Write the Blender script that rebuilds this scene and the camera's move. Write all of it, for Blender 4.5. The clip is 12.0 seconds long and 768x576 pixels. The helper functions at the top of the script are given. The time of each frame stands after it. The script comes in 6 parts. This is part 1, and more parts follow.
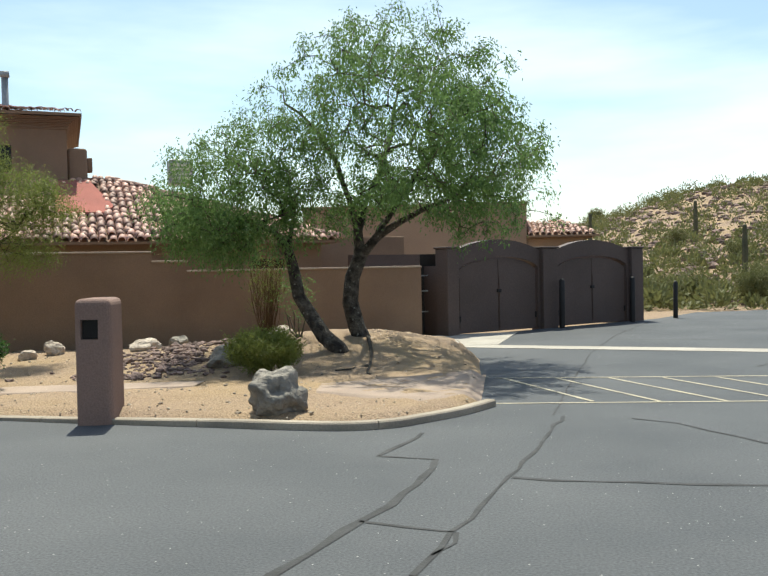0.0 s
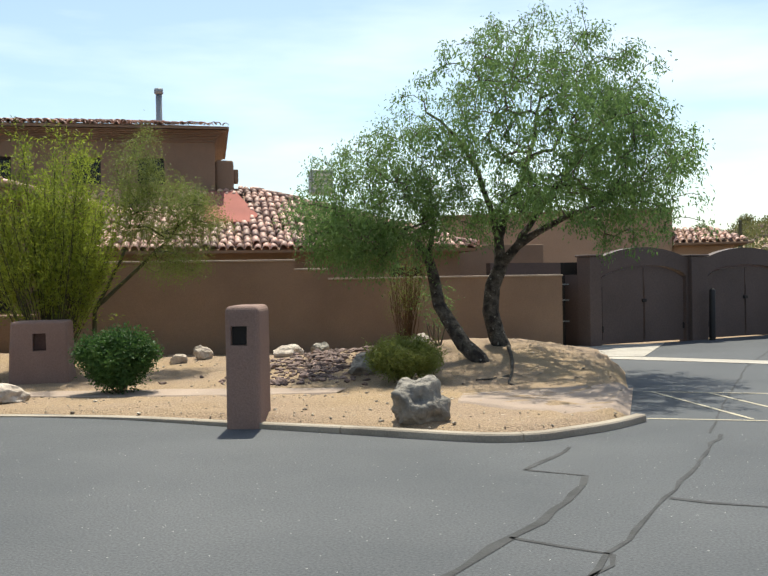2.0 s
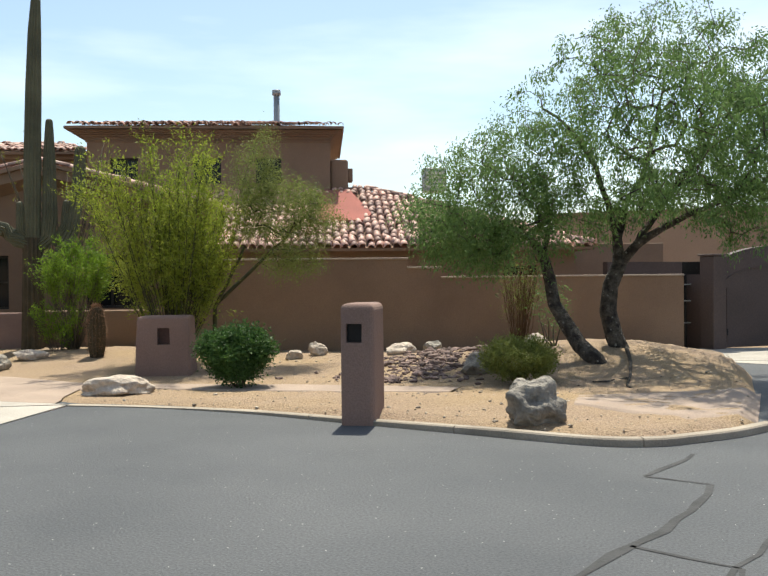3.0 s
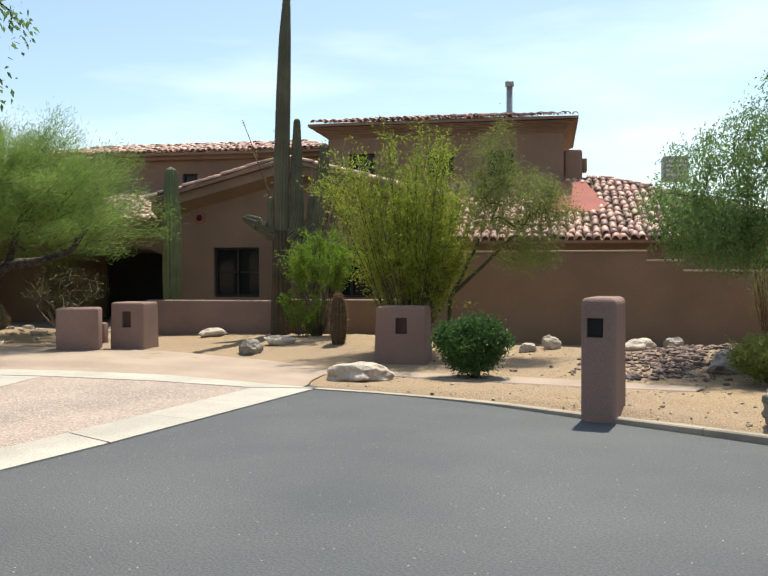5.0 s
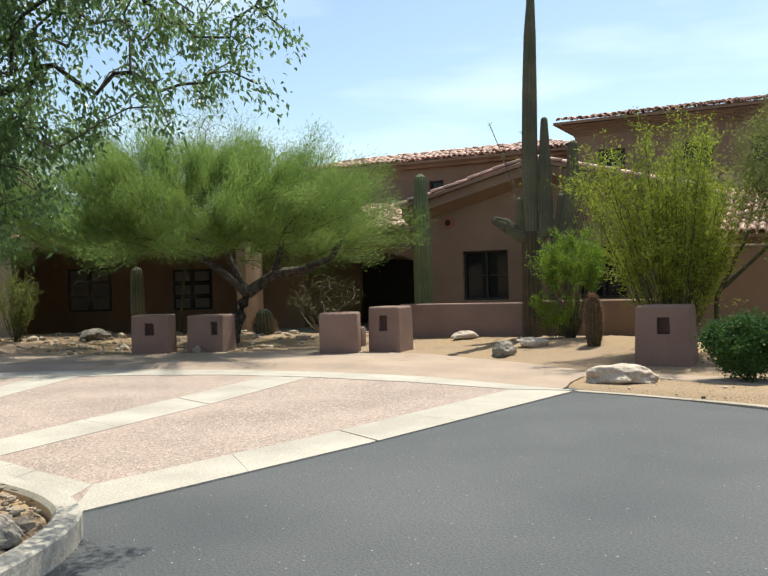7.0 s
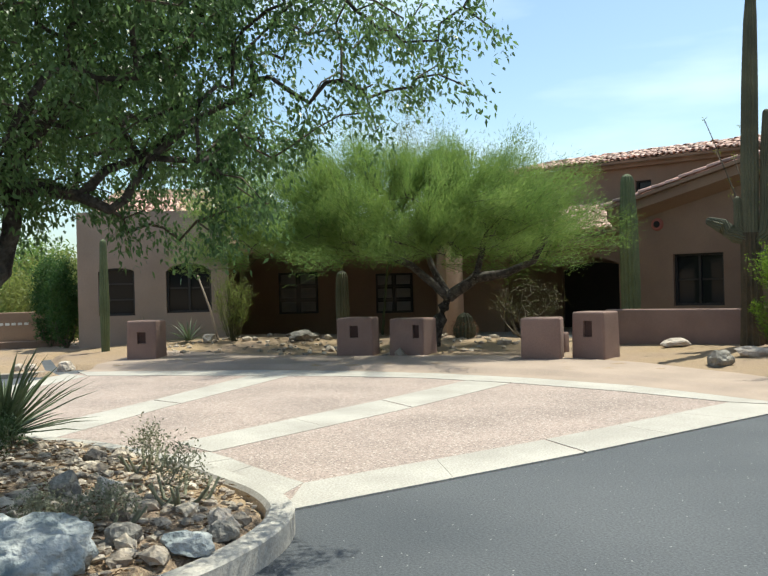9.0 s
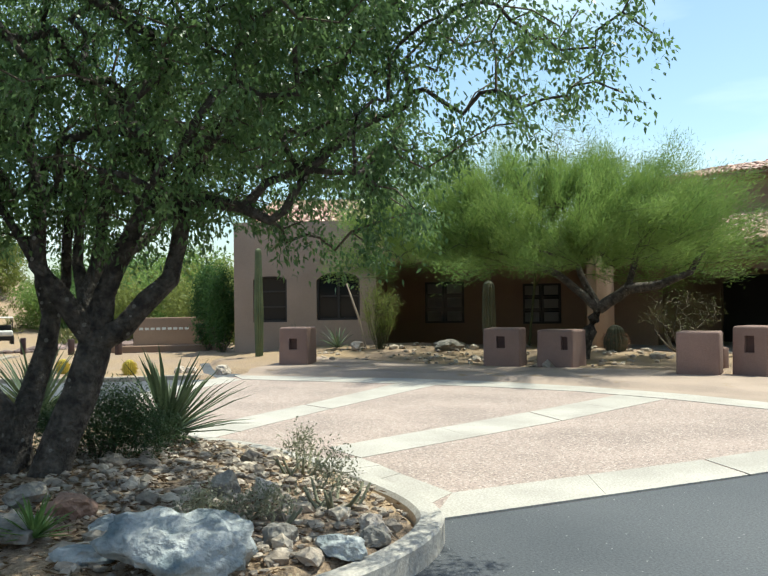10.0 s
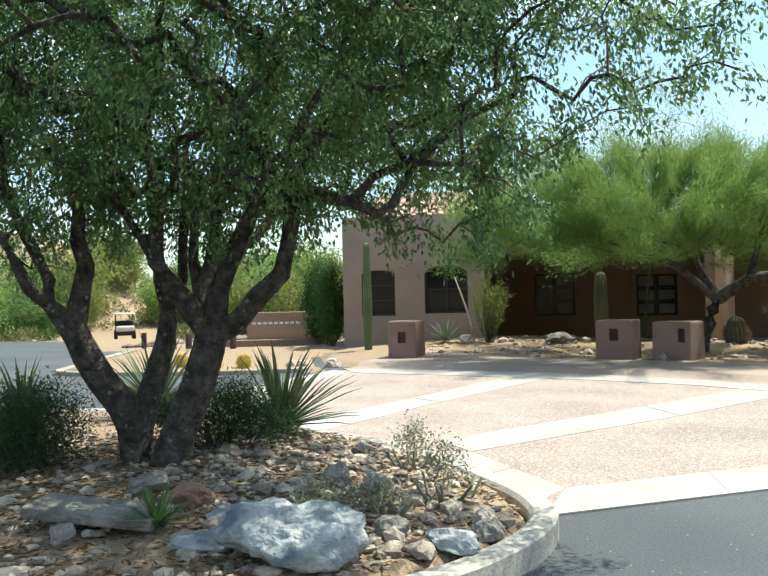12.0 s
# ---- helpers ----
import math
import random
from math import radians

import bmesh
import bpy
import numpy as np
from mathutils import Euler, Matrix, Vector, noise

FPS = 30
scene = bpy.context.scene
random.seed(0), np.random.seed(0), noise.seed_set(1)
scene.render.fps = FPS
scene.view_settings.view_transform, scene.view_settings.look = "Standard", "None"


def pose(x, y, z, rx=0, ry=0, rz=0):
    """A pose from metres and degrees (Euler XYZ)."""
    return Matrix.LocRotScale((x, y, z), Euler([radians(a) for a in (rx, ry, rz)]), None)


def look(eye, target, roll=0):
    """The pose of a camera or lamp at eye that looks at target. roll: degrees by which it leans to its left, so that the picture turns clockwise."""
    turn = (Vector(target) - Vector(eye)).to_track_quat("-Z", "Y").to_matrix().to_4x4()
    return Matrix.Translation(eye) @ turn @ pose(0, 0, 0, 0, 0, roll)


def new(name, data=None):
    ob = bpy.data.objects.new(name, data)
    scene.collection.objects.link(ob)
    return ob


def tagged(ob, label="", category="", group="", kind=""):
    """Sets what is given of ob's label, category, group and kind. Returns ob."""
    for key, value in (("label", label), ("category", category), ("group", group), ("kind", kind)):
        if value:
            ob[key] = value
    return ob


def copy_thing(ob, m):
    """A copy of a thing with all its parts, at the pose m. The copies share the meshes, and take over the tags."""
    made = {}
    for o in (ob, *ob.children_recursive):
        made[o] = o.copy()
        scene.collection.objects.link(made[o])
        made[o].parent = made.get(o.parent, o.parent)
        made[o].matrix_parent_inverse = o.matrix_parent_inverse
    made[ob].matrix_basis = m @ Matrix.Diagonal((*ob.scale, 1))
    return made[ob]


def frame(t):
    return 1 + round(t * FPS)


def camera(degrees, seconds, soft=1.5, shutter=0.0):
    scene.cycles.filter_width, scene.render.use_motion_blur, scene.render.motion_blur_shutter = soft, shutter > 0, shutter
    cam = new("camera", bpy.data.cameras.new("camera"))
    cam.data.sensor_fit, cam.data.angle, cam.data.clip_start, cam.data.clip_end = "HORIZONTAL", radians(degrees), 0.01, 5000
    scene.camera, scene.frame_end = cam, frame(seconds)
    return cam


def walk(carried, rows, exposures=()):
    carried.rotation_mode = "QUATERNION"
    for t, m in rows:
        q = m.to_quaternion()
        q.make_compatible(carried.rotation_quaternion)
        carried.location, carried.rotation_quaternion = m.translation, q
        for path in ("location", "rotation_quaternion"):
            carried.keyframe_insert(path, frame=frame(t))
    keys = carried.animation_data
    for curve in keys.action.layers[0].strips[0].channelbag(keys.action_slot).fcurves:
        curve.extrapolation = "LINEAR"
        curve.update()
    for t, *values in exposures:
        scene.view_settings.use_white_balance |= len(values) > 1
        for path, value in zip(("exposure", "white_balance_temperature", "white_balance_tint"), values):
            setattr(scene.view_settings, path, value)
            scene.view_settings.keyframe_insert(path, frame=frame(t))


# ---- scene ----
cam = camera(47.53, 12.0)
PATH = [
    (0.0, pose(0.350, 0.076, 1.601, 88.786, 1.167, 6.909)),
    (0.5, pose(0.305, 0.079, 1.600, 88.663, 1.340, 8.127)),
    (1.0, pose(0.250, 0.103, 1.596, 88.842, 2.245, 9.533)),
    (1.5, pose(0.223, 0.138, 1.596, 88.586, 1.394, 12.035)),
    (2.0, pose(0.234, 0.145, 1.609, 89.474, 0.961, 15.706)),
    (2.5, pose(0.211, 0.158, 1.614, 89.435, 0.881, 18.599)),
    (3.0, pose(0.193, 0.159, 1.615, 89.444, 0.573, 23.017)),
    (3.2, pose(0.181, 0.155, 1.615, 89.256, 0.429, 24.829)),
    (4.8, pose(0.102, 0.052, 1.620, 89.102, 0.392, 36.618)),
    (5.0, pose(0.083, 0.048, 1.628, 88.971, 0.060, 37.785)),
    (5.5, pose(0.038, 0.057, 1.620, 88.906, 0.752, 41.702)),
    (6.0, pose(-0.030, 0.058, 1.601, 88.690, 1.112, 45.676)),
    (6.5, pose(-0.092, 0.021, 1.582, 88.933, 1.848, 49.100)),
    (7.0, pose(-0.115, 0.010, 1.582, 89.482, 1.651, 53.642)),
    (7.2, pose(-0.153, 0.032, 1.601, 89.228, 2.186, 55.021)),
    (9.0, pose(-0.259, 0.018, 1.592, 90.072, 1.476, 66.604)),
    (9.5, pose(-0.259, -0.006, 1.591, 90.478, 1.285, 70.868)),
    (10.0, pose(-0.261, -0.033, 1.599, 90.870, 0.773, 76.090)),
    (10.5, pose(-0.268, -0.040, 1.600, 90.645, 0.913, 79.812)),
    (11.0, pose(-0.292, -0.038, 1.593, 90.381, 1.420, 82.476)),
    (11.5, pose(-0.299, -0.045, 1.597, 90.301, 1.458, 84.634)),
    (12.0, pose(-0.299, -0.034, 1.594, 90.570, 1.360, 83.162)),
]
walk(cam, PATH, [(0, 0.55, 6700, 0), (3.0, 0.59, 6850, 4), (5.5, 0.61, 6800, 3), (7.0, 0.59, 6800, 2), (9.5, 0.58, 6350, -2), (10.5, 0.83, 6320, -3), (11.2, 0.97, 6330, -3), (12, 0.97, 6330, -3)])

# world: pale desert sky, high sun ahead of the camera
SUN_FROM = Vector((-0.27, 0.96, 0.0)).normalized()
SUN_EL = radians(65)
world = bpy.data.worlds.new("world")
scene.world = world
world.use_nodes = True
wn, wl = world.node_tree.nodes, world.node_tree.links
sky = wn.new("ShaderNodeTexSky")
sky.sky_type, sky.sun_disc = "NISHITA", False
sky.sun_elevation, sky.sun_rotation = SUN_EL, math.atan2(SUN_FROM.x, SUN_FROM.y)
sky.air_density, sky.dust_density, sky.ozone_density = 1.0, 1.2, 1.6
w_co = wn.new("ShaderNodeTexCoord")
w_map = wn.new("ShaderNodeMapping")
w_map.inputs["Scale"].default_value = (1.0, 1.0, 5.0)
w_map.inputs["Rotation"].default_value = (0.12, 0.1, 0.6)
w_noise = wn.new("ShaderNodeTexNoise")
w_noise.inputs["Scale"].default_value, w_noise.inputs["Detail"].default_value = 1.6, 6.0
w_ramp = wn.new("ShaderNodeValToRGB")
w_ramp.color_ramp.elements[0].position, w_ramp.color_ramp.elements[1].position = 0.46, 0.80
w_mul = wn.new("ShaderNodeMath")
w_mul.operation = "MULTIPLY"
w_mul.inputs[1].default_value = 0.6
w_mix = wn.new("ShaderNodeMixRGB")
w_mix.inputs["Color2"].default_value = (9.0, 9.2, 9.4, 1)
bg = wn["Background"]
bg.inputs["Strength"].default_value = 0.125
wl.new(w_co.outputs["Generated"], w_map.inputs["Vector"])
wl.new(w_map.outputs["Vector"], w_noise.inputs["Vector"])
wl.new(w_noise.outputs["Fac"], w_ramp.inputs["Fac"])
wl.new(w_ramp.outputs["Color"], w_mul.inputs[0])
wl.new(w_mul.outputs[0], w_mix.inputs["Fac"])
wl.new(sky.outputs["Color"], w_mix.inputs["Color1"])
wl.new(w_mix.outputs["Color"], bg.inputs["Color"])
sun = new("sun", bpy.data.lights.new("sun", "SUN"))
sun.data.energy, sun.data.angle, sun.data.color = 4.6, radians(0.53), (1.0, 0.95, 0.87)
sun.matrix_world = look((0, 0, 0), -(SUN_FROM * math.cos(SUN_EL) + Vector((0, 0, math.sin(SUN_EL)))))

# ---- materials ----


def material(name, a, b, scale=3.0, fine=60.0, rough=0.85, bump=0.3, metal=0.0, fine_mix=0.35, dist=0.01, jitter=0.0, spec=0.3):
    """Two tones mixed by a broad and a fine noise in world metres, with relief from the fine one."""
    m = bpy.data.materials.new(name)
    m.use_nodes = True
    n, l = m.node_tree.nodes, m.node_tree.links
    p = n["Principled BSDF"]
    geo = n.new("ShaderNodeNewGeometry")
    big, small = n.new("ShaderNodeTexNoise"), n.new("ShaderNodeTexNoise")
    big.inputs["Scale"].default_value, big.inputs["Detail"].default_value = scale, 5
    small.inputs["Scale"].default_value, small.inputs["Detail"].default_value = fine, 4
    mix, mixf = n.new("ShaderNodeMixRGB"), n.new("ShaderNodeMixRGB")
    mix.inputs["Color1"].default_value, mix.inputs["Color2"].default_value = (*a, 1), (*b, 1)
    ramp = n.new("ShaderNodeValToRGB")
    ramp.color_ramp.elements[0].position, ramp.color_ramp.elements[1].position = 0.35, 0.65
    mixf.blend_type = "OVERLAY"
    mixf.inputs["Fac"].default_value = fine_mix
    for q in (big, small):
        l.new(geo.outputs["Position"], q.inputs["Vector"])
    l.new(big.outputs["Fac"], ramp.inputs["Fac"])
    l.new(ramp.outputs["Color"], mix.inputs["Fac"])
    l.new(mix.outputs["Color"], mixf.inputs["Color1"])
    l.new(small.outputs["Fac"], mixf.inputs["Color2"])
    out = mixf.outputs["Color"]
    if jitter:
        info, hsv, mp = n.new("ShaderNodeObjectInfo"), n.new("ShaderNodeHueSaturation"), n.new("ShaderNodeMapRange")
        isl = n.new("ShaderNodeMath")
        isl.operation = "ADD"
        frac = n.new("ShaderNodeMath")
        frac.operation = "FRACT"
        l.new(info.outputs["Random"], isl.inputs[0])
        l.new(geo.outputs["Random Per Island"], isl.inputs[1])
        l.new(isl.outputs[0], frac.inputs[0])
        mp.inputs["To Min"].default_value, mp.inputs["To Max"].default_value = 1 - jitter, 1 + jitter
        l.new(frac.outputs[0], mp.inputs["Value"])
        l.new(mp.outputs["Result"], hsv.inputs["Value"])
        l.new(out, hsv.inputs["Color"])
        out = hsv.outputs["Color"]
    l.new(out, p.inputs["Base Color"])
    bp = n.new("ShaderNodeBump")
    bp.inputs["Strength"].default_value, bp.inputs["Distance"].default_value = bump, dist
    l.new(small.outputs["Fac"], bp.inputs["Height"])
    l.new(bp.outputs["Normal"], p.inputs["Normal"])
    p.inputs["Roughness"].default_value, p.inputs["Metallic"].default_value = rough, metal
    p.inputs["Specular IOR Level"].default_value = spec
    return m


def speckled(m, colour, scale, size, amount=1.0):
    """Small stones of another colour, scattered over a material."""
    n, l = m.node_tree.nodes, m.node_tree.links
    p = n["Principled BSDF"]
    was = p.inputs["Base Color"].links[0].from_socket
    geo, vor, ramp, mix = n.new("ShaderNodeNewGeometry"), n.new("ShaderNodeTexVoronoi"), n.new("ShaderNodeMath"), n.new("ShaderNodeMixRGB")
    vor.inputs["Scale"].default_value = scale
    ramp.operation = "LESS_THAN"
    ramp.inputs[1].default_value = size
    sep, few, both = n.new("ShaderNodeSeparateColor"), n.new("ShaderNodeMath"), n.new("ShaderNodeMath")
    few.operation, both.operation = "LESS_THAN", "MULTIPLY"
    few.inputs[1].default_value = amount
    l.new(geo.outputs["Position"], vor.inputs["Vector"])
    l.new(vor.outputs["Distance"], ramp.inputs[0])
    l.new(vor.outputs["Color"], sep.inputs["Color"])
    l.new(sep.outputs["Red"], few.inputs[0])
    l.new(ramp.outputs[0], both.inputs[0])
    l.new(few.outputs[0], both.inputs[1])
    l.new(both.outputs[0], mix.inputs["Fac"])
    l.new(was, mix.inputs["Color1"])
    mix.inputs["Color2"].default_value = (*colour, 1)
    l.new(mix.outputs["Color"], p.inputs["Base Color"])
    return m


def leafy(name, a, b, through_light=0.45, rough=0.6):
    """Leaves: two greens by leaf, partly letting light through."""
    m = bpy.data.materials.new(name)
    m.use_nodes = True
    n, l = m.node_tree.nodes, m.node_tree.links
    p, out = n["Principled BSDF"], n["Material Output"]
    geo, noise_t, add, mix = n.new("ShaderNodeNewGeometry"), n.new("ShaderNodeTexNoise"), n.new("ShaderNodeMath"), n.new("ShaderNodeMixRGB")
    noise_t.inputs["Scale"].default_value = 0.9
    add.operation = "MULTIPLY_ADD"
    add.inputs[1].default_value = 0.6
    l.new(geo.outputs["Position"], noise_t.inputs["Vector"])
    l.new(geo.outputs["Random Per Island"], add.inputs[0])
    sub = n.new("ShaderNodeMath")
    sub.operation = "SUBTRACT"
    sub.inputs[1].default_value = 0.28
    l.new(noise_t.outputs["Fac"], sub.inputs[0])
    l.new(sub.outputs[0], add.inputs[2])
    l.new(add.outputs[0], mix.inputs["Fac"])
    mix.inputs["Color1"].default_value, mix.inputs["Color2"].default_value = (*a, 1), (*b, 1)
    l.new(mix.outputs["Color"], p.inputs["Base Color"])
    p.inputs["Roughness"].default_value = rough
    p.inputs["Specular IOR Level"].default_value = 0.3
    tr, ms = n.new("ShaderNodeBsdfTranslucent"), n.new("ShaderNodeMixShader")
    l.new(mix.outputs["Color"], tr.inputs["Color"])
    ms.inputs["Fac"].default_value = through_light
    l.new(p.outputs["BSDF"], ms.inputs[1])
    l.new(tr.outputs["BSDF"], ms.inputs[2])
    l.new(ms.outputs["Shader"], out.inputs["Surface"])
    return m


ASPHALT = speckled(material("asphalt", (0.060, 0.064, 0.070), (0.086, 0.089, 0.094), 0.45, 55, 0.78, 0.7, fine_mix=0.8, dist=0.008), (0.34, 0.33, 0.31), 17.0, 0.10, 0.25)
TAR = material("crack_tar", (0.026, 0.026, 0.027), (0.048, 0.048, 0.049), 4, 40, 0.75, 0.4)
SAND = speckled(material("decomposed_granite", (0.315, 0.222, 0.128), (0.285, 0.205, 0.145), 0.4, 45, 0.95, 0.9, fine_mix=0.7, dist=0.03), (0.37, 0.285, 0.185), 26, 0.26, 0.4)
CONCRETE = material("concrete", (0.42, 0.385, 0.335), (0.33, 0.30, 0.26), 1.1, 50, 0.85, 0.35, fine_mix=0.5)
KERB_C = material("kerb_concrete", (0.37, 0.315, 0.25), (0.26, 0.22, 0.175), 1.5, 60, 0.9, 0.3)
AGGREGATE = speckled(speckled(material("exposed_aggregate", (0.35, 0.272, 0.232), (0.275, 0.215, 0.185), 0.9, 40, 0.9, 0.9, fine_mix=0.8, dist=0.015), (0.47, 0.40, 0.345), 30, 0.36, 0.4), (0.19, 0.145, 0.125), 23, 0.26, 0.35)
PATHWAY = material("path_concrete", (0.36, 0.275, 0.215), (0.29, 0.222, 0.175), 1.0, 60, 0.9, 0.4)
STUCCO = material("stucco", (0.250, 0.166, 0.114), (0.203, 0.134, 0.093), 0.7, 55, 0.95, 0.6, fine_mix=0.3, dist=0.012)
STUCCO_PINK = material("pink_stucco", (0.245, 0.162, 0.134), (0.205, 0.135, 0.112), 1.2, 55, 0.95, 0.6, fine_mix=0.3, dist=0.012)
# lighter copy of STUCCO: bounced light on the wing put into its colour
STUCCO_WING_LIT = material("wing_stucco_bounce_lit", (0.325, 0.247, 0.193), (0.27, 0.205, 0.160), 0.7, 55, 0.95, 0.6, fine_mix=0.3, dist=0.012)
STUCCO_RED = material("red_stucco", (0.33, 0.115, 0.09), (0.28, 0.10, 0.08), 1.0, 50, 0.95, 0.4)
STUCCO_TAN = material("tan_stucco", (0.34, 0.235, 0.165), (0.29, 0.20, 0.14), 0.8, 50, 0.95, 0.5)
CAP = material("wall_cap", (0.42, 0.33, 0.26), (0.34, 0.27, 0.21), 2, 50, 0.9, 0.3)
GATE = material("gate_paint", (0.105, 0.075, 0.066), (0.085, 0.061, 0.054), 0.8, 30, 0.65, 0.15)
NICHE = material("niche_brown", (0.075, 0.042, 0.036), (0.055, 0.032, 0.028), 4, 30, 0.8, 0.2)
DARK = material("dark_metal", (0.014, 0.012, 0.012), (0.02, 0.018, 0.017), 2, 30, 0.6, 0.1)
STEEL = material("galvanised_steel", (0.32, 0.33, 0.34), (0.25, 0.26, 0.27), 3, 30, 0.5, 0.1, metal=0.5)
TILE = material("clay_tile", (0.58, 0.345, 0.265), (0.40, 0.235, 0.18), 2.2, 25, 0.62, 0.4, jitter=0.5, spec=0.45)
TRIM = material("window_frame_paint", (0.022, 0.020, 0.019), (0.03, 0.027, 0.025), 3, 40, 0.5, 0.1)
BARK = speckled(material("bark", (0.115, 0.098, 0.080), (0.034, 0.028, 0.024), 9, 30, 0.95, 1.0, fine_mix=0.8, dist=0.05), (0.19, 0.175, 0.15), 14, 0.24, 0.3)
TWIG = material("twig", (0.13, 0.105, 0.075), (0.08, 0.065, 0.045), 5, 40, 0.9, 0.5)
BROOM_STEM = material("broom_stem", (0.085, 0.085, 0.035), (0.05, 0.048, 0.024), 4, 40, 0.9, 0.4)
PALO_BARK = material("green_bark", (0.10, 0.11, 0.04), (0.06, 0.06, 0.03), 4, 30, 0.8, 0.4)
CACTUS = material("saguaro_skin", (0.125, 0.118, 0.070), (0.080, 0.078, 0.048), 1.5, 30, 0.7, 0.3)
CACTUS_L = material("young_saguaro_skin", (0.135, 0.155, 0.075), (0.095, 0.115, 0.055), 1.5, 30, 0.7, 0.3)
CACTUS_OLD = material("cactus_corky_base", (0.10, 0.075, 0.045), (0.065, 0.052, 0.032), 3, 30, 0.9, 0.6)
SPINE = material("russet_spines", (0.30, 0.17, 0.10), (0.20, 0.12, 0.075), 6, 60, 0.8, 0.3)
BARREL_Y = material("golden_spines", (0.55, 0.42, 0.07), (0.42, 0.34, 0.06), 6, 60, 0.8, 0.6)
ROCK_W = material("pale_rock", (0.55, 0.47, 0.39), (0.40, 0.33, 0.27), 4, 18, 0.9, 0.9, dist=0.04)
ROCK_G = material("grey_rock", (0.30, 0.27, 0.23), (0.16, 0.145, 0.125), 5, 16, 0.9, 1.0, dist=0.05)
ROCK_B = material("bluish_rock", (0.46, 0.46, 0.44), (0.13, 0.165, 0.18), 4.0, 14, 0.85, 1.0, dist=0.06)
STONE_RED = material("reddish_rock", (0.34, 0.20, 0.14), (0.24, 0.15, 0.11), 4, 18, 0.9, 0.9, dist=0.04)
ROCK_R = material("rubble", (0.46, 0.385, 0.30), (0.27, 0.22, 0.175), 3, 25, 0.95, 0.8, jitter=0.4, dist=0.03)
LEAF_M = leafy("mesquite_leaf", (0.046, 0.098, 0.036), (0.19, 0.285, 0.105), 0.52, 0.33)
LEAF_I = leafy("ironwood_leaf", (0.072, 0.138, 0.044), (0.195, 0.30, 0.092), 0.52)
LEAF_P = leafy("palo_verde_leaf", (0.100, 0.185, 0.042), (0.27, 0.36, 0.095), 0.52)
LEAF_C = leafy("creosote_leaf", (0.15, 0.205, 0.026), (0.31, 0.35, 0.048), 0.55)
LEAF_D = leafy("boxy_shrub_leaf", (0.026, 0.068, 0.020), (0.085, 0.165, 0.04), 0.38)
# darker greens: the mesquite's shade put into the leaf colour
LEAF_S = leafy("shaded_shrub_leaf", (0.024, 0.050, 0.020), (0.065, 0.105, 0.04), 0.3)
LEAF_B = leafy("bright_shrub_leaf", (0.12, 0.21, 0.02), (0.20, 0.30, 0.035), 0.5)
LEAF_H = leafy("desert_scrub_leaf", (0.105, 0.118, 0.042), (0.19, 0.19, 0.075), 0.35)
LEAF_K = leafy("upright_shrub_leaf", (0.13, 0.16, 0.04), (0.25, 0.28, 0.075), 0.5)
LEAF_G = leafy("grey_shrub_leaf", (0.20, 0.20, 0.13), (0.30, 0.29, 0.19), 0.3)
LEAF_O = leafy("dry_reed", (0.10, 0.055, 0.028), (0.15, 0.09, 0.04), 0.3)
ROCK_D = material("dark_rubble", (0.235, 0.165, 0.14), (0.14, 0.10, 0.09), 3, 25, 0.95, 0.8, jitter=0.5, dist=0.03)
YUCCA = leafy("yucca_leaf", (0.055, 0.085, 0.045), (0.11, 0.14, 0.07), 0.2, 0.5)
GLASS = bpy.data.materials.new("window_glass")
GLASS.use_nodes = True
GLASS.node_tree.nodes["Principled BSDF"].inputs["Base Color"].default_value = (0.012, 0.014, 0.016, 1)
GLASS.node_tree.nodes["Principled BSDF"].inputs["Roughness"].default_value = 0.06
GLASS.node_tree.nodes["Principled BSDF"].inputs["Specular IOR Level"].default_value = 0.18
WHITE = material("white_paint", (0.62, 0.60, 0.54), (0.45, 0.44, 0.40), 3, 40, 0.8, 0.2)
LINE = material("line_paint", (0.46, 0.41, 0.30), (0.32, 0.29, 0.23), 2, 40, 0.85, 0.2)
# pale grey that imitates sky reflected in window panes
PANE_SKY = material("sky_reflection_pane", (0.20, 0.19, 0.18), (0.16, 0.15, 0.145), 2, 40, 0.8, 0.1)
BLACK = material("black_plastic", (0.01, 0.01, 0.011), (0.016, 0.016, 0.016), 2, 40, 0.5, 0.1)

# ---- building helpers ----


def mesh_of(name, verts, faces, mat, smooth=False):
    me = bpy.data.meshes.new(name)
    me.from_pydata([tuple(v) for v in verts], [], faces)
    me.materials.append(mat)
    if smooth:
        me.polygons.foreach_set("use_smooth", [True] * len(me.polygons))
    me.update()
    return me


def part(name, bm, mat, parent, label=""):
    """Links a bmesh or a mesh as one object under a thing or a part."""
    if isinstance(bm, bmesh.types.BMesh):
        me = bpy.data.meshes.new(name)
        bmesh.ops.recalc_face_normals(bm, faces=bm.faces)
        bm.to_mesh(me)
        bm.free()
        me.materials.append(mat)
    else:
        me = bm
    ob = new(name, me)
    ob.parent = parent
    return tagged(ob, label)


def single(name, bm, mat, label, category, m=None, group="", kind=""):
    """A thing that is one mesh."""
    ob = part(name, bm, mat, None)
    if m is not None:
        ob.matrix_world = m
    return tagged(ob, label, category, group, kind)


def thing(name, label, category, m=None, group="", kind=""):
    ob = new(name)
    ob.empty_display_size = 0.2
    if m is not None:
        ob.matrix_world = m
    return tagged(ob, label, category, group, kind)


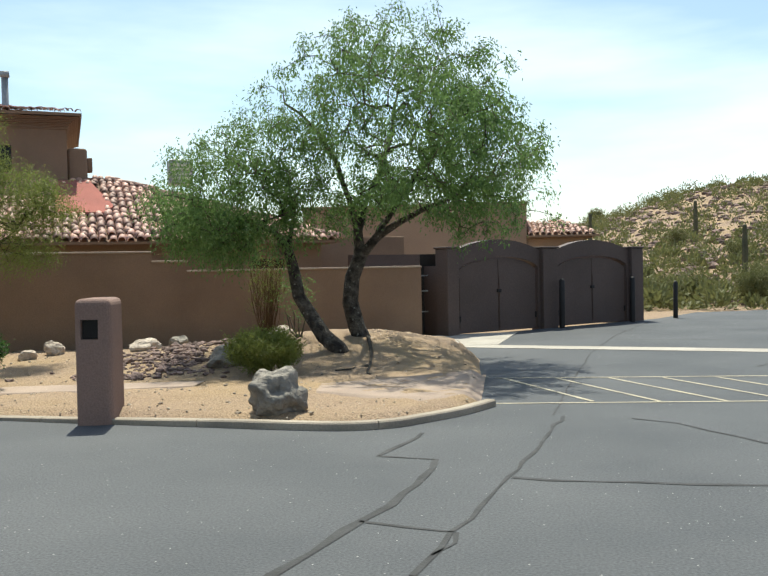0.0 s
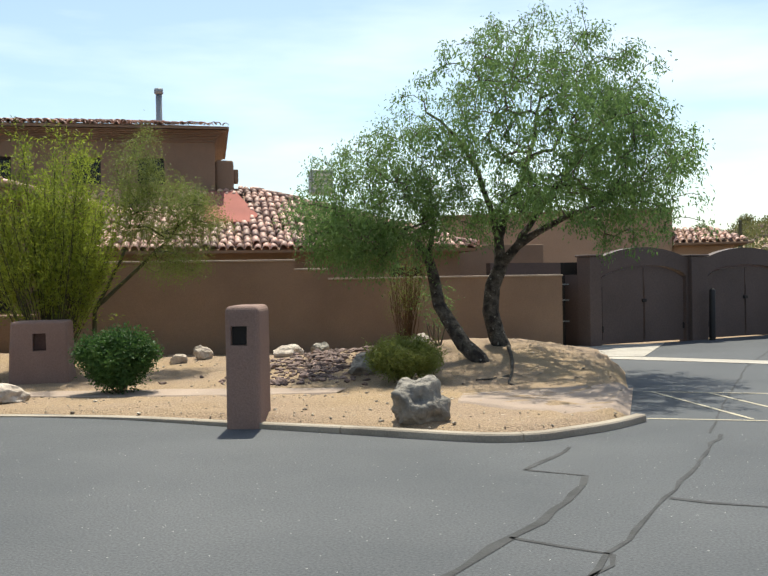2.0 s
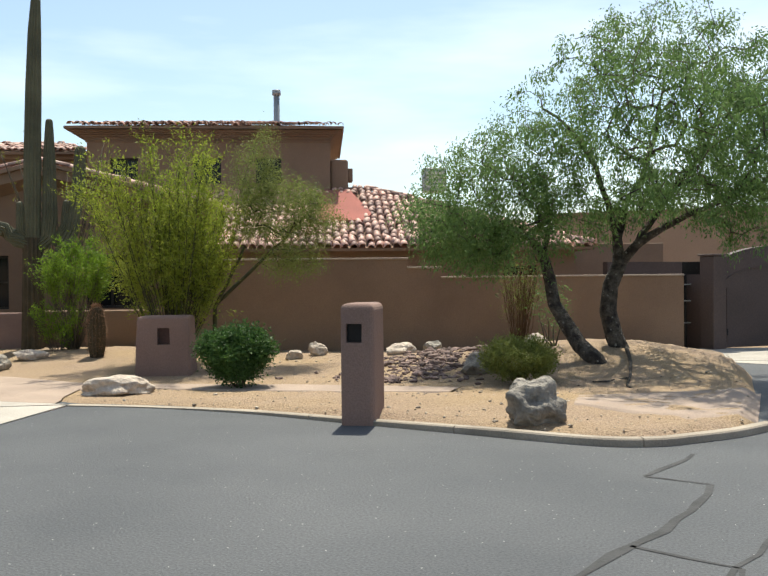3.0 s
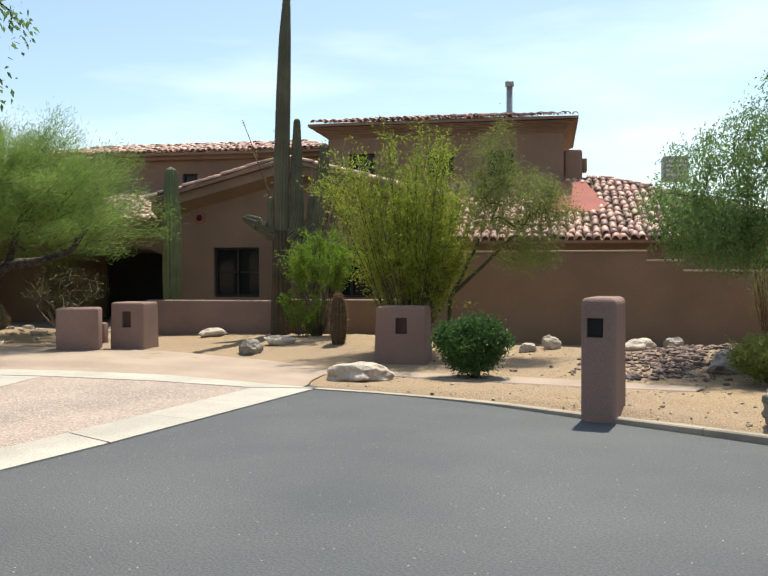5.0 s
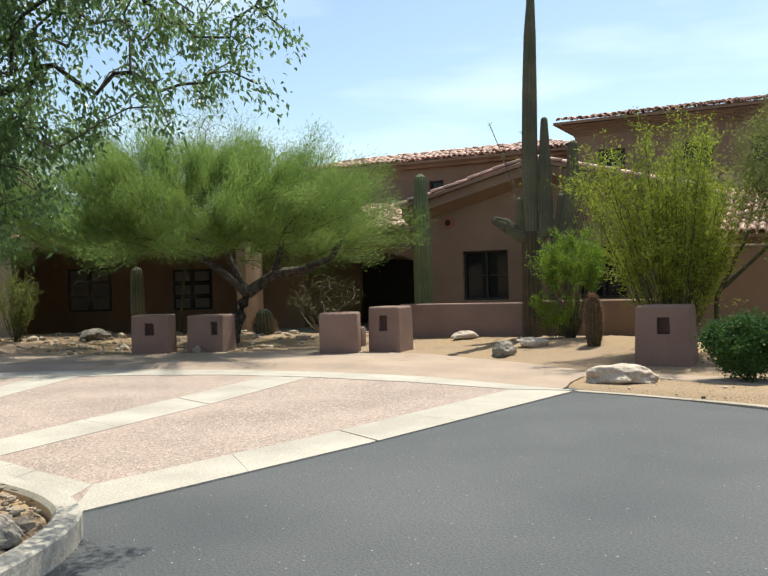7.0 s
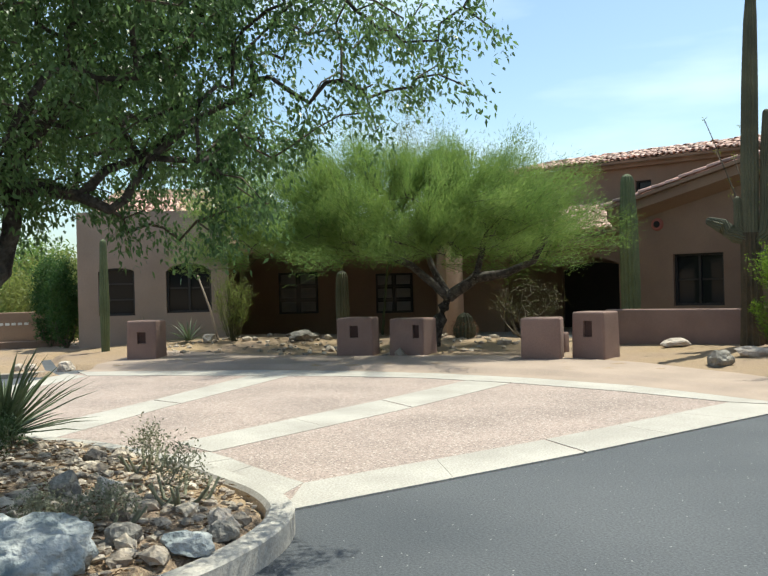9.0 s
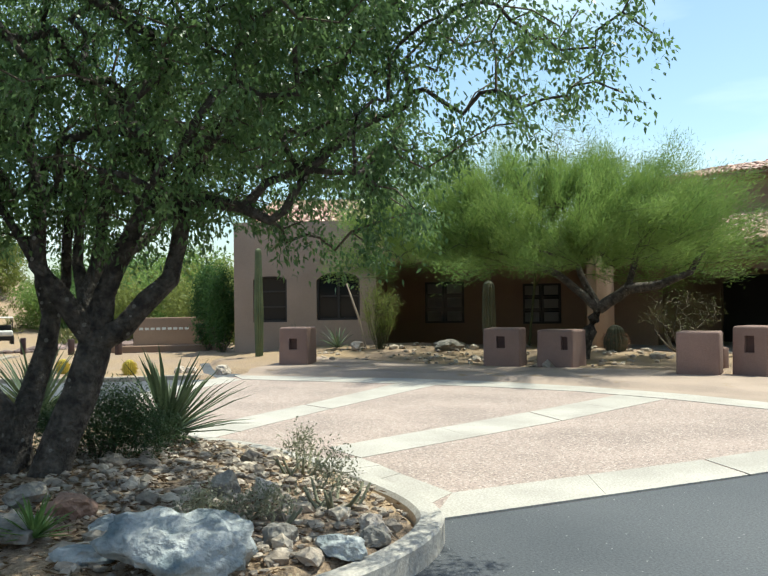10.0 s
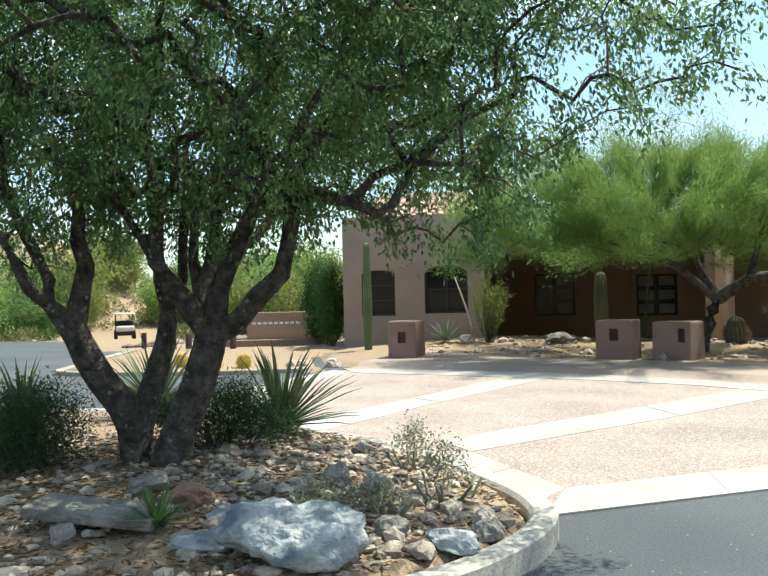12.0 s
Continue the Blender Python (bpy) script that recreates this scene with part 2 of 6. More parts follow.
def block(x0, x1, y0, y1, z0, z1, bevel=0.0, segs=2):
    bm = bmesh.new()
    bmesh.ops.create_cube(bm, size=1)
    for v in bm.verts:
        v.co = Vector((x0 + (v.co.x + 0.5) * (x1 - x0), y0 + (v.co.y + 0.5) * (y1 - y0), z0 + (v.co.z + 0.5) * (z1 - z0)))
    if bevel:
        bmesh.ops.bevel(bm, geom=bm.edges[:], offset=bevel, segments=segs, affect="EDGES", profile=0.5)
        for f in bm.faces:
            f.smooth = segs > 1
    return bm


def prism(outline, z0, z1):
    """An upright slab over a flat outline of (x, y)."""
    bm = bmesh.new()
    lo = [bm.verts.new((x, y, z0)) for x, y in outline]
    hi = [bm.verts.new((x, y, z1)) for x, y in outline]
    bm.faces.new(lo[::-1])
    bm.faces.new(hi)
    k = len(lo)
    for i in range(k):
        bm.faces.new((lo[i], lo[(i + 1) % k], hi[(i + 1) % k], hi[i]))
    return bm


def holed_wall(x0, x1, z0, top, y0, y1, holes):
    """A wall along x from y0 to y1 thick, with openings (xa, xb, za, zb, arch): top is a height or a function of x."""
    xs = {x0, x1}
    high = top if callable(top) else (lambda x: top)
    for xa, xb, za, zb, arch in holes:
        xs |= set(np.linspace(xa, xb, 11 if arch else 2).round(4))
    if callable(top):
        xs |= set(np.linspace(x0, x1, 25).round(4))
    xs = sorted(xs)
    bm = bmesh.new()

    def slab(a, b, za0, za1, zb0, zb1):
        v = [bm.verts.new(p) for p in ((a, y0, za0), (b, y0, zb0), (b, y0, zb1), (a, y0, za1), (a, y1, za0), (b, y1, zb0), (b, y1, zb1), (a, y1, za1))]
        for q in ((0, 1, 2, 3), (5, 4, 7, 6), (0, 4, 5, 1), (3, 2, 6, 7), (0, 3, 7, 4), (1, 5, 6, 2)):
            bm.faces.new([v[i] for i in q])

    def arc(h, x):
        xa, xb, za, zb, arch = h
        s = (2 * x - xa - xb) / (xb - xa)
        return zb - arch * (1 - math.sqrt(max(0.0, 1 - 0.97 * s * s)))
    for a, b in zip(xs, xs[1:]):
        mid = (a + b) / 2
        cuts = sorted([h for h in holes if h[0] < mid < h[1]], key=lambda h: h[2])
        la = lb = z0
        for h in cuts:
            if h[2] > la + 1e-4:
                slab(a, b, la, h[2], lb, h[2])
            la, lb = arc(h, a), arc(h, b)
        slab(a, b, la, high(a), lb, high(b))
    bmesh.ops.remove_doubles(bm, verts=bm.verts, dist=1e-4)
    return bm


def tube_mesh(bits, mat, name="branches"):
    """Tapered tubes: each bit is (points, radii); sides by thickness."""
    V, F = [], []
    for pts, rad in bits:
        k = 12 if max(rad) > 0.08 else 8 if max(rad) > 0.05 else 5 if max(rad) > 0.012 else 3
        base = len(V)
        for i, (p, r) in enumerate(zip(pts, rad)):
            d = (pts[min(i + 1, len(pts) - 1)] - pts[max(i - 1, 0)])
            d = d / (np.linalg.norm(d) + 1e-9)
            a = np.cross(d, (0.31, 0.17, 0.93) if abs(d[2]) < 0.9 else (1, 0, 0))
            a /= np.linalg.norm(a) + 1e-9
            b = np.cross(d, a)
            for j in range(k):
                w = 2 * math.pi * j / k
                rr = r * (1 + (0.16 * noise.noise(Vector(p) * 5.0 + Vector((j * 1.7, 0, 0))) if r > 0.02 else 0.0))
                V.append(p + rr * (math.cos(w) * a + math.sin(w) * b))
        for i in range(len(pts) - 1):
            for j in range(k):
                F.append((base + i * k + j, base + i * k + (j + 1) % k, base + (i + 1) * k + (j + 1) % k, base + (i + 1) * k + j))
        F.append(tuple(base + (len(pts) - 1) * k + j for j in range(k)))
    return mesh_of(name, V, F, mat, True)


def leaf_mesh(centres, dirs, length, width, mat, rng, name="crown", bend=0.0):
    """Small pointed leaves, each a four-sided blade along its own direction."""
    n = len(centres)
    d = dirs / (np.linalg.norm(dirs, axis=1, keepdims=True) + 1e-9)
    side = np.cross(d, rng.normal(size=(n, 3)))
    side /= np.linalg.norm(side, axis=1, keepdims=True) + 1e-9
    L = (length * rng.uniform(0.6, 1.3, n))[:, None]
    Wd = (width * rng.uniform(0.7, 1.3, n))[:, None]
    v = np.stack([centres, centres + d * L * 0.45 + side * Wd / 2, centres + d * L - np.array([0, 0, bend]) * L, centres + d * L * 0.45 - side * Wd / 2], 1).reshape(-1, 3)
    me = bpy.data.meshes.new(name)
    me.vertices.add(4 * n)
    me.vertices.foreach_set("co", v.astype(np.float32).ravel())
    me.loops.add(4 * n)
    me.loops.foreach_set("vertex_index", np.arange(4 * n, dtype=np.int32))
    me.polygons.add(n)
    me.polygons.foreach_set("loop_start", np.arange(0, 4 * n, 4, dtype=np.int32))
    me.materials.append(mat)
    me.update(calc_edges=True)
    return me


def grow(trunks, marks, rng, tip=0.004, thick=None, wiggle=0.08, power=2.3):
    """Branches from hand-laid trunks out to the marks: each mark joins the nearest node reached so far. Returns tubes for trunks and limbs, and tips with directions."""
    nodes, parent, stout = [], [], []
    for which, line in enumerate(trunks):
        r0, r1 = thick[which] if thick else (0.02, 0.01)
        line = [np.array(p, float) for p in line]
        start = None
        if nodes:
            ds = [np.linalg.norm(q - line[0]) for q in nodes]
            start = int(np.argmin(ds)) if min(ds) < 0.25 else None
        last = start if start is not None else -1
        for i, p in enumerate(line):
            if i == 0 and start is not None:
                continue
            if i > 0:
                a = line[i - 1]
                steps = max(1, int(np.linalg.norm(p - a) / 0.22))
                for k in range(1, steps + 1):
                    nodes.append(a + (p - a) * k / steps + rng.normal(0, 0.012, 3))
                    parent.append(last)
                    stout.append(r0 + (r1 - r0) * (i - 1 + k / steps) / (len(line) - 1))
                    last = len(nodes) - 1
            else:
                nodes.append(p)
                parent.append(-1)
                stout.append(r0 * 1.15)
                last = len(nodes) - 1
    fixed = len(nodes)
    root = nodes[0]
    order = np.argsort(np.linalg.norm(marks - np.mean([l[-1] for l in trunks], axis=0), axis=1))
    arr = np.zeros((fixed + 14 * len(marks), 3))
    arr[:fixed] = nodes
    par = list(parent)
    cnt = fixed
    tips, tipd = [], []
    skip = max(2, fixed // 6)
    for o in order:
        m = marks[o]
        off = arr[skip:cnt] - m
        low = np.maximum(0, arr[skip:cnt, 2] - m[2])
        j = skip + int(np.argmin((off ** 2).sum(1) + 1.5 * low ** 2))
        a = arr[j]
        dist = np.linalg.norm(m - a)
        steps = int(min(12, max(1, dist / 0.16)))
        prev, q0 = j, a
        lift = np.array([0, 0, 0.12 * dist])
        for k in range(1, steps + 1):
            f = k / steps
            q = a + (m - a) * f + lift * math.sin(math.pi * f) + rng.normal(0, wiggle * 0.25, 3) * (k < steps)
            arr[cnt] = q
            par.append(prev)
            prev, q0, cnt = cnt, arr[cnt - 1] if k > 1 else a, cnt + 1
        tips.append(m)
        tipd.append(m - q0)
    load = np.zeros(cnt)
    kids = [[] for _ in range(cnt)]
    for i in range(cnt - 1, -1, -1):
        load[i] = max(load[i], 1.0)
        if par[i] >= 0:
            load[par[i]] += load[i]
            kids[par[i]].append(i)
    rad = tip * load ** (1 / power)
    rad[:fixed] = np.maximum(np.minimum(rad[:fixed], 1.1 * np.array(stout)) if thick else rad[:fixed], np.array(stout))
    bits_big, bits_small = [], []
    seen = np.zeros(cnt, bool)
    starts = [i for i in range(cnt) if par[i] < 0]
    while starts:
        i = starts.pop()
        line, r = [], []
        if par[i] >= 0:
            line.append(arr[par[i]]), r.append(min(rad[par[i]], rad[i] * 1.25))
        while True:
            line.append(arr[i]), r.append(rad[i])
            if not kids[i]:
                break
            k = max(kids[i], key=lambda c: load[c])
            starts += [c for c in kids[i] if c != k]
            i = k
        if len(line) > 1:
            (bits_big if max(r) > 0.02 else bits_small).append((np.array(line), np.array(r)))
    return bits_big, bits_small, np.array(tips), np.array(tipd)


def in_blobs(blobs, n, rng, shell=0.35):
    """Points through several ellipsoids (centre, radii), denser towards the skin."""
    vol = np.array([b[1][0] * b[1][1] * b[1][2] for b in blobs]) ** 0.85
    which = rng.choice(len(blobs), n, p=vol / vol.sum())
    d = rng.normal(size=(n, 3))
    d /= np.linalg.norm(d, axis=1, keepdims=True)
    r = rng.uniform(shell, 1.0, n) ** 0.6
    c = np.array([blobs[i][0] for i in which], float)
    s = np.array([blobs[i][1] for i in which], float)
    return c + d * s * r[:, None]


def spray(tips, dirs, per, spread, rng, hang=0.3, out=0.6):
    """Leaf places and directions scattered in small clouds round the tips."""
    n = len(tips)
    c = np.repeat(tips, per, 0)
    d = np.repeat(dirs / (np.linalg.norm(dirs, axis=1, keepdims=True) + 1e-9), per, 0)
    t = rng.uniform(-0.8, 1.0, (n * per, 1))
    c = c + d * t * spread + rng.normal(0, spread * 0.42, c.shape) - np.array([0, 0, 1]) * rng.uniform(0, 1, (n * per, 1)) ** 2 * spread * hang
    w = rng.normal(size=c.shape) + d * out - np.array([0, 0, hang])
    return c, w


def lump(size, rng, rough=0.25, level=2, flat=1.0):
    """A stone: an icosphere pushed about and cut by a few planes."""
    bm = bmesh.new()
    bmesh.ops.create_icosphere(bm, subdivisions=level, radius=1)
    seed = Vector(rng.uniform(-50, 50, 3))
    cuts = [(Vector(rng.normal(size=3)).normalized(), rng.uniform(0.55, 0.85)) for _ in range(6)]
    for v in bm.verts:
        p = v.co.copy()
        for nrm, dd in cuts:
            over = p.dot(nrm) - dd
            if over > 0:
                p -= nrm * over * 0.85
        p += v.co * (noise.noise(v.co * 1.6 + seed) * rough + noise.noise(v.co * 4.5 + seed) * rough * 0.4)
        v.co = Vector((p.x * size[0], p.y * size[1], p.z * size[2]))
    return bm


def H(u, n, z=0.0):
    """The house's own directions: u along its front, n away from the drive."""
    c, s = math.cos(radians(27)), math.sin(radians(27))
    return Vector((u * c - n * s, u * s + n * c, z))


HOUSE = pose(0, 0, 0, 0, 0, 27)
WING = pose(-0.04, -0.15, 0, 0, 0, 72)
# ---- ground ----
BED = [(-9.3, 9.2), (-8.1, 9.07), (-6.9, 9.30), (-5.5, 9.32), (-4.1, 9.10), (-2.7, 8.90), (-1.9, 8.77), (-1.15, 8.70), (-0.68, 8.86), (-0.40, 9.14), (0.0, 9.62), (0.33, 10.2), (0.38, 11.6), (0.34, 13.2), (0.22, 15.1), (-0.35, 17.2), (-1.15, 19.6), (-1.3, 21.0), (-4, 26), (-30, 40), (-40, 20), (-24, 0.9), (-20.6, 0.9), (-19.4, 2.2), (-17.4, 4.9), (-15.3, 6.9), (-13.1, 8.5), (-11.2, 9.3)]
ISLAND = [(-10.6, -0.28), (-10.1, 0.10), (-9.8, 0.35), (-9.35, 0.70), (-8.9, 0.93), (-8.25, 1.21), (-7.6, 1.44), (-7.05, 1.58), (-6.5, 1.69), (-6.03, 1.69), (-5.73, 1.60), (-5.45, 1.44), (-5.17, 1.21), (-4.85, 0.85), (-4.60, 0.40), (-4.50, -0.15), (-4.50, -0.80), (-4.72, -1.60), (-5.45, -2.35), (-7.0, -3.05), (-9.2, -3.9), (-11.0, -4.5), (-12.2, -4.2), (-12.6, -3.0), (-12.2, -1.6), (-11.4, -0.8)]
FARBED = [(-18.6, 1.2), (-19.2, 0.1), (-19.3, -1.4), (-19.8, -3.3), (-20.6, -4.9), (-22.4, -5.1), (-27, -4.9), (-40, -3.4), (-60, 10), (-40, 20), (-24, 0.9), (-20.6, 0.9)]


def inside(poly, X, Y):
    """Signed distance to an outline, positive within, for arrays."""
    P = np.array(poly, float)
    Q = np.roll(P, -1, 0)
    best = np.full(X.shape, 1e9)
    odd = np.zeros(X.shape, bool)
    for (ax, ay), (bx, by) in zip(P, Q):
        ex, ey = bx - ax, by - ay
        t = np.clip(((X - ax) * ex + (Y - ay) * ey) / (ex * ex + ey * ey + 1e-12), 0, 1)
        best = np.minimum(best, (X - ax - t * ex) ** 2 + (Y - ay - t * ey) ** 2)
        cross = ((ay > Y) != (by > Y)) & (X < ex * (Y - ay) / (ey if abs(ey) > 1e-9 else 1e-9) + ax)
        odd ^= cross
    return np.where(odd, 1, -1) * np.sqrt(best)


def bell(X, Y, x, y, rx, ry, h):
    return h * np.exp(-((X - x) / rx) ** 2 - ((Y - y) / ry) ** 2)


def step(v, a, b):
    t = np.clip((v - a) / (b - a), 0, 1)
    return t * t * (3 - 2 * t)


def height(X, Y):
    """The ground's height: planted beds above the drive, mounds in them, and the hill beyond."""
    X, Y = np.asarray(X, float), np.asarray(Y, float)
    bed = np.maximum(inside(BED, X, Y), inside(FARBED, X, Y))
    isl = inside(ISLAND, X, Y)
    z = np.full(X.shape, -0.06)
    rel = 0.035 + 0.055 * step(X, -8.0, -3.0) + 0.05 * step(-X, 11, 14) + bell(X, Y, -2.1, 15.6, 2.3, 1.6, 0.42) + bell(X, Y, -4.6, 14.4, 1.6, 1.2, 0.14) + bell(X, Y, -7.5, 15.5, 4, 1.8, 0.10) + bell(X, Y, -11.5, 14.2, 2.2, 1.6, 0.22) \
        + bell(X, Y, -16.5, 14.5, 2.5, 1.2, 0.12) + bell(X, Y, -20.5, 11.0, 3.0, 1.6, 0.18) + bell(X, Y, -24.5, 6.0, 3.0, 4.0, 0.30) + bell(X, Y, -3.0, 10.6, 3.0, 0.7, 0.07) - bell(X, Y, -5, 11.1, 4, 0.5, 0.04)
    zb = -0.06 + (rel + 0.06) * step(bed, 0.02, 0.32)
    zi = -0.06 + (0.15 + 0.06 + bell(X, Y, -7.4, -1.0, 2.2, 1.4, 0.16)) * step(isl, 0.0, 0.12)
    z = np.maximum(z, np.maximum(zb, zi))
    # hill to the east of north, and rising desert all round
    R = np.hypot(X, Y)
    az = np.degrees(np.arctan2(X, Y))
    crest = 0.3 + 10.0 * step(az, -9, 19) + 3.0 * step(az, 14, 60)
    crest = np.where(az < -30, 0.8 + 10.5 * step(-az, 92, 106), crest)
    crest = crest * (1 - 0.65 * step(np.abs(az), 100, 170))
    west = az < -30
    hill = crest * np.where(west, step(R, 62, 112), step(R, 36, 105) ** 0.8)
    wob = 0.5 * np.sin(X * 0.11 + 1.3) * np.cos(Y * 0.13) + 0.35 * np.sin(X * 0.27 - Y * 0.19)
    z = z + hill + wob * step(R, 44, 80) - 0.022 * np.clip(-30 - X, 0, 40)
    return z


def axis_lines(lo, hi, fine, reach):
    mid = list(np.arange(lo, hi + 1e-6, fine))
    out, s = [], fine
    while (out[-1] if out else 0) < reach:
        s = min(s * 1.13, 60)
        out.append((out[-1] if out else 0) + s)
    return np.array([lo - o for o in out][::-1] + mid + [hi + o for o in out])


gx, gy = axis_lines(-27.0, 1.5, 0.17, 900), axis_lines(-5.5, 22.0, 0.17, 900)
GX, GY = np.meshgrid(gx, gy)
GZ = height(GX, GY)
fine_bump = (np.random.RandomState(4).normal(0, 0.011, GX.shape)) * (GZ > 0.05) * (np.hypot(GX, GY) < 32)
GV = np.stack([GX, GY, GZ + fine_bump], -1).reshape(-1, 3)
nx_, ny_ = len(gx), len(gy)
idx = np.arange(nx_ * ny_).reshape(ny_, nx_)
GF = np.stack([idx[:-1, :-1], idx[:-1, 1:], idx[1:, 1:], idx[1:, :-1]], -1).reshape(-1, 4)
ground = new("ground", mesh_of("ground", GV, GF.tolist(), SAND, True))
tagged(ground, "tan decomposed granite desert ground with low mounds and a hill", "ground", kind="structure")


def zat(x, y):
    return float(height(np.array([x]), np.array([y]))[0])


# asphalt drive and parking, one slab just above the ground sheet
ROAD = [(-14, -60), (42, -60), (42, 33), (30, 33.5), (14, 32.0), (7.0, 29.5), (5.2, 26.4), (0, 21), (-3.0, 21.8), (-3.0, 17), (-30, 9), (-30, -6.2), (-48, -10.5), (-60, -21), (-70, -40), (-30, -50.3)]
bm = prism([(-14, -60)] + ROAD[1:12] + [(-30, -6.2), (-30, -50.3)], -0.05, 0.0)
road = single("road", bm, ASPHALT, "worn grey asphalt drive with sealed cracks", "road", kind="structure")
bm = prism([(-30.01, -6.2), (-48, -10.5), (-60, -21), (-70, -40), (-30.01, -50.3)], -0.05, 0.0)
for v in bm.verts:
    v.co.z -= 0.022 * max(0.0, -30 - v.co.x)
single("road", bm, ASPHALT, "worn grey asphalt road dropping away to the west", "road", kind="structure")
RNG = np.random.RandomState(7)


def strip(pts, width, z, jit=0.0, rng=RNG, step_len=0.25):
    """A flat ribbon along a line, of uneven width where jit is given."""
    P = []
    pts = [np.array(p, float) for p in pts]
    for a, b in zip(pts, pts[1:]):
        k = max(1, int(np.linalg.norm(b - a) / step_len))
        P += [a + (b - a) * i / k for i in range(k)]
    P.append(pts[-1])
    P = np.array(P)
    if jit:
        P[1:-1] += rng.normal(0, jit, P[1:-1].shape)
    d = np.gradient(P, axis=0)
    d /= np.linalg.norm(d, axis=1, keepdims=True) + 1e-9
    nrm = np.stack([-d[:, 1], d[:, 0]], 1)
    w = width / 2 * (1 + (rng.uniform(-0.5, 0.6, len(P)) if jit else 0))
    w = np.broadcast_to(w, (len(P),))[:, None]
    L, R = P + nrm * w, P - nrm * w
    bm = bmesh.new()
    vl = [bm.verts.new((*p, z)) for p in L]
    vr = [bm.verts.new((*p, z)) for p in R]
    for i in range(len(P) - 1):
        bm.faces.new((vr[i], vr[i + 1], vl[i + 1], vl[i]))
    return bm


for pts, wdt in (([(-0.33, 8.53), (-0.44, 8.03), (-0.63, 7.46)], 0.06),
                 ([(-0.63, 7.46), (-0.13, 7.35)], 0.05),
                 ([(-0.13, 7.35), (-0.14, 7.01), (-0.34, 5.94), (-0.58, 5.34), (-0.67, 4.90), (-0.80, 4.53), (-0.86, 4.35)], 0.085),
                 ([(1.10, 9.49), (0.75, 7.90), (0.59, 7.28), (0.47, 6.74), (0.20, 5.62), (0.04, 5.03), (-0.08, 4.57)], 0.045),
                 ([(0.49, 6.74), (1.04, 6.64), (1.74, 6.59), (2.30, 6.56), (2.74, 6.56)], 0.06),
                 ([(-0.50, 5.53), (-0.19, 5.44), (0.12, 5.33)], 0.04),
                 ([(0.12, 5.33), (0.11, 5.12), (-0.00, 4.90)], 0.05),
                 ([(1.79, 9.34), (2.18, 9.08), (2.41, 8.66), (2.75, 8.06)], 0.045),
                 ([(1.0, 9.55), (1.5, 12.6), (2.18, 16.42)], 0.03), ([(2.2, 16.5), (3.2, 20.5), (4.6, 24.6)], 0.04), ([(3.0, 19.2), (6.5, 18.6), (11, 19.5)], 0.05), ([(4.4, 14.0), (6.4, 17.0), (8, 23)], 0.04), ([(6.0, 21.5), (9.0, 22.5), (12, 21.8)], 0.05)):
    part("crack", strip(pts, wdt * 0.7, 0.004, 0.012), TAR, road, "dark tar-sealed crack")
# painted parking lines
for a, b in (((0.39, 12.72), (7.2, 12.9)), ((0.40, 10.36), (6.6, 10.66))):
    part("line", strip([a, b], 0.055, 0.005), LINE, road, "faded yellow painted line")
for i in range(9):
    part("line", strip([(0.52 + 0.74 * i, 12.70), (1.53 + 0.76 * i, 10.50)], 0.055, 0.006), LINE, road)
# concrete drain across the parking
gut = part("drain_channel", strip([(-0.4, 18.2), (0.1, 17.85), (5.2, 16.5), (14, 14.4)], 0.62, 0.008), CONCRETE, road, "pale concrete drain channel")
part("apron", prism([(-1.25, 20.2), (-0.35, 18.0), (0.5, 18.1), (1.0, 21.6), (-0.8, 20.9)], -0.02, 0.014), CONCRETE, road, "pale concrete apron by the gate")


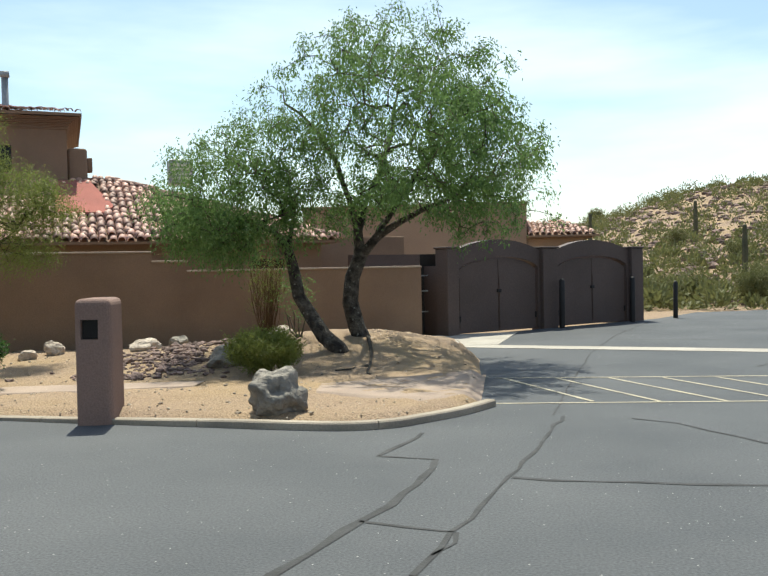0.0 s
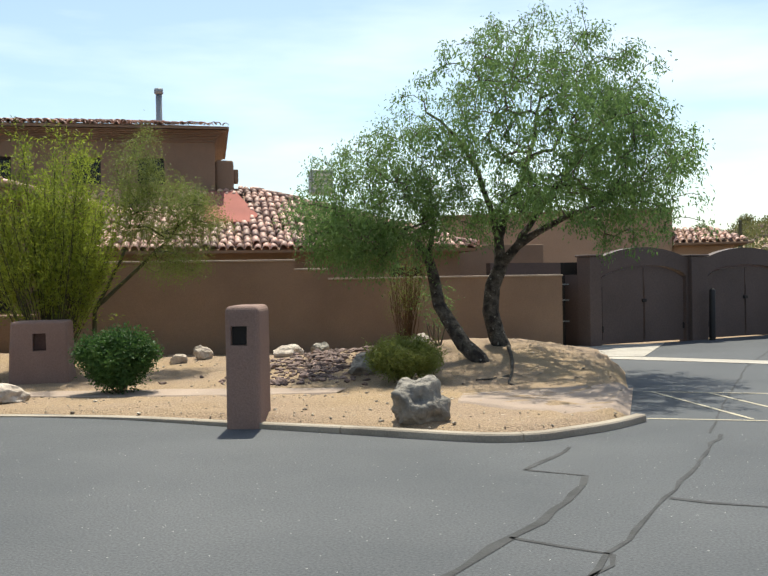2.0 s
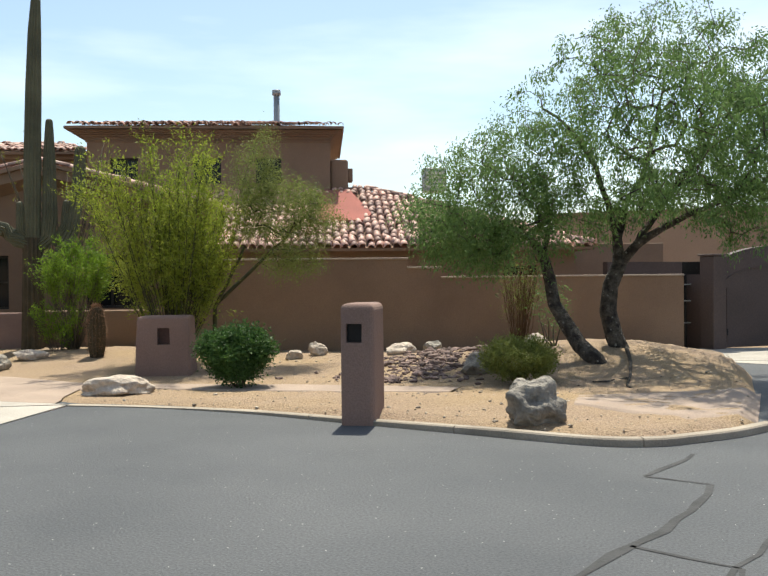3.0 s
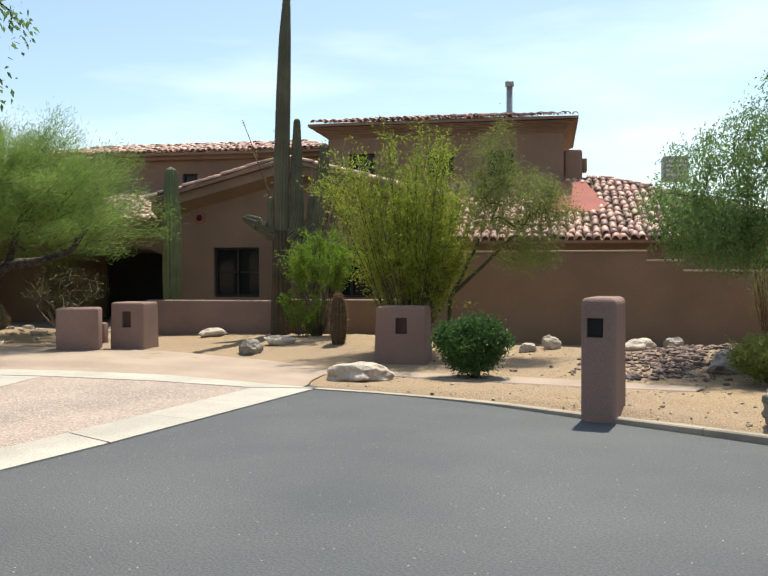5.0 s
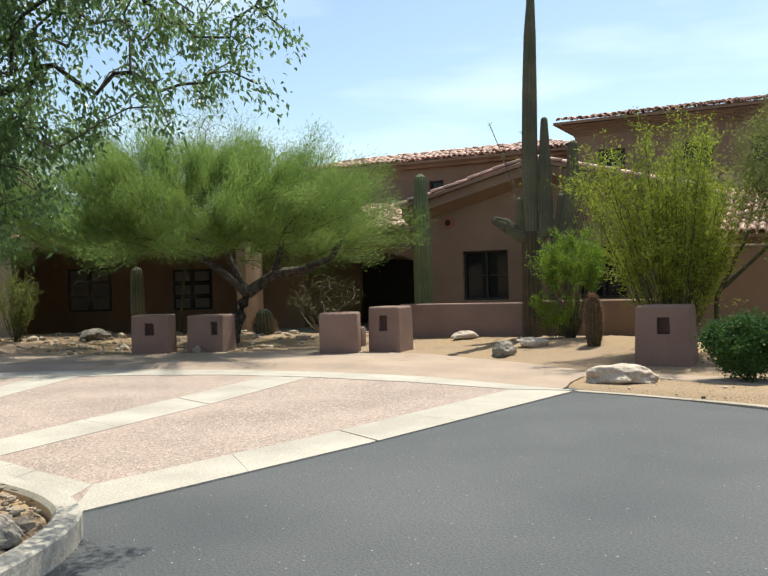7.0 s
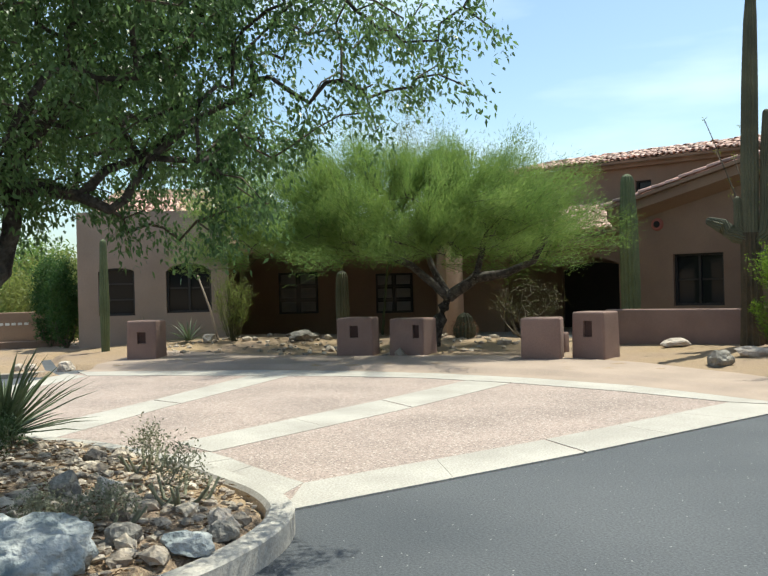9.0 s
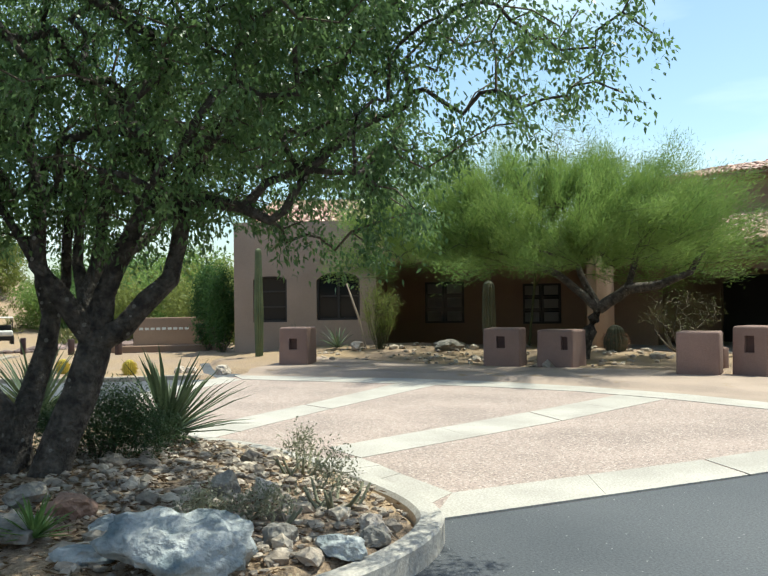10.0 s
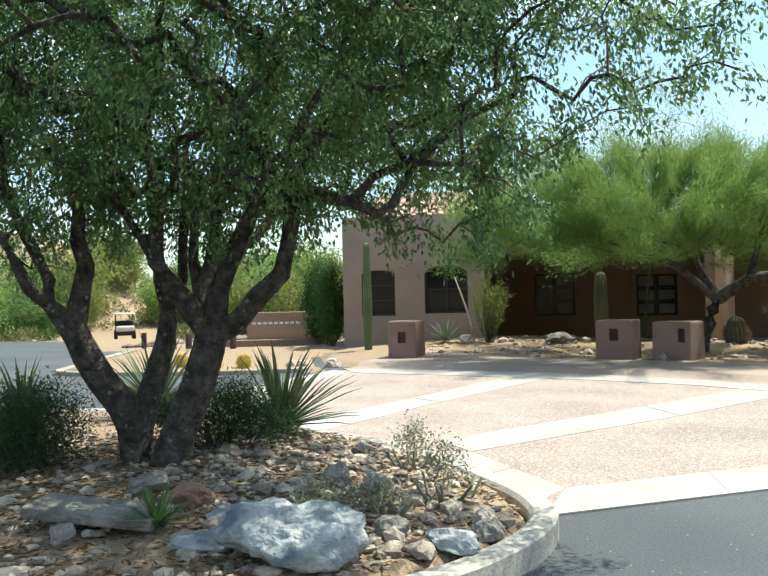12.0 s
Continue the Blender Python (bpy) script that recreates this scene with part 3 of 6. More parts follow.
def kerb(name, pts, wide, high, label, closed=False, group="", mat=None, flush=None):
    """A kerb of rounded section along a line; pieces between saw joints are parts."""
    mat = mat or KERB_C
    P = [np.array(p, float) for p in pts]
    if closed:
        P = P + [P[0]]
    out = []
    for i in range(len(P) - 1):
        p0, p1 = P[max(i - 1, 0)] if not closed or i else P[-2], P[i]
        p2, p3 = P[i + 1], P[min(i + 2, len(P) - 1)] if not closed or i + 2 < len(P) else P[1]
        for k in range(6):
            t = k / 6
            out.append(0.5 * ((2 * p1) + (p2 - p0) * t + (2 * p0 - 5 * p1 + 4 * p2 - p3) * t * t + (-p0 + 3 * p1 - 3 * p2 + p3) * t ** 3))
    out.append(P[-1])
    out = np.array(out)
    d = np.gradient(out, axis=0)
    d /= np.linalg.norm(d, axis=1, keepdims=True) + 1e-9
    nrm = np.stack([-d[:, 1], d[:, 0]], 1)
    prof = [(-wide / 2, -0.05), (-wide / 2, high - 0.03), (-wide / 2 + 0.03, high), (wide / 2 - 0.015, high), (wide / 2, high - 0.015), (wide / 2, -0.05)]
    th = thing(name, label, "kerb", group=group, kind="structure")
    acc, i0 = 0.0, 0
    for i in range(1, len(out)):
        acc += np.linalg.norm(out[i] - out[i - 1])
        if acc > 1.8 or i == len(out) - 1:
            seg, sn, sd = out[i0:i + 1].copy(), nrm[i0:i + 1], d[i0:i + 1]
            seg[0] += sd[0] * 0.004
            seg[-1] -= sd[-1] * 0.004
            V, F = [], []
            for p, q in zip(seg, sn):
                low = 1.0 if flush is None else min(1.0, max(0.22, (p[0] - flush[0]) / (flush[1] - flush[0])))
                V += [(p[0] + q[0] * a, p[1] + q[1] * a, z * low if z > 0 else z) for a, z in prof]
            k = len(prof)
            for r in range(len(seg) - 1):
                F += [(r * k + j, (r + 1) * k + j, (r + 1) * k + j + 1, r * k + j + 1) for j in range(k - 1)]
            F += [tuple(range(k)), tuple((len(seg) - 1) * k + j for j in range(k))[::-1]]
            part("kerb_piece", mesh_of("kerb_piece", V, F, mat), mat, th)
            acc, i0 = 0.0, i
    return th


kerb("kerb", BED[1:12][::-1], 0.15, 0.08, "weathered concrete kerb edging the sandy bed", flush=(-8.0, -2.2))
kerb("kerb", [(-29, -4.75), (-22.4, -5.05), (-20.6, -4.9), (-19.8, -3.3), (-19.3, -1.4), (-19.25, -0.1), (-19.3, 0.7)][::-1], 0.16, 0.10, "pale concrete kerb edging the cactus bed")
kerb("kerb", ISLAND, 0.19, 0.16, "pale rounded concrete kerb round the island", closed=True, mat=CONCRETE)

# plaza of exposed aggregate between concrete bands
INN = [(-18.6, 1.45), (-17.5, 2.9), (-16.4, 4.3), (-15.3, 5.55), (-14.0, 6.7), (-12.5, 7.5), (-10.6, 8.18), (-8.88, 8.56)]
plaza = single("plaza", prism([(-6.32, 1.78), (-8.07, 8.98), (-9.4, 9.2), (-11.3, 9.0), (-13.1, 8.2), (-15.3, 6.9), (-17.4, 4.8), (-19.3, 2.3), (-19.3, 1.2), (-15.8, -0.85), (-12.0, -1.5), (-11.3, -0.8), (-10.5, -0.2), (-9.3, 0.7), (-8.2, 1.2), (-7.0, 1.6)], -0.04, 0.012), AGGREGATE, "pinkish exposed aggregate plaza between concrete bands", "plaza", kind="structure")


def ribbon(a, b, z0, z1):
    """A slab between two lines of equal count."""
    bm = bmesh.new()
    rows = []
    for p, q in zip(a, b):
        rows.append([bm.verts.new((*p, z0)), bm.verts.new((*p, z1)), bm.verts.new((*q, z1)), bm.verts.new((*q, z0))])
    for r, s in zip(rows, rows[1:]):
        for j in range(4):
            bm.faces.new((r[j], s[j], s[(j + 1) % 4], r[(j + 1) % 4]))
    bm.faces.new(rows[0])
    bm.faces.new(rows[-1][::-1])
    return bm


def slabs(a0, a1, b0, b1, count, label):
    """A concrete band cut by saw joints into slabs."""
    a0, a1, b0, b1 = (np.array(v, float) for v in (a0, a1, b0, b1))
    for i in range(count):
        f, g = i / count, (i + 1) / count
        gap = 0.0022 / max(np.linalg.norm(a1 - a0), 1)
        part("band_slab", ribbon([a0 + (a1 - a0) * (f + gap), a0 + (a1 - a0) * (g - gap)], [b0 + (b1 - b0) * (f + gap), b0 + (b1 - b0) * (g - gap)], -0.03, 0.018), CONCRETE, plaza, label if i == 0 else "")


slabs((-6.32, 1.80), (-7.02, 4.95), (-7.12, 2.22), (-7.78, 5.0), 2, "pale concrete band")
slabs((-7.03, 4.98), (-8.08, 8.98), (-7.79, 5.03), (-8.84, 8.55), 3, "pale concrete band")
slabs((-8.93, 1.85), (-10.72, 4.90), (-9.64, 1.64), (-11.68, 4.86), 2, "")
slabs((-10.74, 4.93), (-12.42, 7.46), (-11.70, 4.89), (-13.22, 7.10), 2, "")
slabs((-10.35, 0.15), (-13.0, 2.27), (-10.9, -0.40), (-13.65, 1.98), 2, "")
slabs((-13.03, 2.30), (-15.95, 4.82), (-13.68, 2.01), (-16.48, 4.20), 2, "")
slabs((-14.2, -1.15), (-18.5, 1.43), (-15.0, -1.3), (-19.45, 1.12), 4, "")
# band along the island's kerb
for a, b in (((-6.62, 1.77), (-7.62, 1.53)), ((-7.63, 1.527), (-8.30, 1.28)), ((-8.31, 1.276), (-9.20, 0.88))):
    ends = [(-7.13, 2.225) if a[0] > -7 else (-8.04, 2.02) if a[0] > -8 else (-8.48, 1.95), (-8.03, 2.023) if a[0] > -7 else (-8.47, 1.95) if a[0] > -8 else (-8.92, 1.84)]
    part("band_slab", ribbon([a, b], ends, -0.03, 0.0165), CONCRETE, plaza)
k_in = [np.array(p) for p in INN]
k_out = [np.array(p) for p in ((-19.7, 1.35), (-18.5, 3.1), (-17.4, 4.75), (-16.1, 6.1), (-14.6, 7.25), (-12.9, 8.15), (-10.95, 8.8), (-8.1, 9.06))]
for i in range(len(k_in) - 1):
    part("band_slab", ribbon([k_in[i] + (k_in[i + 1] - k_in[i]) * 0.003, k_in[i + 1]], [k_out[i] + (k_out[i + 1] - k_out[i]) * 0.003, k_out[i + 1]], -0.03, 0.020), CONCRETE, plaza)


def draped(name, a, b, mat, label, category, lift=0.02, rows=24):
    """A path laid over the ground between two lines."""
    A_, B_ = np.array(a, float), np.array(b, float)
    V, F = [], []
    t0 = np.linspace(0, 1, len(A_))
    tt = np.linspace(0, 1, 90)
    A2 = np.stack([np.interp(tt, t0, A_[:, k]) for k in (0, 1)], 1)
    B2 = np.stack([np.interp(tt, t0, B_[:, k]) for k in (0, 1)], 1)
    W3 = np.concatenate([[p + (q - p) * r / rows for r in range(rows + 1)] for p, q in zip(A2, B2)])
    Z3 = np.maximum(height(W3[:, 0], W3[:, 1]), 0.0) + lift
    Z3[0::rows + 1] -= 0.06
    Z3[rows::rows + 1] -= 0.06
    V = np.concatenate([W3, Z3[:, None]], 1)
    for i in range(len(tt) - 1):
        for r in range(rows):
            k = i * (rows + 1) + r
            F.append((k, k + rows + 1, k + rows + 2, k + 1))
    ob = new(name, mesh_of(name, V, F, mat, True))
    return tagged(ob, label, category, kind="structure")


draped("walkway", [(-19.6, 1.35), (-18.35, 3.0), (-17.25, 4.6), (-15.95, 5.95), (-14.5, 7.1), (-12.8, 8.0), (-10.9, 8.65), (-8.3, 8.98)], [(-22.6, 3.4), (-20.6, 5.2), (-18.8, 7.1), (-17.4, 8.9), (-15.6, 10.4), (-13.4, 11.0), (-11.2, 11.2), (-9.3, 10.9)], PATHWAY, "tan aggregate walkway along the front garden", "walkway", 0.018)
draped("walkway", [(-9.3, 9.9), (-8.0, 10.65), (-6.3, 10.95), (-4.9, 11.0), (-3.6, 11.3)], [(-9.3, 10.9), (-8.0, 11.35), (-6.3, 11.65), (-4.9, 11.7), (-3.6, 11.8)], PATHWAY, "pinkish footpath crossing the sandy bed", "footpath", 0.018)
draped("walkway", [(-1.75, 10.35), (-1.0, 10.0), (-0.3, 9.95), (0.22, 10.45)], [(-1.9, 11.5), (-1.0, 12.1), (-0.2, 12.7), (0.27, 13.2)], PATHWAY, "pale footpath end beside the mound, half buried in sand", "footpath", 0.012)
# ---- walls and house ----


def tile_mesh(w=0.205, l=0.40, r=0.095):
    """One barrel tile, lying along +y uphill, 9 cm high."""
    V, F = [], []
    for y, s in ((0.0, 1.0), (l, 0.82)):
        for k in range(6):
            a = math.pi * k / 5
            V.append((-math.cos(a) * w / 2 * s, y, math.sin(a) * r * s))
        for k in range(6):
            a = math.pi * k / 5
            V.append((-math.cos(a) * (w / 2 - 0.018) * s, y, math.sin(a) * (r - 0.018) * s))
    for k in range(5):
        F.append((k, 12 + k, 13 + k, k + 1))
        F.append((6 + k, 7 + k, 19 + k, 18 + k))
        F.append((k, k + 1, 7 + k, 6 + k))
    return mesh_of("roof_tile", V, F, TILE, True)


TILE_ME = tile_mesh()
TV = np.array([v.co[:] for v in TILE_ME.vertices])
TF = [tuple(p.vertices) for p in TILE_ME.polygons]


def tiled(roof, places, rng, single_count, base):
    """Lays tiles: the first ones as pieces of their own, the rest joined into one."""
    V, F = [], []
    inv = base.inverted()
    turn = inv.to_3x3()
    for i, (p, right, up) in enumerate(places):
        p, right, up = inv @ Vector(p), turn @ Vector(right).normalized(), turn @ Vector(up).normalized()
        right = (right + up * float(rng.normal(0, 0.06))).normalized()
        nrm = right.cross(up).normalized()
        up = nrm.cross(right)
        p = Vector(p) + nrm * float(rng.normal(0.016, 0.016)) + right * float(rng.normal(0, 0.008))
        m = Matrix((right, up, nrm)).transposed()
        if i < single_count:
            ob = new("roof_tile", TILE_ME)
            ob.parent = roof
            ob.matrix_basis = Matrix.Translation(p) @ m.to_4x4()
        else:
            k = len(V)
            V += [Vector(p) + m @ Vector(v) for v in TV]
            F += [tuple(k + j for j in f) for f in TF]
    if V:
        tagged(part("roof_tiles", mesh_of("roof_tiles", V, F, TILE, True), TILE, roof), kind="stuff")


def slope_places(u0, u1, n0, z0, n1, z1, hip_l=0.0, hip_r=0.0):
    """Tile places on a slope that rises from (n0, z0) to (n1, z1) in house directions; hips cut its ends."""
    out = []
    run = math.hypot(n1 - n0, z1 - z0)
    rows = int(run / 0.31)
    up = (H(0, n1, z1) - H(0, n0, z0)).normalized()
    right = H(1, 0) - H(0, 0)
    if n1 < n0:
        right = -right
    for r in range(rows + 1):
        f = r * 0.31 / run
        a, b = u0 + hip_l * f, u1 - hip_r * f
        for k in range(int((b - a - 0.1) / 0.215) + 1):
            out.append((H(a + 0.11 + 0.215 * k, n0 + (n1 - n0) * f, z0 + (z1 - z0) * f), right, up))
    return out


def roof_slab(pts, thick, name, parent, label="", mat=None):
    """A thin sloping deck from its corner points."""
    bm = bmesh.new()
    hi = [bm.verts.new(p) for p in pts]
    lo = [bm.verts.new((p[0], p[1], p[2] - thick)) for p in pts]
    bm.faces.new(hi)
    bm.faces.new(lo[::-1])
    k = len(pts)
    for i in range(k):
        bm.faces.new((hi[i], lo[i], lo[(i + 1) % k], hi[(i + 1) % k]))
    return part(name, bm, mat or STUCCO, parent, label)


def window(parent, name, xa, xb, za, zb, y, cols, rows, arch=0.0, sill=True, sky_panes=False):
    """A dark-framed window set back in its wall; x along the wall, y its front face."""
    w = part("window", block(xa, xb, y + 0.19, y + 0.215, za, zb), GLASS, parent, "dark-framed window")
    f = 0.06
    for i, (x0, x1, z0, z1) in enumerate(((xa, xa + f, za, zb), (xb - f, xb, za, zb), (xa + f, xb - f, za, za + f), (xa + f, xb - f, zb - f, zb))):
        part("frame", block(x0, x1, y + 0.11, y + 0.187, z0, z1, 0.006, 1), TRIM, w)
    for c in range(1, cols):
        x = xa + (xb - xa) * c / cols
        part("mullion", block(x - 0.03, x + 0.03, y + 0.125, y + 0.186, za + f, zb - f), TRIM, w)
    for r in range(1, rows):
        z = za + (zb - za) * r / rows
        for c in range(cols):
            x0, x1 = xa + (xb - xa) * c / cols + 0.062, xa + (xb - xa) * (c + 1) / cols - 0.062
            part("glazing_bar", block(x0, x1, y + 0.14, y + 0.184, z - 0.022, z + 0.022), TRIM, w)
    # pale panels just before the glass paint in the sky's reflection
    if sky_panes:
        for c in range(cols):
            for r in range(rows):
                x0, x1 = xa + (xb - xa) * c / cols + 0.08, xa + (xb - xa) * (c + 1) / cols - 0.08
                z0, z1 = za + (zb - za) * r / rows + 0.07, za + (zb - za) * (r + 1) / rows - 0.07
                part("pane", block(x0, x1, y + 0.182, y + 0.189, z0, z1), PANE_SKY, w, "pale pane standing in for sky reflected in the glass")
    return w


# yard wall with a pale cap, in three heights
yard = thing("yard_wall", "brown stucco yard wall with a pale cap, stepping down", "wall", HOUSE, kind="structure")
for ua, ub, top in ((-3.2, 2.06, 2.04), (2.06, 2.79, 1.84), (2.79, 8.16, 1.63)):
    part("wall_section", block(ua, ub, 18.75, 18.97, -0.1, top), STUCCO, yard)
    part("cap", block(ua - 0.01, ub + 0.01, 18.72, 19.0, top + 0.002, top + 0.045, 0.012, 2), CAP, yard, "sunlit pale wall cap")
part("wall_section", block(7.94, 8.16, 18.99, 22.5, -0.1, 1.615, 0.012, 1), STUCCO, yard)

house = thing("house", "brown stucco house with clay barrel tile roofs, part two storeys", "house", HOUSE)
# low range behind the yard wall
part("wall", holed_wall(-3.4, 6.9, 0, 2.55, 22.75, 23.0, [(5.0, 5.9, 1.0, 1.95, 0)]), STUCCO, house)
window(house, "w", 5.0, 5.9, 1.0, 1.95, 22.75, 1, 1)
part("wall", block(6.65, 6.9, 23.0, 33.0, 0, 2.55), STUCCO, house)
part("wall", block(-3.4, 6.65, 33.0, 33.25, 0, 2.55), STUCCO, house)
SL = (4.46 - 2.42) / (27.9 - 22.3)
roof = part("roof", block(-3.6, 6.6, 23.02, 23.06, 2.56, 2.58), STUCCO, house, "clay barrel tile roof")
roof_slab([(-3.8, 22.3, 2.42), (7.3, 22.3, 2.42), (1.7, 27.9, 4.46), (-3.8, 27.9, 4.46)], 0.07, "deck", roof)
roof_slab([(7.3, 22.3, 2.42), (7.3, 33.5, 2.42), (1.7, 27.9, 4.46)], 0.07, "deck", roof)
roof_slab([(-3.8, 27.9, 4.46), (1.7, 27.9, 4.46), (7.3, 33.5, 2.42), (-3.8, 33.5, 2.42)], 0.07, "deck", roof)
low_places = slope_places(-3.8, 7.3, 22.25, 2.44, 27.9, 4.49, 0.0, 5.6)
side_places = []
upv = (H(1.7, 27.9, 4.46) - H(7.3, 27.9, 2.42)).normalized()
for r in range(16):
    f = r * 0.36 / 5.96
    a, b = 22.3 + 5.6 * f, 33.5 - 5.6 * f
    for k in range(int((b - a) / 0.25)):
        side_places.append((H(7.35 - 5.6 * f, a + 0.12 + 0.25 * k, 2.44 + 2.04 * f), H(0, 1), upv))
ridge_places = [(H(-3.8 + 0.36 * i, 27.9, 4.54), H(0, 1), H(1, 0)) for i in range(16)] + [(H(7.3, 22.3, 2.5) + (H(1.7, 27.9, 4.54) - H(7.3, 22.3, 2.5)) * (i / 22), H(0.7, 0.7), (H(1.7, 27.9, 4.54) - H(7.3, 22.3, 2.5))) for i in range(22)]
# smooth red patch of roof beside the upper storey
roof_slab([(0.15, 24.3, 3.28), (1.4, 24.3, 3.28), (1.65, 24.9, 3.50), (1.1, 27.5, 4.45), (0.15, 27.5, 4.45)], 0.05, "red_cricket", roof, "smooth red painted roof patch", STUCCO_RED)
low_places = [p for p in low_places if not (lambda q: 0.05 < q.x < 1.3 and 24.1 < q.y < 27.0)(Matrix.Rotation(radians(-27), 3, "Z") @ p[0])]

# upper storey over the middle
part("upper_wall", holed_wall(-7.0, 0.50, 2.6, 6.25, 27.6, 27.85, [(-6.3, -5.45, 4.66, 5.46, 0), (-3.75, -2.9, 4.66, 5.46, 0), (-1.83, -1.03, 4.66, 5.46, 0)]), STUCCO, house)
for xa, xb in ((-6.3, -5.45), (-3.75, -2.9), (-1.83, -1.03)):
    window(house, "w", xa, xb, 4.66, 5.46, 27.6, 2, 3)
part("upper_wall", block(0.25, 0.50, 27.85, 33.2, 2.6, 6.25), STUCCO, house)
part("upper_wall", block(-7.0, -6.75, 27.85, 33.2, 2.6, 6.25), STUCCO, house)
part("upper_wall", block(-6.75, 0.25, 32.95, 33.2, 2.6, 6.25), STUCCO, house)
for z0, z1, o in [(5.95 + 0.0425 * k, 5.99 + 0.0425 * k, 0.04 + 0.42 * (1 - math.cos(k * math.pi / 16))) for k in range(8)]:
    part("cornice", block(-7.0 - o, 0.50 + o * 0.9, 27.6 - o, 33.2 + o, z0, z1, 0.016, 2), STUCCO, house, "coved stucco eave")
uroof = part("upper_roof", block(-6.5, -0.2, 28.0, 32.0, 6.292, 6.33), STUCCO, house, "clay barrel tile roof of the upper storey")
UZ = 6.37
roof_slab([(-7.50, 27.1, UZ), (0.93, 27.1, UZ), (-1.9, 30.0, UZ + 0.55), (-4.7, 30.0, UZ + 0.55)], 0.08, "deck", uroof)
roof_slab([(0.93, 27.1, UZ), (0.93, 33.7, UZ), (-1.9, 30.0, UZ + 0.55)], 0.08, "deck", uroof)
roof_slab([(-7.55, 33.7, UZ), (-7.55, 27.1, UZ), (-4.7, 30.0, UZ + 0.55)], 0.08, "deck", uroof)
roof_slab([(0.93, 33.7, UZ), (-7.55, 33.7, UZ), (-4.7, 30.0, UZ + 0.55), (-1.9, 30.0, UZ + 0.55)], 0.08, "deck", uroof)
upper_places = slope_places(-7.45, 0.88, 27.05, UZ + 0.01, 30.0, UZ + 0.57, 2.8, 2.7)
pipe = part("vent_pipe", tube_mesh([(np.array([(-1.23, 29.0, 6.2), (-1.23, 29.0, 7.70)]), np.array([0.1, 0.1]))], STEEL, "vent_pipe"), STEEL, house, "galvanised vent pipe")
part("pipe_cap", tube_mesh([(np.array([(-1.23, 29.0, 7.70), (-1.23, 29.0, 7.72), (-1.23, 29.0, 7.88)]), np.array([0.1, 0.145, 0.14]))], STEEL, "pipe_cap"), STEEL, pipe)
part("roof_duct", block(0.50, 1.07, 27.75, 28.7, 4.3, 5.44, 0.09, 3), STUCCO, house, "brown boxed duct with rounded edges on the side wall")
part("duct_hood", block(1.07, 1.22, 27.95, 28.4, 4.76, 5.18, 0.03, 2), STUCCO, house, "small brown metal hood")
cooler = single("roof_cooler", block(-0.36, 0.36, -0.36, 0.36, 0, 0.75, 0.02, 1), STEEL, "grey metal rooftop cooler unit on the ridge", "cooler", HOUSE @ pose(3.85, 28.1, 4.42))
for i in range(4):
    part("louvre", block(-0.30, 0.30, -0.385, -0.362, 0.12 + 0.14 * i, 0.2 + 0.14 * i), WHITE, cooler)

# gabled range
def gable(u):
    return 4.62 - 0.255 * abs(u + 6.7)


part("gable_wall", holed_wall(-10.35, -3.4, 0, lambda u: gable(u) - 0.10, 22.6, 22.85, [(-8.95, -7.65, 0.96, 2.31, 0), (-5.75, -4.5, 0.96, 2.31, 0)]), STUCCO, house)
window(house, "w", -8.95, -7.65, 0.96, 2.31, 22.6, 2, 2)
window(house, "w", -5.75, -4.5, 0.96, 2.31, 22.6, 2, 2)
part("gable_wall", block(-10.35, -10.1, 22.85, 27.5, 0, 3.58), STUCCO, house)
groof = part("gable_roof", block(-10.0, -3.5, 23.0, 23.05, 3.3, 3.34), STUCCO, house, "shallow tiled gable roof")
roof_slab([(-10.55, 22.0, gable(-10.55)), (-6.7, 22.0, gable(-6.7)), (-6.7, 30.5, gable(-6.7)), (-10.55, 30.5, gable(-10.55))], 0.09, "deck", groof)
roof_slab([(-6.7, 22.0, gable(-6.7)), (-2.4, 22.0, gable(-2.4)), (-2.4, 27.5, gable(-2.4)), (-6.7, 27.5, gable(-6.7))], 0.09, "deck", groof)
for a, b in ((-10.55, -6.72), (-6.68, -2.4)):
    bm = bmesh.new()
    vs = [bm.verts.new(p) for p in ((a, 22.12, gable(a) - 0.1), (b, 22.12, gable(b) - 0.1), (b, 22.12, gable(b) - 0.34), (a, 22.12, gable(a) - 0.34), (a, 22.62, gable(a) - 0.1), (b, 22.62, gable(b) - 0.1), (b, 22.62, gable(b) - 0.55), (a, 22.62, gable(a) - 0.55))]
    for q in ((0, 1, 2, 3), (5, 4, 7, 6), (0, 4, 5, 1), (3, 2, 6, 7), (0, 3, 7, 4), (1, 5, 6, 2)):
        bm.faces.new([vs[i] for i in q])
    part("rake_board", bm, STUCCO, groof, "curved stucco rake")
rake_places = []
for sgn in (-1, 1):
    e0, e1 = H(-6.7 + sgn * 4.35, 22.1, gable(-6.7 + 4.35) + 0.02), H(-6.7, 22.1, gable(-6.7) + 0.02)
    for row in range(3):
        for i in range(1 if sgn < 0 else 0, 12):
            rake_places.append((e0 + (e1 - e0) * (i / 12) + H(0, 0.25 * row), H(0, sgn), e1 - e0))
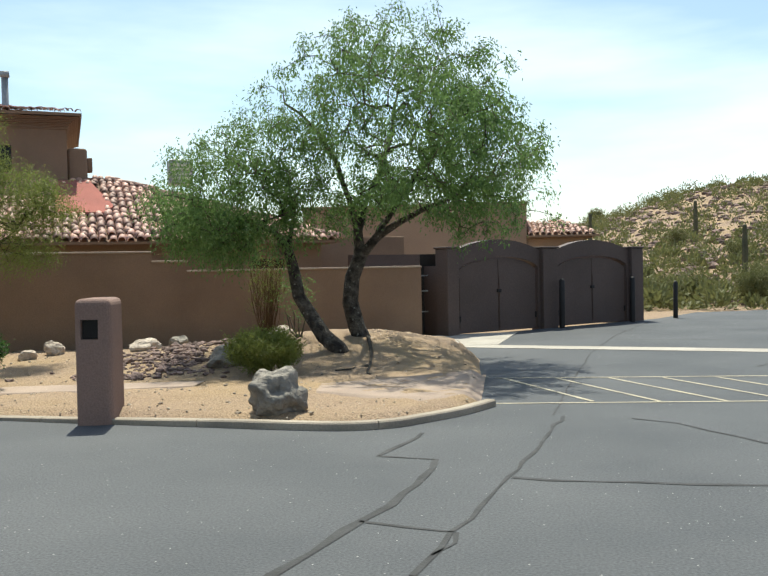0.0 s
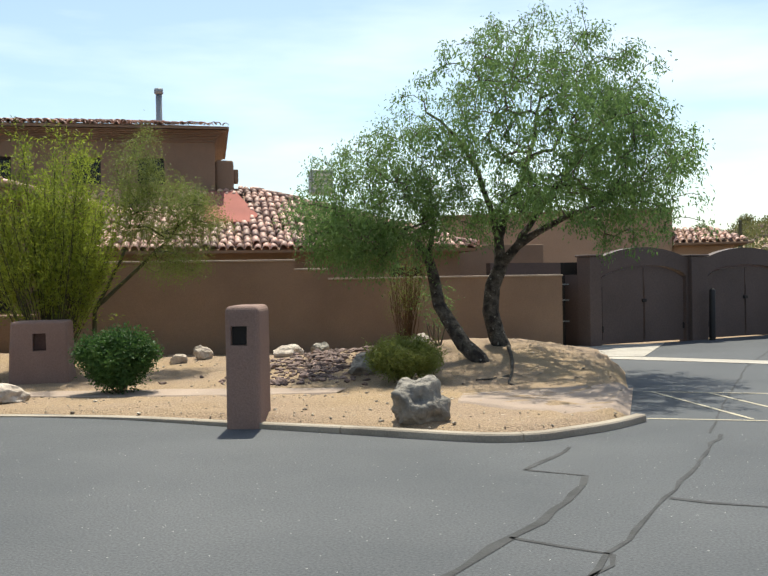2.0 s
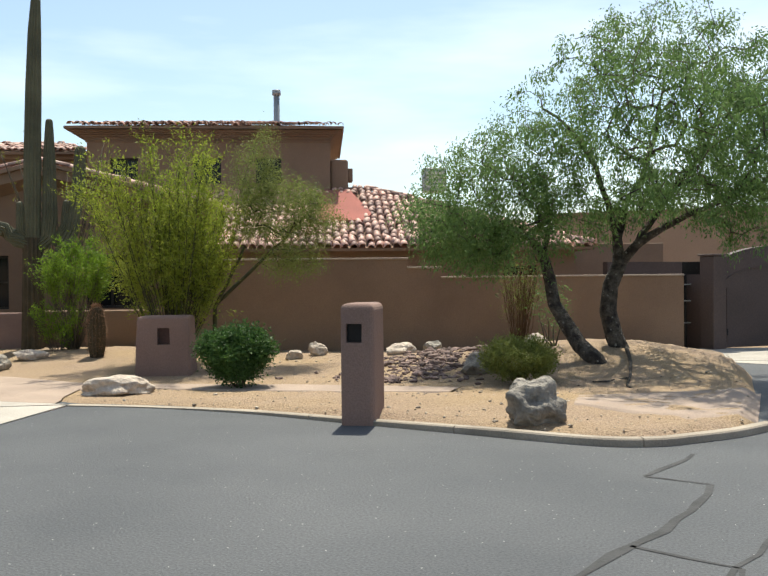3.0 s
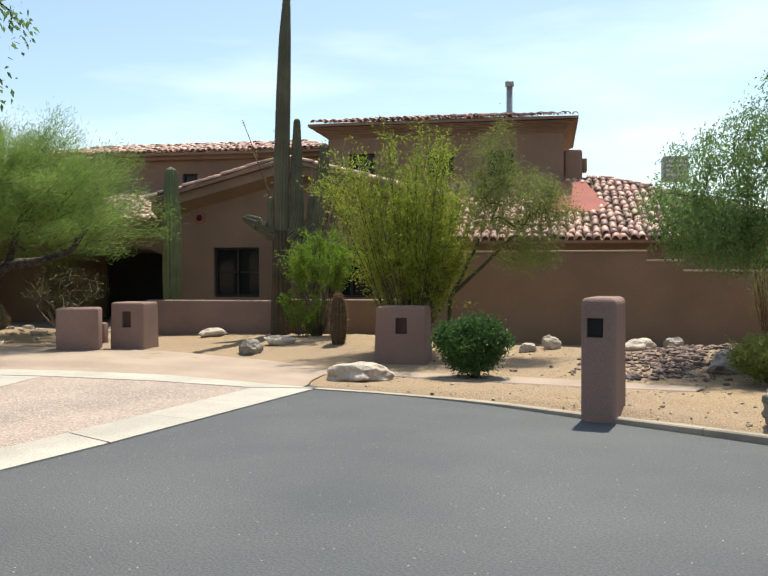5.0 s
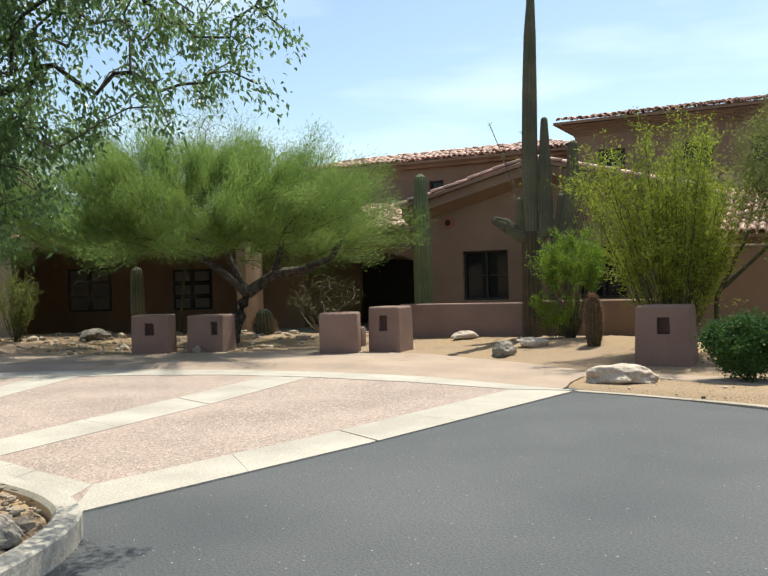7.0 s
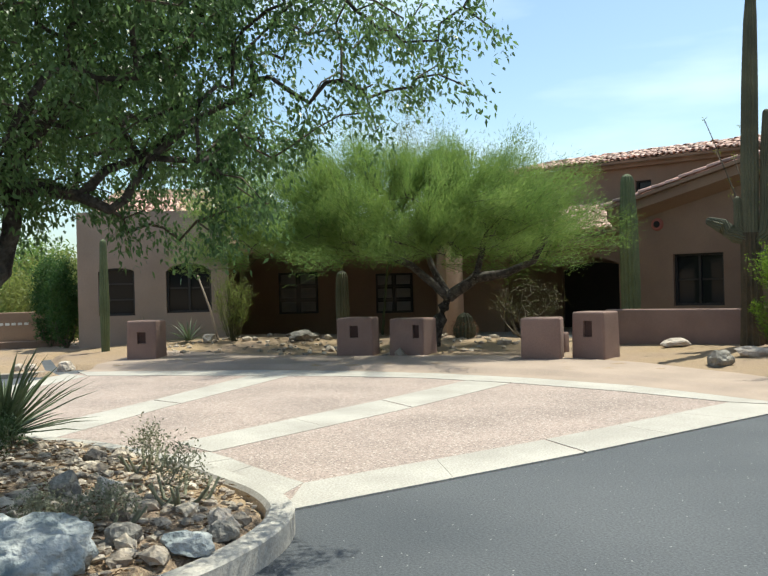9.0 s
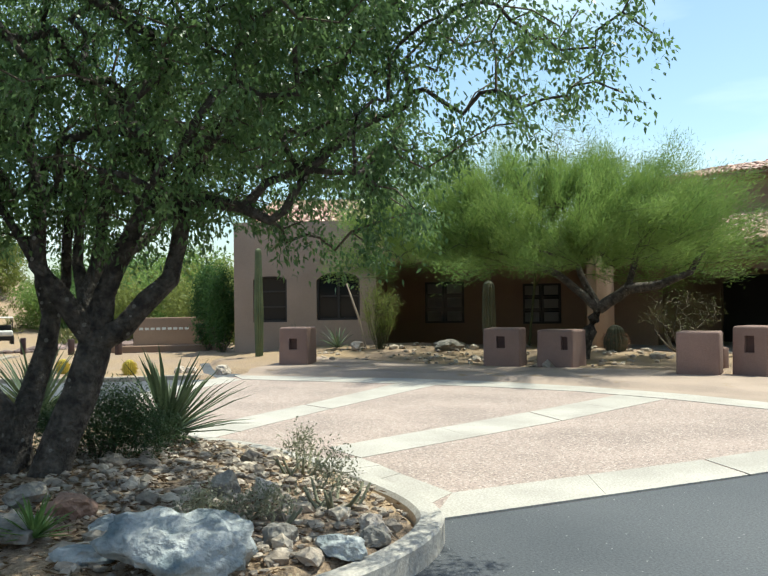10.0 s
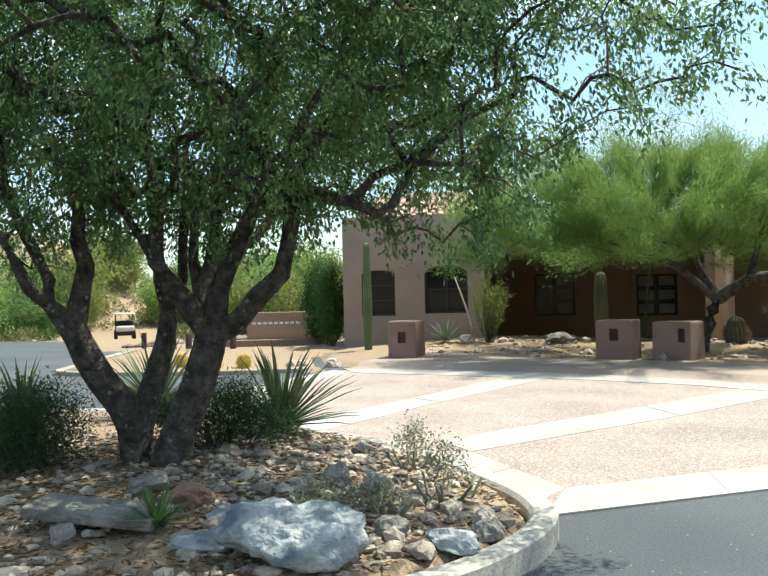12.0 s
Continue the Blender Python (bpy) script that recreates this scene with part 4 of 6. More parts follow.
# round clay medallion on the gable
bm = bmesh.new()
bmesh.ops.create_cone(bm, cap_ends=True, segments=20, radius1=0.17, radius2=0.14, depth=0.05, matrix=Matrix.Rotation(radians(90), 4, "X"))
med = part("medallion", bm, STUCCO_RED, house, "round clay wall medallion")
med.location = (-9.35, 22.575, 3.12)
bm = bmesh.new()
bmesh.ops.create_cone(bm, cap_ends=True, segments=16, radius1=0.09, radius2=0.07, depth=0.02, matrix=Matrix.Rotation(radians(90), 4, "X"))
c = part("medallion_centre", bm, DARK, med)
c.location = (0, -0.036, 0)

# entry range and the storey behind it
part("entry_wall", holed_wall(-18.2, -10.37, 0, 3.2, 24.0, 24.3, [(-15.0, -11.1, 0.0, 2.45, 0.35)]), STUCCO, house)
part("entry_wall", holed_wall(-18.2, -10.37, 0, 3.2, 27.2, 27.45, [(-14.6, -12.2, 0.0, 2.3, 0.3)]), STUCCO, house)
part("entry_ceiling", block(-18.2, -10.37, 24.3, 27.2, 2.9, 3.0), STUCCO, house)
part("entry_door", block(-14.6, -12.2, 27.3, 27.36, 0, 2.3), DARK, house, "dark glazed double door")
part("entry_floor", block(-18.2, -10.37, 22.0, 27.2, -0.1, 0.13), CONCRETE, house)
eroof = part("entry_roof", block(-18.0, -10.5, 24.1, 24.15, 3.202, 3.22), STUCCO, house, "clay tile roof over the entry")
roof_slab([(-18.4, 23.6, 3.12), (-10.6, 23.6, 3.12), (-10.6, 30.4, 4.5), (-18.4, 30.4, 4.5)], 0.08, "deck", eroof)
entry_places = slope_places(-18.4, -10.6, 23.55, 3.14, 30.4, 4.52)
part("rear_wall", holed_wall(-19.5, -8.0, 2.6, 6.0, 31.0, 31.25, [(-13.55, -12.95, 4.75, 5.35, 0)]), STUCCO, house)
window(house, "w", -13.55, -12.95, 4.75, 5.35, 31.0, 1, 1)
part("rear_wall", block(-19.5, -8.0, 36.0, 36.25, 2.6, 6.0), STUCCO, house)
part("cornice", block(-19.7, -7.8, 30.75, 36.4, 5.85, 6.03, 0.02, 2), STUCCO, house)
rroof = part("rear_roof", block(-19.4, -8.2, 31.3, 31.35, 6.032, 6.05), STUCCO, house, "clay tile roof of the rear storey")
roof_slab([(-19.9, 30.5, 6.08), (-7.6, 30.5, 6.08), (-9.5, 33.5, 6.75), (-18.0, 33.5, 6.75)], 0.08, "deck", rroof)
roof_slab([(-7.6, 36.6, 6.08), (-19.9, 36.6, 6.08), (-18.0, 33.5, 6.75), (-9.5, 33.5, 6.75)], 0.08, "deck", rroof)
rear_places = slope_places(-19.9, -7.6, 30.45, 6.10, 33.5, 6.78, 1.9, 1.9)

part("side_range", block(6.92, 10.6, 26.0, 26.25, 0, 2.65, 0.02, 1), STUCCO, house)
# wing with arched windows, turned towards the drive
wing = thing("house_wing", "brown stucco wing with arched dark windows and a parapet", "house", WING)
WA = [(-5.5, -4.52, 1.04, 2.36, 0.12), (-3.66, -2.42, 1.08, 2.46, 0.28)]
part("wall", holed_wall(-6.05, -1.95, -0.05, 3.92, 25.0, 25.28, WA), STUCCO_WING_LIT, wing)
window(wing, "w", *WA[0][:4], 25.0, 1, 3)
window(wing, "w", *WA[1][:4], 25.0, 2, 2)
part("wall", block(-6.05, -5.77, 25.28, 33, -0.05, 3.92), STUCCO_WING_LIT, wing)
# tan on this side wall alone: sunlight put into its colour
part("wall", block(-2.23, -1.95, 25.28, 29.5, -0.05, 3.92), STUCCO_TAN, wing)
part("wall", holed_wall(-2.23, 9.0, -0.05, 3.95, 29.5, 29.78, [(-0.67, 0.64, 0.84, 2.22, 0), (2.58, 3.85, 0.78, 2.12, 0)]), STUCCO, wing)
window(wing, "w", -0.67, 0.64, 0.84, 2.22, 29.5, 2, 3, sky_panes=True)
window(wing, "w", 2.58, 3.85, 0.78, 2.12, 29.5, 2, 3, sky_panes=True)
wroof = part("roof", block(-5.7, -2.3, 25.4, 32.5, 3.6, 3.7), STUCCO, wing, "clay tile roof behind the parapet")
# unseen roof slab added to keep sky light off the window wall
part("added_shade_roof", block(-1.9, 8.9, 25.1, 29.48, 2.72, 3.0, 0.03, 2), STUCCO, wing, "added roof slab shading the windows, hidden behind the palo verde")
part("roof_deck", block(-1.9, 8.9, 29.8, 34, 3.1, 3.2), STUCCO, wing)
wing_places = []
w_right, w_up = WING.to_3x3() @ Vector((1, 0, 0)), (WING.to_3x3() @ Vector((0, 1, 0.3))).normalized()
for r in range(8):
    for k in range(17):
        wing_places.append((WING @ Vector((-5.9 + 0.25 * k, 26.2 + 0.345 * r, 3.92 + 0.104 * r)), w_right, w_up))
roof_slab([(-6.0, 26.2, 3.89), (-1.8, 26.2, 3.89), (-1.8, 30.5, 5.18), (-6.0, 30.5, 5.18)], 0.08, "deck", wroof)
# pier beside the entry walk; sun on it is put into the tan stucco
part("pier", block(-14.72, -14.4, 20.0, 20.85, -0.05, 2.75, 0.03, 2), STUCCO_TAN, house, "stucco pier, its sunlit tone put into a tan colour")

# ---- trees and shrubs ----


def bearing(az, d, z=0.0):
    """A place by compass angle to the left of north and distance from the turning point of the drive."""
    return np.array([-math.sin(radians(az)) * d, math.cos(radians(az)) * d, z])


def tree(name, label, trunks, blobs, tips, per, leaf, mat, bark, seed, spread=0.22, hang=0.4, tip=0.0045, category="tree", out=0.6, shell=0.3, power=2.3, bend=0.2, group="", thick=None):
    rng = np.random.RandomState(seed)
    base = np.array(trunks[0][0], float)
    trunks = [[np.array(p, float) - base for p in line] for line in trunks]
    blobs = [(np.array(c, float) - base, r) for c, r in blobs]
    marks = in_blobs(blobs, tips, rng, shell)
    big, small, tp, td = grow(trunks, marks, rng, tip=tip, power=power, thick=thick)
    th = thing(name, label, category, Matrix.Translation(base - np.array([0, 0, 0.05])), group)
    part("trunk", tube_mesh(big, bark, "trunk"), bark, th)
    if small:
        tagged(part("twig_mass", tube_mesh(small, TWIG if bark is BARK else bark, "twig_mass"), bark, th), kind="stuff")
    c, w = spray(tp, td, per, spread, rng, hang, out)
    tagged(part("crown", leaf_mesh(c, w, leaf[0], leaf[1], mat, rng, bend=bend), mat, th), kind="stuff")
    return th


# pair of trees on the mound
G0 = zat(-1.95, 15.0)
tree("desert_tree", "green fine-leaved desert tree with a dark crooked trunk on a mound",
     [[(-1.80, 15.02, -0.05), (-1.82, 15.02, 0.34), (-1.99, 15.04, 0.68), (-2.08, 15.08, 1.10), (-2.03, 15.14, 1.53), (-1.90, 15.21, 1.89)],
      [(-1.90, 15.21, 1.89), (-1.65, 15.14, 2.19), (-1.21, 15.09, 2.44), (-0.78, 15.03, 2.66), (-0.21, 15.07, 2.88)],
      [(-1.90, 15.21, 1.89), (-1.93, 15.20, 2.34), (-1.84, 15.32, 2.82), (-1.56, 15.46, 3.34), (-1.34, 15.58, 4.13), (-1.19, 15.60, 5.00)],
      [(-1.93, 15.20, 2.34), (-2.04, 14.99, 2.88), (-2.20, 14.86, 3.46), (-2.59, 14.78, 4.14), (-3.07, 14.68, 4.51)],
      [(-1.65, 15.14, 2.19), (-1.10, 15.61, 3.08), (-0.57, 15.85, 3.79), (-0.21, 15.87, 4.66)]],
     [(bearing(4.4, 15.3, 4.35), (2.0, 2.2, 1.75)), (bearing(5.6, 15.5, 5.7), (1.0, 0.9, 0.65)), (bearing(-0.9, 14.9, 3.75), (1.15, 1.7, 1.2)), (bearing(2.6, 15.2, 2.95), (1.2, 1.1, 0.5)), (bearing(6.2, 15.2, 2.95), (0.8, 0.9, 0.45)), (bearing(10.4, 15.3, 4.5), (0.95, 1.0, 0.85)), (bearing(8.0, 15.0, 3.3), (1.1, 1.1, 0.6)), (bearing(1.0, 15.4, 5.1), (0.95, 0.9, 0.7)), (bearing(-1.9, 15.2, 2.75), (0.8, 0.8, 0.65)), (bearing(-0.2, 15.0, 2.5), (0.6, 0.7, 0.4)), (bearing(0.5, 15.2, 2.75), (0.6, 0.6, 0.4)), (bearing(-1.2, 15.6, 3.5), (1.1, 1.6, 1.0)), (bearing(2.4, 15.4, 5.9), (0.5, 0.5, 0.4)), (bearing(7.6, 15.4, 5.6), (0.4, 0.4, 0.4)), (bearing(3.2, 13.2, 3.9), (1.5, 1.1, 0.9)), (bearing(-1.5, 13.4, 3.6), (1.1, 1.1, 0.8)), (bearing(6.0, 13.4, 4.6), (1.2, 1.0, 0.9)), (bearing(3.0, 13.6, 2.75), (1.0, 0.9, 0.4)), (bearing(-3.0, 14.2, 3.0), (0.6, 0.8, 0.6)), ((-2.97, 14.70, 5.43), (0.45, 0.4, 0.28)), ((-3.35, 14.61, 4.64), (0.42, 0.4, 0.3)), ((0.46, 15.08, 5.22), (0.4, 0.4, 0.3)), ((1.26, 14.85, 2.61), (0.35, 0.4, 0.28))],
     820, 66, (0.064, 0.025), LEAF_I, BARK, 11, tip=0.0058, spread=0.165, hang=1.1, thick=[(0.165, 0.125), (0.09, 0.03), (0.10, 0.02), (0.06, 0.02), (0.06, 0.02)])
tree("desert_tree", "low spreading green desert tree leaning beside its taller neighbour",
     [[(-2.01, 14.08, 0.14), (-2.12, 14.06, 0.38), (-2.36, 14.12, 0.58), (-2.58, 14.18, 0.90), (-2.78, 14.23, 1.23), (-2.89, 14.31, 1.63), (-3.00, 14.39, 2.00)],
      [(-3.00, 14.39, 2.00), (-3.16, 14.14, 2.30), (-3.59, 13.93, 2.49), (-4.12, 13.77, 2.53)], [(-3.00, 14.39, 2.00), (-2.91, 14.51, 2.54), (-2.98, 14.50, 3.12)]],
     [(bearing(15.3, 14.5, 3.05), (1.4, 1.3, 0.9)), (bearing(12.6, 14.6, 3.75), (1.0, 1.0, 0.65)), (bearing(17.3, 14.4, 2.5), (0.7, 0.9, 0.6)), (bearing(12.8, 14.4, 2.85), (0.9, 0.9, 0.6)), (bearing(15.6, 14.6, 2.25), (1.0, 0.9, 0.4)), (bearing(16.6, 14.4, 3.4), (0.4, 0.4, 0.35)), (bearing(10.2, 14.7, 2.75), (0.8, 0.8, 0.6)), ((-4.13, 13.55, 2.40), (0.8, 0.9, 0.45)), ((-4.58, 13.50, 2.84), (0.6, 0.8, 0.4)), ((-3.42, 13.56, 2.19), (0.9, 0.8, 0.45))],
     500, 72, (0.058, 0.022), LEAF_I, BARK, 12, tip=0.0052, spread=0.19, hang=1.1, thick=[(0.15, 0.085), (0.06, 0.02), (0.05, 0.02)])

# many-stemmed tree on the island
GI = zat(-7.3, -1.1)
tree("mesquite_tree", "large many-stemmed mesquite with dark trunks and drooping foliage",
     [[(-7.56, -1.16, 0.08), (-7.56, -1.19, 0.28), (-7.55, -1.22, 0.56), (-7.54, -1.32, 0.82), (-7.51, -1.47, 1.02), (-7.48, -1.60, 1.23), (-7.47, -1.67, 1.46)],
      [(-7.47, -1.67, 1.46), (-7.48, -1.60, 1.71), (-7.54, -1.57, 1.95), (-7.58, -1.63, 2.16), (-7.58, -1.63, 2.39), (-7.56, -1.70, 2.66), (-7.52, -1.85, 2.89)],
      [(-7.47, -1.67, 1.46), (-7.33, -1.79, 1.66), (-7.20, -1.92, 1.77), (-7.07, -1.99, 1.94), (-7.05, -2.06, 2.12), (-7.01, -2.20, 2.33)],
      [(-7.39, -1.75, 1.58), (-7.32, -1.82, 1.83), (-7.30, -1.91, 2.03), (-7.18, -1.97, 2.24), (-7.16, -2.04, 2.46), (-7.15, -2.10, 2.79)],
      [(-7.61, -1.21, 0.63), (-7.77, -1.11, 0.95), (-7.89, -1.01, 1.29), (-7.89, -0.98, 1.58), (-7.93, -1.04, 1.83), (-7.98, -1.06, 2.17), (-8.03, -1.05, 2.51), (-8.09, -1.03, 2.91)],
      [(-7.39, -0.96, 0.10), (-7.39, -0.93, 0.33), (-7.41, -0.83, 0.64), (-7.42, -0.71, 0.97), (-7.43, -0.61, 1.28), (-7.43, -0.58, 1.41)],
      [(-7.43, -0.58, 1.41), (-7.31, -0.73, 1.58), (-7.25, -0.87, 1.79), (-7.18, -0.98, 1.96), (-7.18, -1.00, 2.22), (-7.19, -0.95, 2.49), (-7.18, -1.02, 2.83)],
      [(-7.43, -0.58, 1.41), (-7.42, -0.64, 1.69), (-7.48, -0.58, 1.93), (-7.53, -0.54, 2.17), (-7.53, -0.53, 2.45), (-7.64, -0.47, 2.87)],
      [(-7.43, -0.58, 1.41), (-7.33, -0.51, 1.73), (-7.24, -0.38, 2.03), (-7.24, -0.27, 2.26), (-7.15, -0.17, 2.42), (-7.15, -0.11, 2.67), (-7.15, -0.08, 2.98)],
      [(-7.43, -0.58, 1.41), (-7.34, -0.34, 1.49), (-7.25, -0.19, 1.68), (-7.25, -0.01, 1.87), (-7.25, 0.06, 2.10), (-7.15, 0.06, 2.28), (-7.15, 0.04, 2.44)],
      [(-7.15, 0.04, 2.44), (-6.94, 0.24, 2.43), (-6.73, 0.50, 2.37), (-6.61, 0.71, 2.24), (-6.59, 0.80, 2.31), (-6.47, 0.96, 2.59), (-6.42, 1.24, 2.83)],
      [(-6.73, 0.50, 2.37), (-6.71, 0.67, 2.54), (-6.68, 0.92, 2.63), (-6.62, 1.25, 2.90), (-6.51, 1.71, 3.10)],
      [(-7.15, 0.04, 2.44), (-7.15, 0.14, 2.67), (-7.04, 0.35, 2.95), (-6.92, 0.56, 3.27), (-6.91, 0.64, 3.64)],
      [(-7.15, -0.17, 2.42), (-7.15, -0.04, 2.48), (-7.15, 0.10, 2.78), (-7.14, 0.27, 3.24)],
      [(-7.89, -0.98, 1.58), (-8.00, -0.87, 1.83), (-8.01, -0.85, 2.17), (-8.01, -0.80, 2.59), (-8.01, -0.81, 3.02)],
      [(-7.18, -0.98, 1.96), (-7.17, -1.09, 2.15), (-7.15, -1.21, 2.41), (-7.13, -1.29, 2.78)],
      [(-7.24, -0.39, 2.00), (-7.35, -0.22, 2.15), (-7.45, -0.09, 2.32), (-7.45, -0.05, 2.56)],
      [(-7.42, -0.64, 1.69), (-7.62, -0.73, 1.98), (-7.72, -0.71, 2.31), (-7.72, -0.65, 2.72)]],
     [((-7.2, -0.6, 4.7), (3.2, 3.3, 1.75)), ((-6.3, 1.5, 3.95), (1.4, 1.2, 0.85)), ((-5.5, 1.6, 3.85), (0.9, 0.8, 0.4)), ((-5.35, 1.3, 4.15), (1.0, 0.9, 0.4)), ((-8.5, -3.0, 3.6), (1.6, 1.4, 1.0)), ((-8.8, -1.6, 4.2), (1.6, 1.6, 1.0)), ((-5.9, 2.75, 3.55), (0.75, 0.6, 0.6)), ((-7.2, -3.4, 4.2), (2.0, 1.9, 1.7)), ((-6.3, 0.5, 3.35), (1.4, 1.5, 0.6)), ((-8.6, -2.0, 3.2), (1.6, 1.7, 0.9)), ((-7.6, -3.9, 2.9), (1.2, 1.2, 0.8)), ((-5.2, -0.8, 4.1), (1.5, 1.8, 0.9)), ((-6.0, 2.3, 3.0), (0.5, 0.5, 0.5)), ((-5.9, -3.2, 3.6), (1.2, 1.2, 1.0)), ((-9.2, -0.2, 3.2), (1.4, 1.5, 0.8)), ((-7.2, -0.6, 2.95), (2.3, 2.3, 0.6)), ((-8.8, 1.4, 3.2), (1.2, 1.2, 0.7)), ((-8.2, -3.4, 2.5), (1.3, 1.2, 0.5)), ((-8.0, 1.0, 3.5), (1.3, 1.2, 0.8)), ((-7.7, -0.9, 2.45), (1.5, 1.8, 0.4)), ((-6.2, 1.2, 2.75), (0.7, 0.9, 0.4)), ((-6.2, 1.75, 2.45), (0.4, 0.5, 0.3)), ((-8.3, -4.2, 2.6), (1.0, 1.2, 0.7)), ((-9.3, -2.6, 2.4), (1.0, 1.2, 0.5)), ((-5.3, 1.0, 3.75), (1.1, 1.1, 0.5)), ((-4.7, -0.2, 3.95), (1.1, 1.2, 0.5)), ((-6.85, 0.72, 2.24), (0.45, 0.4, 0.26)), ((-6.68, 1.14, 2.17), (0.4, 0.4, 0.3)), ((-6.50, 1.53, 2.34), (0.5, 0.4, 0.28)), ((-6.98, 0.32, 2.41), (0.45, 0.4, 0.26)), ((-6.71, 1.39, 2.98), (1.0, 1.0, 0.5))],
     2700, 92, (0.050, 0.023), LEAF_M, BARK, 21, spread=0.15, hang=1.0, tip=0.0068, shell=0.1,
     thick=[(0.155, 0.105), (0.088, 0.035), (0.062, 0.03), (0.055, 0.025), (0.105, 0.035), (0.155, 0.12), (0.1, 0.03), (0.085, 0.03), (0.085, 0.035), (0.098, 0.055), (0.058, 0.022), (0.04, 0.018), (0.05, 0.025), (0.045, 0.02), (0.05, 0.025), (0.045, 0.02), (0.05, 0.03), (0.05, 0.025)])

# feathery palo verde before the entry
GP = zat(-19.2, 9.6)
PV = [[bearing(63.8, 21.5, GP), bearing(63.5, 21.4, 0.7), bearing(62.7, 21.2, 1.4), bearing(60.9, 21.0, 1.85), bearing(58.9, 20.8, 1.95), bearing(57.2, 20.8, 2.2), bearing(55.8, 20.8, 3.0)],
      [bearing(62.7, 21.2, 1.45), bearing(63.8, 21.3, 2.2), bearing(64.5, 21.4, 3.4)], [bearing(62.7, 21.2, 1.4), bearing(65.0, 21.2, 2.2), bearing(69.0, 21.0, 2.8), bearing(72, 20.8, 3.1)],
      [bearing(60.9, 21.0, 1.85), bearing(60.2, 21.1, 2.8), bearing(59.5, 21.1, 3.7)]]


def plumed_tree(name, label, trunks, thick, heart, radii, plumes, needles, mat, bark, seed, size=(0.13, 0.0095), reach=(0.8, 1.5)):
    """A broad tree whose twigs stand out in soft feathery plumes, with gaps between them."""
    rng = np.random.RandomState(seed)
    base = np.array(trunks[0][0], float)
    trunks = [[np.array(p, float) - base for p in line] for line in trunks]
    heart = np.array(heart, float) - base
    away = heart[:2] + base[:2]
    away = away / np.linalg.norm(away)
    turn = np.array([[-away[1], away[0], 0], [away[0], away[1], 0], [0, 0, 1]])
    q = rng.normal(size=(plumes, 3))
    q /= np.linalg.norm(q, axis=1, keepdims=True)
    q[:, 2] = np.where(q[:, 2] < -0.55, -0.55 * rng.uniform(0, 1, plumes), q[:, 2])
    q *= rng.uniform(0.25, 1.0, (plumes, 1)) ** 0.55
    feet = heart + (q * np.array(radii)) @ turn
    ways = (q * np.array([1.0, 1.0, 0.5])) @ turn + np.array([0, 0, 0.75]) + rng.normal(0, 0.28, (plumes, 3))
    ways /= np.linalg.norm(ways, axis=1, keepdims=True)
    big, small, _, _ = grow(trunks, feet, rng, tip=0.008, power=2.2, thick=thick)
    cs_, ds_ = [], []
    g = np.linspace(0, 1, 5)[:, None]
    for foot, way in zip(feet, ways):
        L = rng.uniform(*reach)
        droop = np.array([way[0], way[1], 0]) * 0.35 * L - np.array([0, 0, 0.10]) * L
        for k in range(3):
            aim = way + rng.normal(0, 0.16, 3)
            small.append((foot + aim * L * g + droop * g ** 2, 0.007 * (1.1 - g[:, 0])))
        t = rng.uniform(0, 1, (needles, 1)) ** 0.8
        c = foot + way * L * t + droop * t ** 2 + rng.normal(0, 1, (needles, 3)) * (0.07 + 0.17 * t) * (1 - 0.35 * t)
        cs_.append(c)
        ds_.append(way + rng.normal(0, 0.5, (needles, 3)))
    th = thing(name, label, "tree", Matrix.Translation(base - np.array([0, 0, 0.05])))
    part("trunk", tube_mesh(big, bark, "trunk"), bark, th)
    tagged(part("twig_mass", tube_mesh(small, PALO_BARK, "twig_mass"), PALO_BARK, th), kind="stuff")
    tagged(part("crown", leaf_mesh(np.concatenate(cs_), np.concatenate(ds_), size[0], size[1], mat, rng), mat, th), kind="stuff")
    return th


plumed_tree("palo_verde", "feathery bright green palo verde with a low leaning trunk", PV, [(0.19, 0.05), (0.10, 0.04), (0.11, 0.04), (0.08, 0.03)],
            bearing(65.8, 20.9, 2.85), (4.0, 2.9, 1.35), 310, 1200, LEAF_P, BARK, 31)
tree("palo_verde", "tall thin pale green tree behind the palo verde", [[bearing(67, 26.2, 0.2), bearing(66.6, 26.2, 2.0), bearing(66.0, 26.2, 4.0)], [bearing(66.6, 26.2, 2.0), bearing(64, 26.2, 3.8)], [bearing(66.0, 26.2, 4.0), bearing(68, 26.2, 5.6)]],
     [(bearing(66.5, 26.2, 6.4), (1.3, 1.7, 1.5)), (bearing(64.0, 26.2, 6.0), (0.9, 1.2, 1.1)), (bearing(72.5, 26.0, 5.2), (1.2, 1.4, 1.0)), (bearing(62.0, 26.4, 5.0), (1.6, 1.9, 1.0)), (bearing(58.5, 26.5, 4.9), (1.0, 1.2, 0.8)), (bearing(70.0, 26.2, 4.8), (1.3, 1.6, 1.0))],
     430, 40, (0.12, 0.012), LEAF_K, PALO_BARK, 33, spread=0.4, hang=-0.3, out=1.2)


